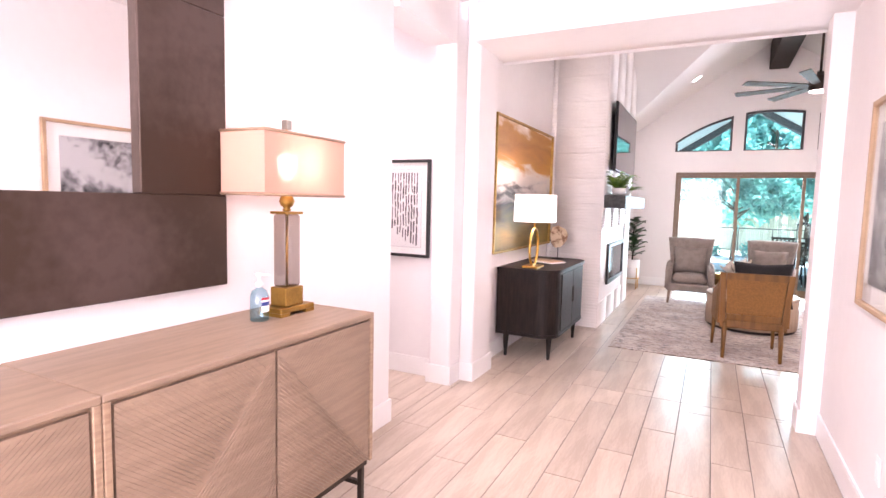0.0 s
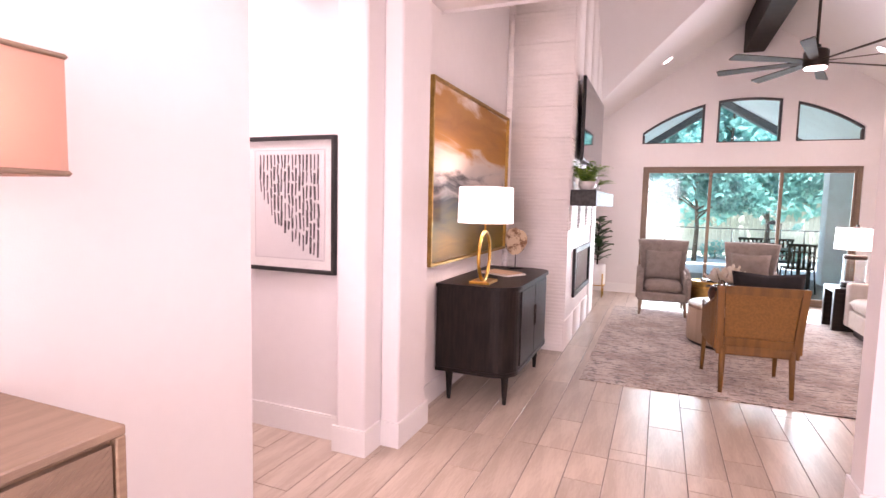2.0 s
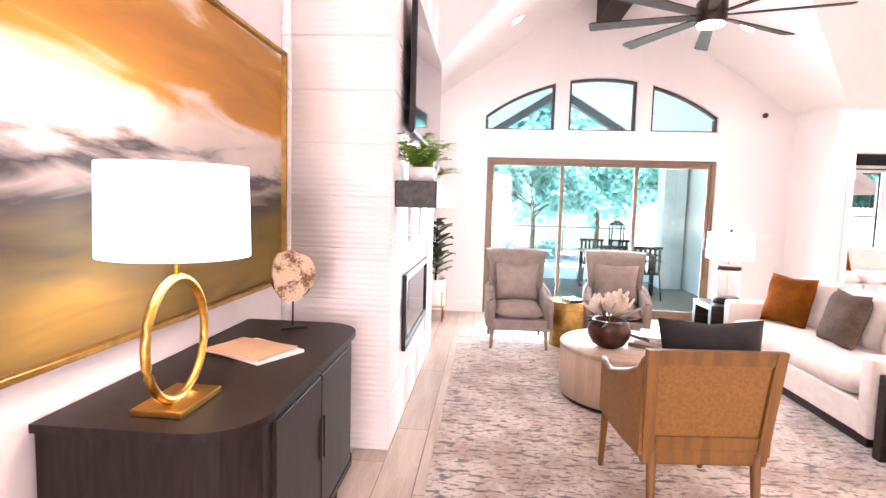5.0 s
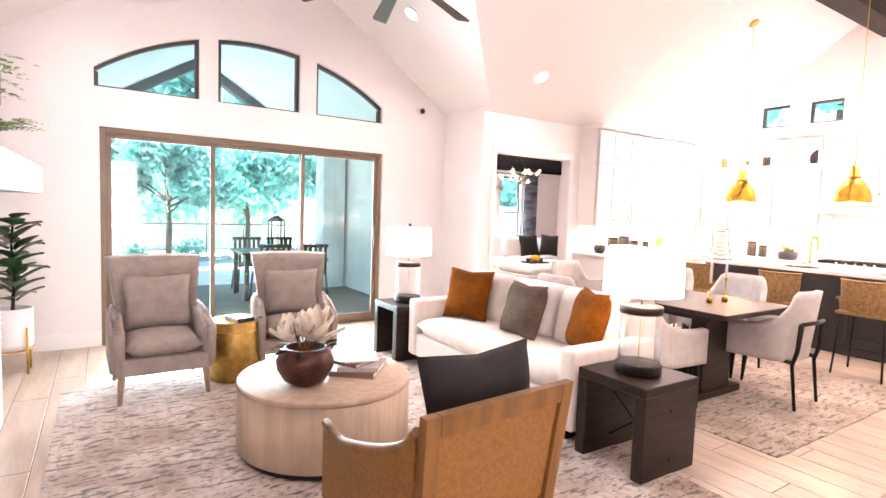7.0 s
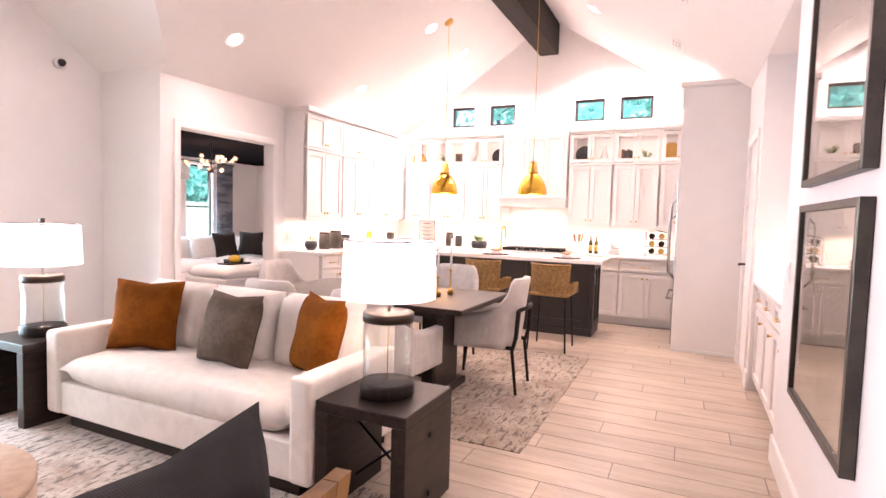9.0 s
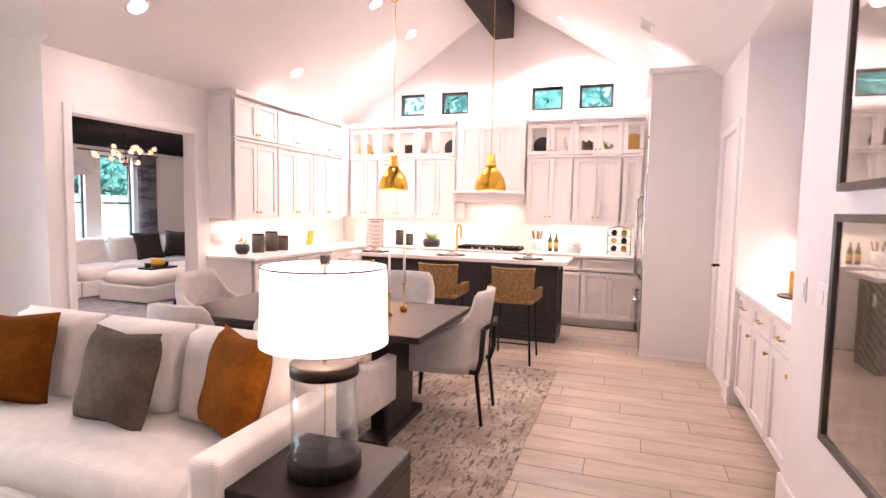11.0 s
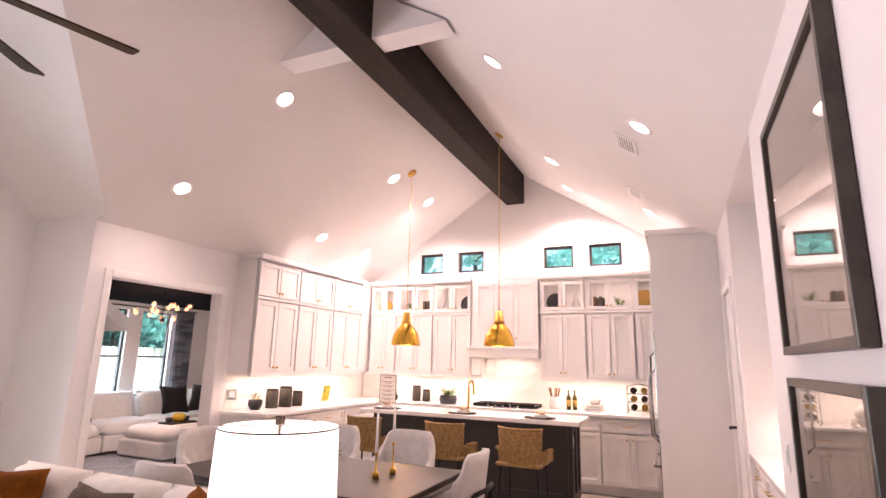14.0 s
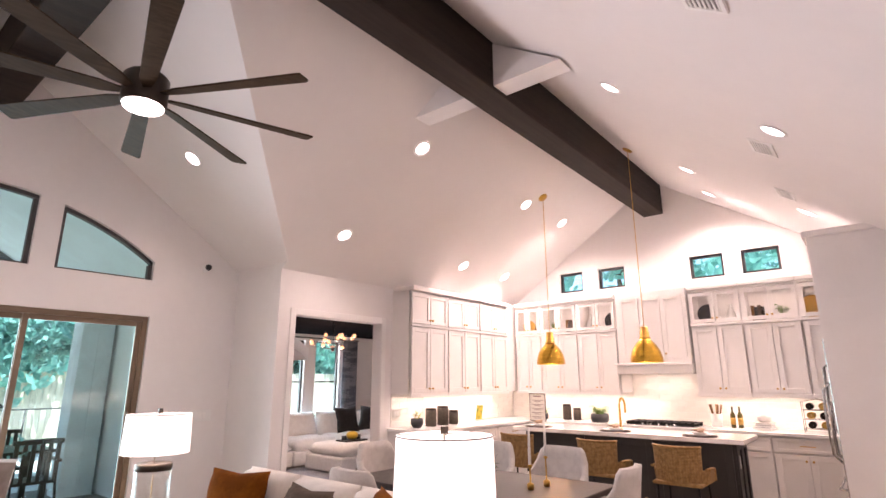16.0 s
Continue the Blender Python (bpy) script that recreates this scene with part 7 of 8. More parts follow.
def wall_plate(label, m, n=3, kind="switch"):
    t = thing("wall_" + kind, label, kind, at=m)
    w = 0.035 + 0.046 * (n - 1)
    part("plate", B(-w, w, 0.001, 0.007, -0.06, 0.06, 0.003, 1), PLASTIC, t)
    for k in range(n):
        c = (k - (n - 1) / 2) * 0.046
        part("rocker" if kind == "switch" else "socket", B(c - 0.016, c + 0.016, 0.007, 0.011, -0.033, 0.033, 0.002, 1), TRIM, t)


wall_plate("white triple light switch on the picture wall", pose(2.70, YM, 1.12), 3)
wall_plate("white triple light switch beside the bar niche", pose(4.12, YM, 1.12), 3)
wall_plate("white light switch beside the bar niche", pose(4.42, YM, 1.12), 1)
wall_plate("white wall socket in the hall", pose(-1.62, 4.42, 0.36, 0, 0, 180), 1, "socket")
wall_plate("white wall socket in the entry", pose(1.86, 3.4, 0.36, 0, 0, 90), 1, "socket")
wall_plate("white triple light switch beside the sliding door", pose(4.12, YN, 1.13, 0, 0, 180), 3)
wall_plate("white double socket on the backsplash", pose(6.2, YD, 1.08, 0, 0, 180), 2, "socket")
t = thing("motion_sensor", "small dark dome camera high on the garden wall", "camera", at=pose(4.02, YN, 2.70))
part("base", tube(bmesh.new(), [(0, 0, 0), (0, -0.03, 0)], 0.045, 20), PLASTIC, t)
part("dome", lathe(bmesh.new(), [(0.035, -0.03), (0.03, -0.05), (0.012, -0.065), (0, -0.066)], seg=20, m=pose(0, -0.06, 0, -90, 0, 0) @ Matrix.Translation((0, 0, 0.03))), BLACKCLAY, t)

# ---- ceiling fittings ----
DL = ((4.87, 8.75), (4.81, 9.81), (6.92, 9.80), (7.96, 9.80), (6.95, 8.80), (7.98, 8.81), (5.02, 6.88), (5.15, 5.86), (7.25, 6.90), (8.30, 6.92), (7.50, 5.89), (3.5, 6.24))
LIV = ((0.80, 10.15), (3.29, 10.18))


def downlight(x, y, living=False, watts=17, spread=140):
    z = L(x) if living else K(y)
    tilt = Matrix.Rotation(math.atan(PITCH) * (1 if x < RX else -1) * -1, 4, "Y") if living else Matrix.Rotation(math.atan(PITCH) * (-1 if y > RY else 1), 4, "X")
    t = thing("recessed_downlight", "round white recessed downlight, lit", "ceiling light", "recessed downlights", Matrix.Translation((x, y, z)) @ tilt)
    part("trim_ring", lathe(bmesh.new(), [(0.07, -0.001), (0.092, -0.002), (0.095, -0.006), (0.072, -0.008)], seg=36, hollow=True), TRIM, t)
    part("lens", lathe(bmesh.new(), [(0, -0.005), (0.0705, -0.005), (0.0705, -0.002), (0, -0.002)], seg=32), DISC, t)
    lamp = bpy.data.lights.new("downlight_beam", "SPOT")
    lamp.energy, lamp.color, lamp.spot_size, lamp.spot_blend, lamp.shadow_soft_size = (watts, (1.0, 0.88, 0.76), radians(spread), 0.9 if spread < 150 else 0.6, 0.07)
    ob = new("downlight_beam", lamp)
    ob.matrix_world = Matrix.Translation((x, y, z - (0.03 if spread < 150 else 0.1)))


for x, y in DL:
    downlight(x, y, False, 3 if (x, y) == (7.50, 5.89) else 14 if (x, y) == (7.96, 9.80) else 40 if x > 7.5 else (13 if y > 9.5 else 22) if x > 6.5 else 9 if y < 6.8 else 12, 158 if x > 7.5 else 140)
for x, y in LIV:
    downlight(x, y, True, 13)


# unseen downlights, added to brighten the side hall and the entry
def added_downlight(x, y, z, watts):
    t = thing("recessed_downlight", "added round white downlight in a flat ceiling, lit", "ceiling light", "recessed downlights", pose(x, y, z))
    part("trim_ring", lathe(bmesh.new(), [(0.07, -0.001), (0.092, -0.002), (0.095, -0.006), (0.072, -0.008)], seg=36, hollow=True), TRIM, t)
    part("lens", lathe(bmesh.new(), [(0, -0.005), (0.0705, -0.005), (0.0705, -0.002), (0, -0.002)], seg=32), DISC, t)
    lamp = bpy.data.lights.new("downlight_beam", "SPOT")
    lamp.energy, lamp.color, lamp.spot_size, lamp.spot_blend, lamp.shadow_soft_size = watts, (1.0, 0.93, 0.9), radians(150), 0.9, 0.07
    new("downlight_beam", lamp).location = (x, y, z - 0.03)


added_downlight(-1.7, 3.85, 3.0, 34), added_downlight(0.5, 3.2, 3.0, 26), added_downlight(0.5, 0.9, 3.0, 16)


def vent(x, y, w=0.3, d=0.16):
    t = thing("ceiling_vent", "white louvred air vent in the sloped ceiling", "vent", "ceiling vents", Matrix.Translation((x, y, K(y))) @ Matrix.Rotation(math.atan(PITCH) * (-1 if y > RY else 1), 4, "X"))
    # grey sheet: the duct's shade behind the slats is put into this colour
    GREY = mat("vent_shadow", (0.25, 0.24, 0.235), 0.8)
    part("backing", B(-w / 2, w / 2, -d / 2, d / 2, -0.004, -0.001), GREY, t)
    for a in ((-w / 2 - 0.02, w / 2 + 0.02, -d / 2 - 0.02, -d / 2), (-w / 2 - 0.02, w / 2 + 0.02, d / 2, d / 2 + 0.02), (-w / 2 - 0.02, -w / 2, -d / 2, d / 2), (w / 2, w / 2 + 0.02, -d / 2, d / 2)):
        part("frame", B(*a, -0.012, -0.001), TRIM, t)
    for k in range(7):
        y0 = -d / 2 + d * (k + 0.5) / 7
        part("slat", B(-w / 2, w / 2, y0 - 0.006, y0 + 0.003, -0.01, -0.006), TRIM, t)


vent(3.45, 5.90), vent(5.60, 5.98, 0.26, 0.14), vent(6.95, 6.00, 0.24, 0.12)
# under-cabinet strips
area_lamp("strip_light_east", look((8.72, 8.95, 1.285), (8.72, 8.95, 0)), 0.1, 2.0, 3.4, (1, 0.86, 0.70))
area_lamp("strip_light_east", look((8.72, 6.65, 1.285), (8.72, 6.65, 0)), 0.1, 1.4, 2.4, (1, 0.86, 0.70))
area_lamp("strip_light_north", look((7.2, 10.17, 1.285), (7.2, 10.17, 0)), 2.1, 0.1, 3.2, (1, 0.86, 0.70))
area_lamp("strip_light_hood", look((8.7, 7.85, 1.55), (8.7, 7.85, 0)), 0.2, 0.6, 1.2, (1, 0.86, 0.70))
area_lamp("strip_light_bar", look((5.32, 4.74, 1.265), (5.32, 4.74, 0)), 1.3, 0.1, 3.4, (1, 0.86, 0.70))
area_lamp("cabinet_lights", look((8.7, 9.15, UZ2 - 0.025), (8.7, 9.15, 0)), 0.05, 1.5, 1.1, (1, 0.86, 0.70))
area_lamp("cabinet_lights", look((8.7, 6.6, UZ2 - 0.025), (8.7, 6.6, 0)), 0.05, 1.2, 0.9, (1, 0.86, 0.70))


def bulb_light(name, x, y, z, watts, r=0.05, colour=(1.0, 0.82, 0.62)):
    lamp = bpy.data.lights.new(name, "POINT")
    lamp.energy, lamp.color, lamp.shadow_soft_size = watts, colour, r
    new(name, lamp).location = (x, y, z)


bulb_light("lamp_light", -0.51, 2.34, 1.63, 1.6, 0.05)
bulb_light("lamp_light", -0.345, 5.45, 1.46, 2.5)
bulb_light("lamp_light", 3.16, 7.08, 1.12, 2.5)
bulb_light("lamp_light", 3.05, 9.66, 1.12, 2.5)
bulb_light("pendant_light", 7.12, 8.64, 1.71, 2.5)
bulb_light("pendant_light", 7.17, 7.51, 1.71, 2.5)

# ---- lounge ----
def sectional():
    WHITE = weave("white_upholstery", (0.82, 0.79, 0.775), (0.77, 0.74, 0.72))
    def seat(label, at, w, d, back=True, side=0):
        t = thing("sectional_unit", label, "sofa", "sectional sofa units", at)
        part("base", B(-w / 2, w / 2, -d / 2, d / 2, 0.03, 0.27, 0.03, 3), WHITE, t)
        part("seat_cushion", cushion(bmesh.new(), w * 0.98, d * 0.98, 0.24, 0.22, 12, m=pose(0, 0, 0.345)), WHITE, t)
        if back:
            part("back_cushion", cushion(bmesh.new(), w * 0.97, 0.5, 0.26, 0.35, 10, m=pose(0, d / 2 - 0.17, 0.62, 76, 0, 0)), WHITE, t)
        if side:
            part("back_cushion", cushion(bmesh.new(), d * 0.9, 0.5, 0.26, 0.35, 10, m=pose(side * (w / 2 - 0.17), 0, 0.62, 76, 0, -90 * side)), WHITE, t)
        return t
    for k in range(2):
        seat("white plush sectional seat under the lounge window", pose(6.6 + 1.08 * k, 14.2, 0), 1.06, 1.0)
    seat("white plush corner seat of the sectional", pose(8.85, 14.2, 0), 1.26, 1.0, True, 1)
    seat("white plush sectional seat along the lounge wall", pose(8.98, 13.1, 0, 0, 0, -90), 1.1, 1.0)
    seat("white plush ottoman in front of the sectional", pose(7.75, 12.95, 0), 1.15, 0.95, False)
    loose_pillow("charcoal throw pillow on the sectional", pose(8.55, 13.98, 0.72, 70, 0, -10), CHARCOAL, 0.5, 0.5, 0.17)
    loose_pillow("charcoal throw pillow in the sofa corner", pose(8.98, 13.75, 0.74, 70, 0, -60), CHARCOAL, 0.5, 0.5, 0.17)
    loose_pillow("rust throw pillow on the sectional", pose(6.95, 14.12, 0.66, 70, 0, 5), RUST, 0.42, 0.42, 0.15)
    t = thing("serving_tray", "wooden tray with a yellow gourd and dark cups", "tray", at=pose(7.75, 12.9, 0.462))
    part("tray", B(-0.24, 0.24, -0.15, 0.15, 0, 0.025, 0.006, 1), ESPRESSO, t)
    part("gourd", lathe(bmesh.new(), [(0, 0.025), (0.07, 0.03), (0.105, 0.08), (0.095, 0.13), (0.04, 0.155), (0, 0.15)], seg=24), mat("yellow_gourd", (0.62, 0.36, 0.02), 0.5, vary=0.2), t)
    for s in (-1, 1):
        part("cup", lathe(bmesh.new(), [(0, 0.025), (0.04, 0.025), (0.048, 0.09), (0.042, 0.09), (0.036, 0.035), (0, 0.035)], seg=20), BLACKCLAY, t, at=pose(s * 0.16, 0.02, 0))


def curtain():
    PLAID = mat("blue_plaid_curtain", (0.10, 0.12, 0.16), 0.9, second=(0.24, 0.26, 0.30), scale=1.2, stretch=(1, 1, 5), bump=0.1, mixlo=0.45, mixhi=0.55)
    t = thing("curtain_panel", "long blue-grey plaid curtain beside the lounge window", "curtain", at=pose(9.17, 14.68, 0))
    bm = bmesh.new()
    n = 48
    cols = []
    for k in range(n + 1):
        x, y = -0.2 + 0.4 * k / n, 0.035 * math.sin(k * math.pi / 4)
        cols.append([bm.verts.new((x, y * (0.7 + 0.5 * (1 - z / 2.2)), z)) for z in (0.02, 0.7, 1.5, 2.32)])
    for a, b in zip(cols, cols[1:]):
        for j in range(3):
            bm.faces.new((a[j], b[j], b[j + 1], a[j + 1])).smooth = True
    ob = part("cloth", bm, PLAID, t)
    sol = ob.modifiers.new("thickness", "SOLIDIFY")
    sol.thickness = 0.004
    part("rod", tube(bmesh.new(), [(-2.5, 0, 2.34), (0.25, 0, 2.34)], 0.012, 8), BLACKMETAL, t)


def chandelier():
    t = thing("chandelier", "black branching chandelier with clear glass globes, lit", "chandelier", at=pose(6.95, 12.55, 2.42))
    GLOBE = pane_glass("globe_glass", (1.0, 0.94, 0.9), 0.15)
    WARMBULB = glow("chandelier_bulb_glow", (1.0, 0.46, 0.22), 0.9)
    WARMBULB.node_tree.nodes["Principled BSDF"].inputs["Base Color"].default_value = (0.25, 0.09, 0.04, 1)
    part("stem", tube(bmesh.new(), [(0, 0, 0), (0, 0, -0.42)], 0.008, 8), BLACKMETAL, t)
    part("hub", lathe(bmesh.new(), [(0, -0.48), (0.03, -0.46), (0.03, -0.42), (0, -0.41)], seg=16), BLACKMETAL, t)
    rng = random.Random(17)
    for k in range(14):
        a = k * 2.4
        r, z = 0.2 + 0.3 * ((k * 7) % 14) / 14, -0.40 + 0.24 * ((k * 5) % 14) / 14
        c = Vector((r * math.cos(a), r * math.sin(a), z))
        arm = part("arm", tube(bmesh.new(), [(0, 0, -0.44), (c.x * 0.6, c.y * 0.6, z - 0.06), (c.x, c.y, z - 0.045)], 0.004, 6), BLACKMETAL, t)
        part("globe", lathe(bmesh.new(), [(0.001, -0.05), (0.035, -0.036), (0.05, 0), (0.035, 0.036), (0.001, 0.05)], seg=16, m=Matrix.Translation(c)), GLOBE, t)
        part("bulb", lathe(bmesh.new(), [(0.001, -0.028), (0.022, -0.02), (0.029, 0), (0.02, 0.022), (0.001, 0.028)], seg=12, m=Matrix.Translation(c)), WARMBULB, t)


sectional(), curtain(), chandelier()
rug("area_rug", "faded blue-grey rug on the lounge floor", 5.3, 8.3, 11.6, 13.7, RUG3, 3)
bulb_light("chandelier_light", 6.95, 12.55, 1.80, 24, 0.25)

# ---- patio and garden ----
setting("patio_slab", B(-3.5, 7.5, YN + 0.18, 19.2, -0.11, -0.02), CONCRETE, "pale concrete patio slab", "patio")
ROOFW = mat("patio_ceiling_paint", (0.86, 0.87, 0.88), 0.8, vary=0.05, scale=3)
bm = bmesh.new()
px, pz, ph = 2.0, 3.98, 0.62
for s in (-1, 1):
    prism(bm, [(px, pz), (px + s * 3.6, pz - 3.6 * ph), (px + s * 3.6, pz - 3.6 * ph + 0.15), (px, pz + 0.15)], "y", YN + 0.18, 15.7)
setting("patio_roof", bm, ROOFW, "white vaulted patio ceiling", "roof")
bm = bmesh.new()
for s in (-1, 1):
    prism(bm, [(px, pz - 0.18), (px + s * 3.6, pz - 3.6 * ph - 0.18), (px + s * 3.6, pz - 3.6 * ph - 0.002), (px, pz - 0.002)], "y", 15.5, 15.7)
setting("patio_fascia", bm, mat("grey_fascia", (0.10, 0.11, 0.12), 0.6, vary=0.1), "dark grey gable fascia of the patio roof", "trim")
PALEBRICK = mat("painted_brick", (0.74, 0.76, 0.78), 0.8, vary=0.1, scale=4, bump=0.2, bscale=40)


def brick_column(x, y):
    t = thing("patio_column", "grey painted brick patio column", "column", "patio columns", pose(x, y, -0.02))
    part("core", B(-0.19, 0.19, -0.19, 0.19, 0, 2.5), PALEBRICK, t)
    rowz = 0.0
    bm = bmesh.new()
    k = 0
    while rowz < 2.44:
        for j in range(2):
            o = -0.2 + 0.2 * j + (0.0 if k % 2 else 0.0)
            for s in (-1, 1):
                box(bm, s * 0.19, s * 0.202, o + 0.005, o + 0.195, rowz + 0.005, rowz + 0.07)
                box(bm, o + 0.005, o + 0.195, s * 0.19, s * 0.202, rowz + 0.005, rowz + 0.07)
        rowz += 0.075
        k += 1
    part("brick_courses", bm, PALEBRICK, t)


brick_column(4.0, 14.3), brick_column(-0.6, 15.4)
setting("patio_side_wall", B(4.55, 4.7, 14.96, 16.4, -0.02, 2.6), PALEBRICK, "grey brick wall beside the patio", "wall")


def patio_chair(at):
    t = thing("patio_chair", "dark metal patio chair at the outdoor table", "chair", "patio chairs", at)
    part("seat", B(-0.22, 0.22, -0.22, 0.22, 0.43, 0.46, 0.006, 1), BRONZE, t)
    for k in range(6):
        x = -0.19 + 0.076 * k
        part("back_slat", B(x - 0.02, x + 0.02, -0.235, -0.215, 0.46, 0.86), BRONZE, t)
    part("back_rail", B(-0.23, 0.23, -0.245, -0.21, 0.84, 0.89, 0.004, 1), BRONZE, t)
    for s in (-1, 1):
        part("arm", B(s * 0.24, s * 0.21, -0.22, 0.2, 0.64, 0.67), BRONZE, t)
        for y in (-0.2, 0.2):
            part("leg", tube(bmesh.new(), [(s * 0.21, y, 0.44), (s * 0.24, y * 1.25, 0)], 0.014, 8), BRONZE, t)


t = thing("patio_table", "dark outdoor dining table on the patio", "table", at=pose(2.85, 13.6, -0.02))
part("top", B(-0.6, 0.6, -0.45, 0.45, 0.7, 0.735, 0.005, 1), BRONZE, t)
for sx in (-1, 1):
    for sy in (-1, 1):
        part("leg", B(sx * 0.53 - 0.03, sx * 0.53 + 0.03, sy * 0.38 - 0.03, sy * 0.38 + 0.03, 0, 0.7), BRONZE, t)
for at in (pose(2.6, 12.95, -0.02), pose(3.15, 12.95, -0.02), pose(2.6, 14.25, -0.02, 0, 0, 180), pose(3.15, 14.25, -0.02, 0, 0, 180)):
    patio_chair(at)
t = thing("lantern", "tall black open-frame lantern on the patio table", "lantern", at=pose(2.85, 13.6, 0.715))
for sx in (-1, 1):
    for sy in (-1, 1):
        part("post", B(sx * 0.1 - 0.008, sx * 0.1 + 0.008, sy * 0.1 - 0.008, sy * 0.1 + 0.008, 0.02, 0.46), BLACKMETAL, t)
part("base", B(-0.115, 0.115, -0.115, 0.115, 0, 0.02), BLACKMETAL, t)
part("roof", cone(bmesh.new(), 0, 0, 0.46, 0.54, 0.15, 0.04, 4), BLACKMETAL, t)
part("ring", tube(bmesh.new(), [(0.04 * math.cos(k * 0.5236), 0, 0.575 + 0.04 * math.sin(k * 0.5236)) for k in range(12)], 0.005, 6, closed=True), BLACKMETAL, t)
part("candle", lathe(bmesh.new(), [(0, 0.02), (0.04, 0.02), (0.04, 0.17), (0, 0.17)], seg=16), PAPER, t)

# planting bed, fence and trees
STONE = mat("bed_stone", (0.52, 0.50, 0.47), 0.9, second=(0.38, 0.36, 0.33), scale=5, bump=0.3)
rng = random.Random(5)
bm = bmesh.new()
for k in range(260):
    x, y, r = rng.uniform(-6, 9), 20.2 + rng.uniform(-0.5, 0.5), rng.uniform(0.06, 0.16)
    bmesh.ops.create_icosphere(bm, subdivisions=1, radius=r, matrix=Matrix.Translation((x, y, -0.12 + r * 0.4)) @ Matrix.Diagonal((1.2, 1, 0.7, 1)))
tagged(part("garden_stones", bm, STONE), "pale loose stones along the planting bed", "stones", kind="stuff")
FENCEW = mat("weathered_fence", (0.60, 0.53, 0.45), 0.85, second=(0.48, 0.42, 0.35), scale=2, stretch=(6, 6, 0.5), per_object=0.12)


def fence(x0, x1, y, ax="x"):
    t = thing("garden_fence", "weathered cedar board fence at the garden's end", "fence", at=pose(x0, y, -0.12, 0, 0, 0 if ax == "x" else 90))
    n = int((x1 - x0) / 0.145)
    me = piece_mesh("board", B(-0.069, 0.069, -0.01, 0.01, 0, 1.82, 0.003, 1), FENCEW)
    for k in range(n):
        piece("board", me, pose(0.0725 + 0.145 * k, 0, 0.03), t)
    for z in (0.35, 1.0, 1.6):
        part("rail", B(0, n * 0.145, 0.01, 0.05, z, z + 0.09), FENCEW, t)


fence(-14, 24, 24.0)
RAIL = mat("garden_rail", (0.05, 0.05, 0.05), 0.5, 0.5)
BARK = mat("bark", (0.12, 0.085, 0.06), 0.9, second=(0.07, 0.05, 0.036), scale=8, stretch=(4, 4, 1), bump=0.5)
CROWN = leaf_mat("tree_leaves", (0.12, 0.40, 0.37), (0.28, 0.58, 0.54))
CROWN2 = leaf_mat("tree_leaves_pale", (0.12, 0.39, 0.35), (0.27, 0.57, 0.51))


def leaf_cloud(bm, c, r, n, rng, size):
    """Many small leaf clumps strewn through a lumpy volume."""
    for k in range(n):
        d = Vector((rng.gauss(0, 1), rng.gauss(0, 1), rng.gauss(0, 0.8)))
        d = d.normalized() * r * rng.uniform(0.35, 1.0)
        p = Vector(c) + d
        s = size * rng.uniform(0.6, 1.4)
        u = Vector((rng.uniform(-1, 1), rng.uniform(-1, 1), rng.uniform(-1, 1))).normalized()
        v = u.cross(Vector((rng.uniform(-1, 1), rng.uniform(-1, 1), rng.uniform(-1, 1)))).normalized()
        w = u.cross(v)
        bm.faces.new([bm.verts.new(p + q) for q in (-u * s, v * s * 0.5 + w * s * 0.2, u * s, -v * s * 0.5)])


def tree(x, y, h, spread, material, seed, leaves=2600, size=0.09, bare=0.3):
    rng = random.Random(seed)
    t = thing("garden_tree", "leafy green garden tree with a slim trunk", "tree", "garden trees", pose(x, y, -0.14))
    bm = tube(bmesh.new(), [(0, 0, 0), (0.04, 0.02, h * 0.3), (-0.03, 0.05, h * 0.6), (0.02, 0, h * 0.92)], 0.03 * h ** 0.7, 8, 0.02)
    tips = []
    for k in range(11):
        z = h * rng.uniform(bare, 0.85)
        a = k * 2.4
        l = spread * rng.uniform(0.55, 1.0) * (1.2 - 0.6 * z / h)
        tip = (l * math.cos(a), l * math.sin(a), z + 0.35 * l)
        tube(bm, [(0, 0, z - 0.2), (0.5 * tip[0], 0.5 * tip[1], z + 0.1 * l), tip], 0.03, 5, 0.008)
        tips.append((tip, 0.42 * spread * rng.uniform(0.7, 1.15)))
    part("trunk", bm, BARK, t)
    tips.append(((0, 0, h * 0.95), 0.45 * spread))
    bm = bmesh.new()
    for tip, r in tips:
        leaf_cloud(bm, tip, r, leaves // len(tips), rng, size)
    part("crown", bm, material, t)


tree(1.75, 18.2, 3.4, 1.25, CROWN2, 1, 7200, 0.09, 0.42)
tree(3.6, 19.0, 3.6, 1.2, CROWN2, 2, 6600, 0.09, 0.4)
tree(5.2, 18.0, 3.4, 1.3, CROWN2, 9, 6200, 0.09, 0.4)
k = 0
for row, (y, h, step) in enumerate(((26.5, 7.5, 3.1), (30, 10, 3.6), (35, 13, 4.6))):
    x = -15.0
    while x < 27:
        k += 1
        tree(x + random.Random(k).uniform(-0.8, 0.8), y + random.Random(k + 50).uniform(-1, 1), h * random.Random(k + 9).uniform(0.85, 1.2), 2.9 + 0.5 * row, CROWN, 100 + k, 3400, 0.20 + 0.03 * row, 0.10)
        x += step
for y, x0 in ((5, 15.5), (8, 15), (11, 16)):
    tree(x0, y, 8.5, 2.8, CROWN2, 200 + y, 2400, 0.17, 0.2)
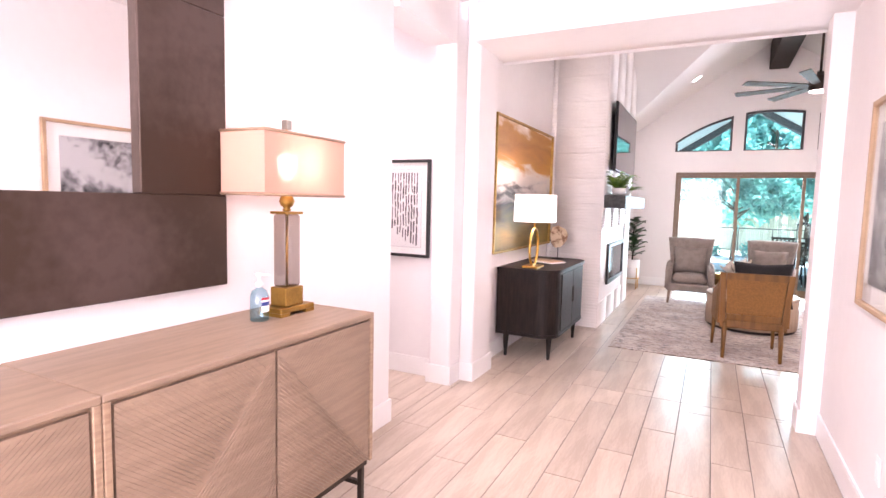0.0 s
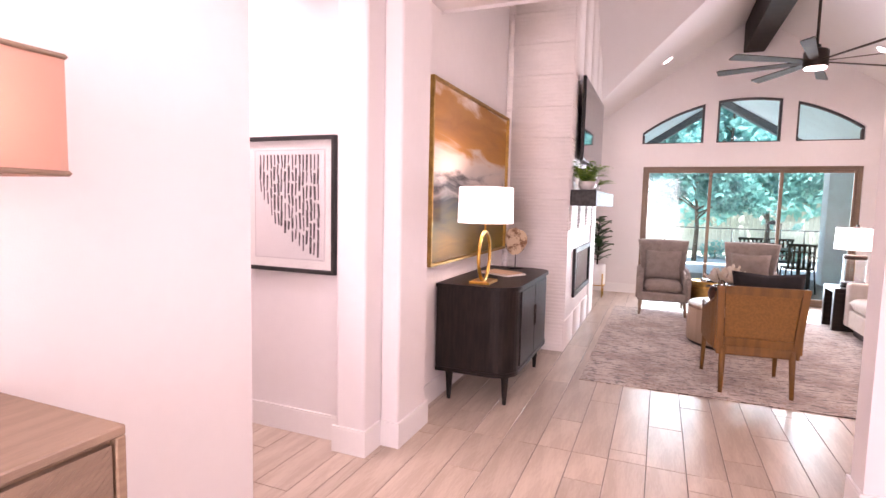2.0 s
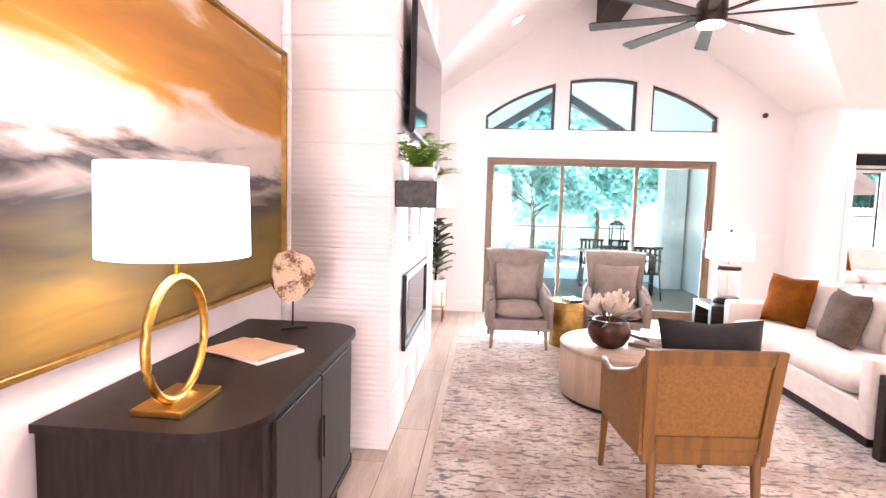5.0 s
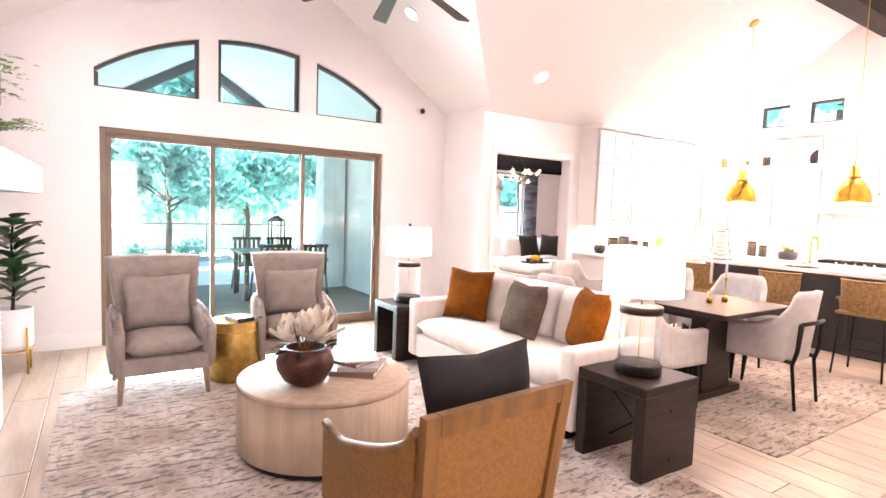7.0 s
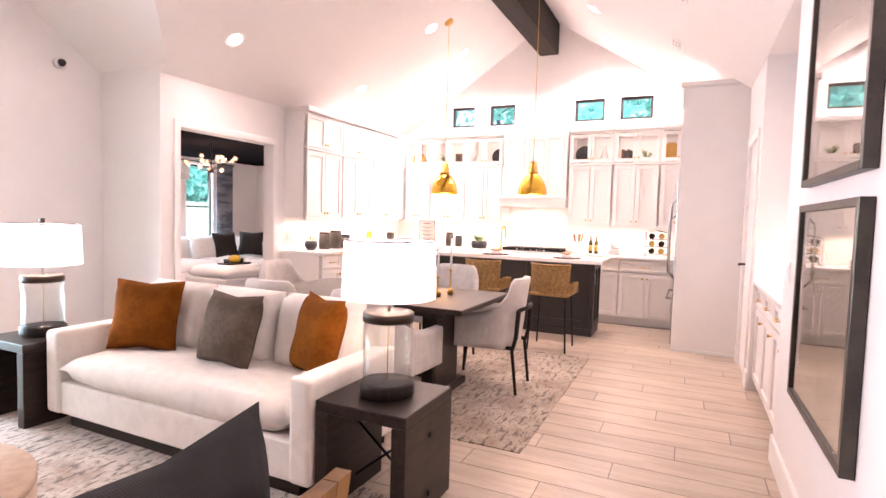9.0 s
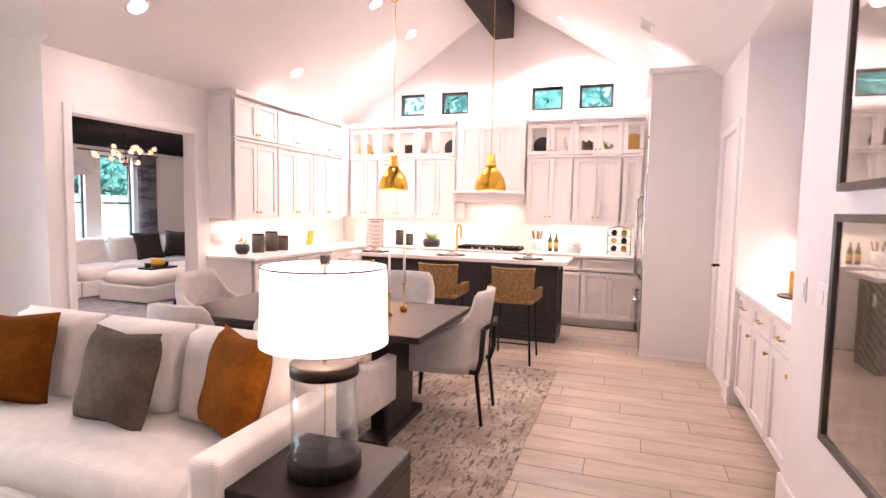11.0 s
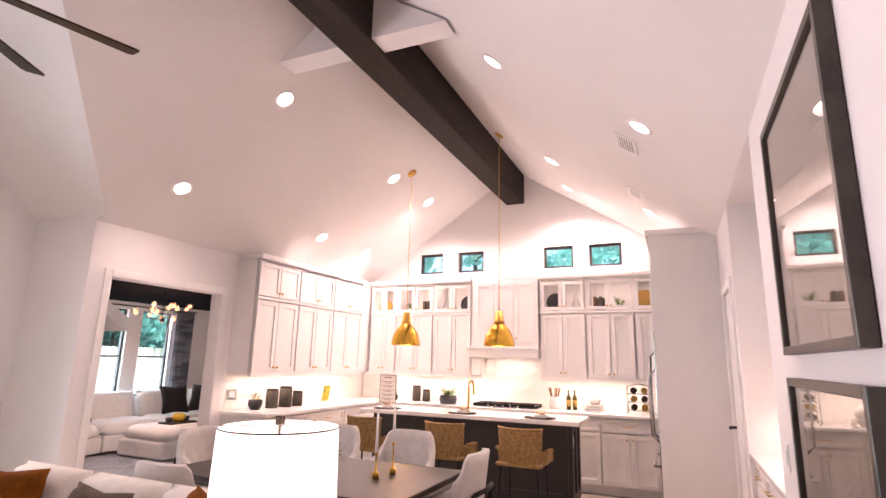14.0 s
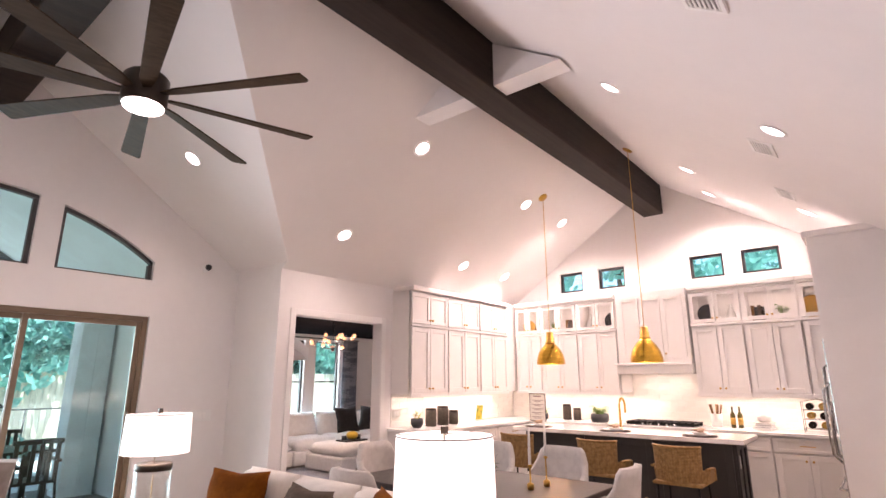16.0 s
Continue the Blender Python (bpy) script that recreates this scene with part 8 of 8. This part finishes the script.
for x, y, r in ((0.2, 19.6, 0.35), (1.2, 19.8, 0.3), (2.4, 19.7, 0.4), (4.4, 19.6, 0.35), (-1.2, 19.6, 0.4)):
    t = thing("garden_shrub", "low rounded green shrub in the planting bed", "shrub", "garden shrubs", pose(x, y, -0.12))
    rr = random.Random(int(x * 10) + 77)
    bm = bmesh.new()
    leaf_cloud(bm, (0, 0, r * 0.8), r, 420, rr, 0.05)
    part("foliage", bm, CROWN2, t)
    part("stems", tube(bmesh.new(), [(0, 0, 0), (0.02, 0.01, r * 0.9)], 0.02, 6, 0.006), BARK, t)
t = thing("garden_rail", "thin black metal rail along the planting bed", "railing", at=pose(-5, 21.2, -0.12))
part("top_rail", tube(bmesh.new(), [(0, 0, 0.95), (14, 0, 0.95)], 0.02, 6), RAIL, t)
for k in range(15):
    part("post", tube(bmesh.new(), [(k, 0, 0), (k, 0, 0.95)], 0.018, 6), RAIL, t)

# ---- pieces: floor planks, chimney tiles, backsplash tiles ----
PLANK = mat("wood_look_tile", (0.53, 0.44, 0.355), 0.30, second=(0.43, 0.345, 0.27), scale=2.2, stretch=(6, 0.8, 1), bump=0.03, bscale=30, per_object=0.10)
PW, PL, GAP = 0.205, 1.22, 0.005
plank_cache = {}


def plank_mesh(w, l):
    key = (round(w, 3), round(l, 3))
    if key not in plank_cache:
        plank_cache[key] = piece_mesh("plank", B(-w / 2, w / 2, -l / 2, l / 2, -0.01, 0.0, 0.0012, 1), PLANK)
    return plank_cache[key]


rng = random.Random(7)
rest = bmesh.new()
ROOMS = ((-0.698, 1.858, YS, 4.88), (-0.656, 8.35, 4.88, 11.2), (-2.998, -0.698, 3.452, 4.418), (4.402, 10.198, 11.2, 14.79), (4.57, 10.198, 10.34, 11.2))
near = 0
col = 0
for (x0, x1, y0, y1) in ROOMS:
    i0, i1 = math.floor(x0 / PW), math.ceil(x1 / PW)
    for i in range(i0, i1):
        a, b = max(x0, i * PW), min(x1, (i + 1) * PW)
        if b - a < 0.02:
            continue
        off = ((i * 0.37) % 1.0) * PL
        j = math.floor((y0 - off) / PL)
        while off + j * PL < y1:
            c, d = max(y0, off + j * PL), min(y1, off + (j + 1) * PL)
            j += 1
            if d - c < 0.03:
                continue
            cx, cy, w, l = (a + b) / 2, (c + d) / 2, b - a - GAP, d - c - GAP
            close = near < 300 and not (x0 < -2 or y0 > 9) and not (cy > 9.9 or (cx > 6.9 and cy > 6.3) or cx > 7.2)
            if close:
                near += 1
                piece("plank", plank_mesh(w, l), pose(cx, cy, 0), floor)
            else:
                box(rest, cx - w / 2, cx + w / 2, cy - l / 2, cy + l / 2, -0.01, 0.0)
ob = part("far_planks", rest, PLANK, floor)
ob["kind"] = "stuff"

# chimney: ribbed tiles on the front (towards the room) and on the side towards the entry
tile_w = 0.598
cache = {}


def wave_piece(w, m):
    key = round(w, 3)
    if key not in cache:
        cache[key] = piece_mesh("wave_tile", wave_tile_mesh(w), WAVETILE)
    piece("wave_tile", cache[key], m, chimney)


for r in range(15):
    z = 0.3 * r
    # side that faces the entry (-y): from the west wall to the front corner
    x = -0.0015
    while x > XW + 0.02:
        w = min(tile_w, x - XW)
        wave_piece(w - 0.002, pose(x, 7.012, z, 0, 0, 180))
        x -= tile_w + 0.002
    # front that faces +x
    y = 7.002
    while y < 9.35:
        w = min(tile_w, 9.358 - y)
        ya, yb = y, y + w
        if not (z + 0.3 > FB[2] and z < FB[3] - 0.02 and yb > FB[0] and ya < FB[1]):
            wave_piece(w - 0.002, pose(-0.012, yb, z, 0, 0, -90))
        y += tile_w + 0.002

# backsplash: long glazed bricks
bw, bh = 0.3, 0.075
bme = {}


def splash(ax, a0, a1, z0, z1, plane, parent):
    r = 0
    z = z0
    while z < z1 - 0.02:
        h = min(bh, z1 - z)
        u = a0 - (bw / 2 if r % 2 else 0)
        while u < a1:
            s, e = max(u, a0), min(u + bw, a1)
            if e - s > 0.02:
                key = (ax, round(e - s, 3), round(h, 3))
                if key not in bme:
                    w2, h2 = (e - s) / 2 - 0.001, h - 0.002
                    bme[key] = piece_mesh("tile", B(-0.007, 0, -w2, w2, 0, h2, 0.001, 1) if ax == "x" else B(-w2, w2, -0.007, 0, 0, h2, 0.001, 1), TILE)
                piece("tile", bme[key], pose(plane, (s + e) / 2, z) if ax == "x" else pose((s + e) / 2, plane, z), parent)
            u += bw
        z += bh
        r += 1


t = tagged(new("trim_backsplash"), "glossy warm white brick tile backsplash", "backsplash", kind="structure")
splash("x", 5.95, 7.38, 0.916, UZ0, XE, t), splash("x", 7.38, 8.34, 0.916, 1.66, XE, t), splash("x", 8.34, 10.33, 0.916, UZ0, XE, t), splash("y", 6.1, 8.94, 0.916, UZ0, YD, t)
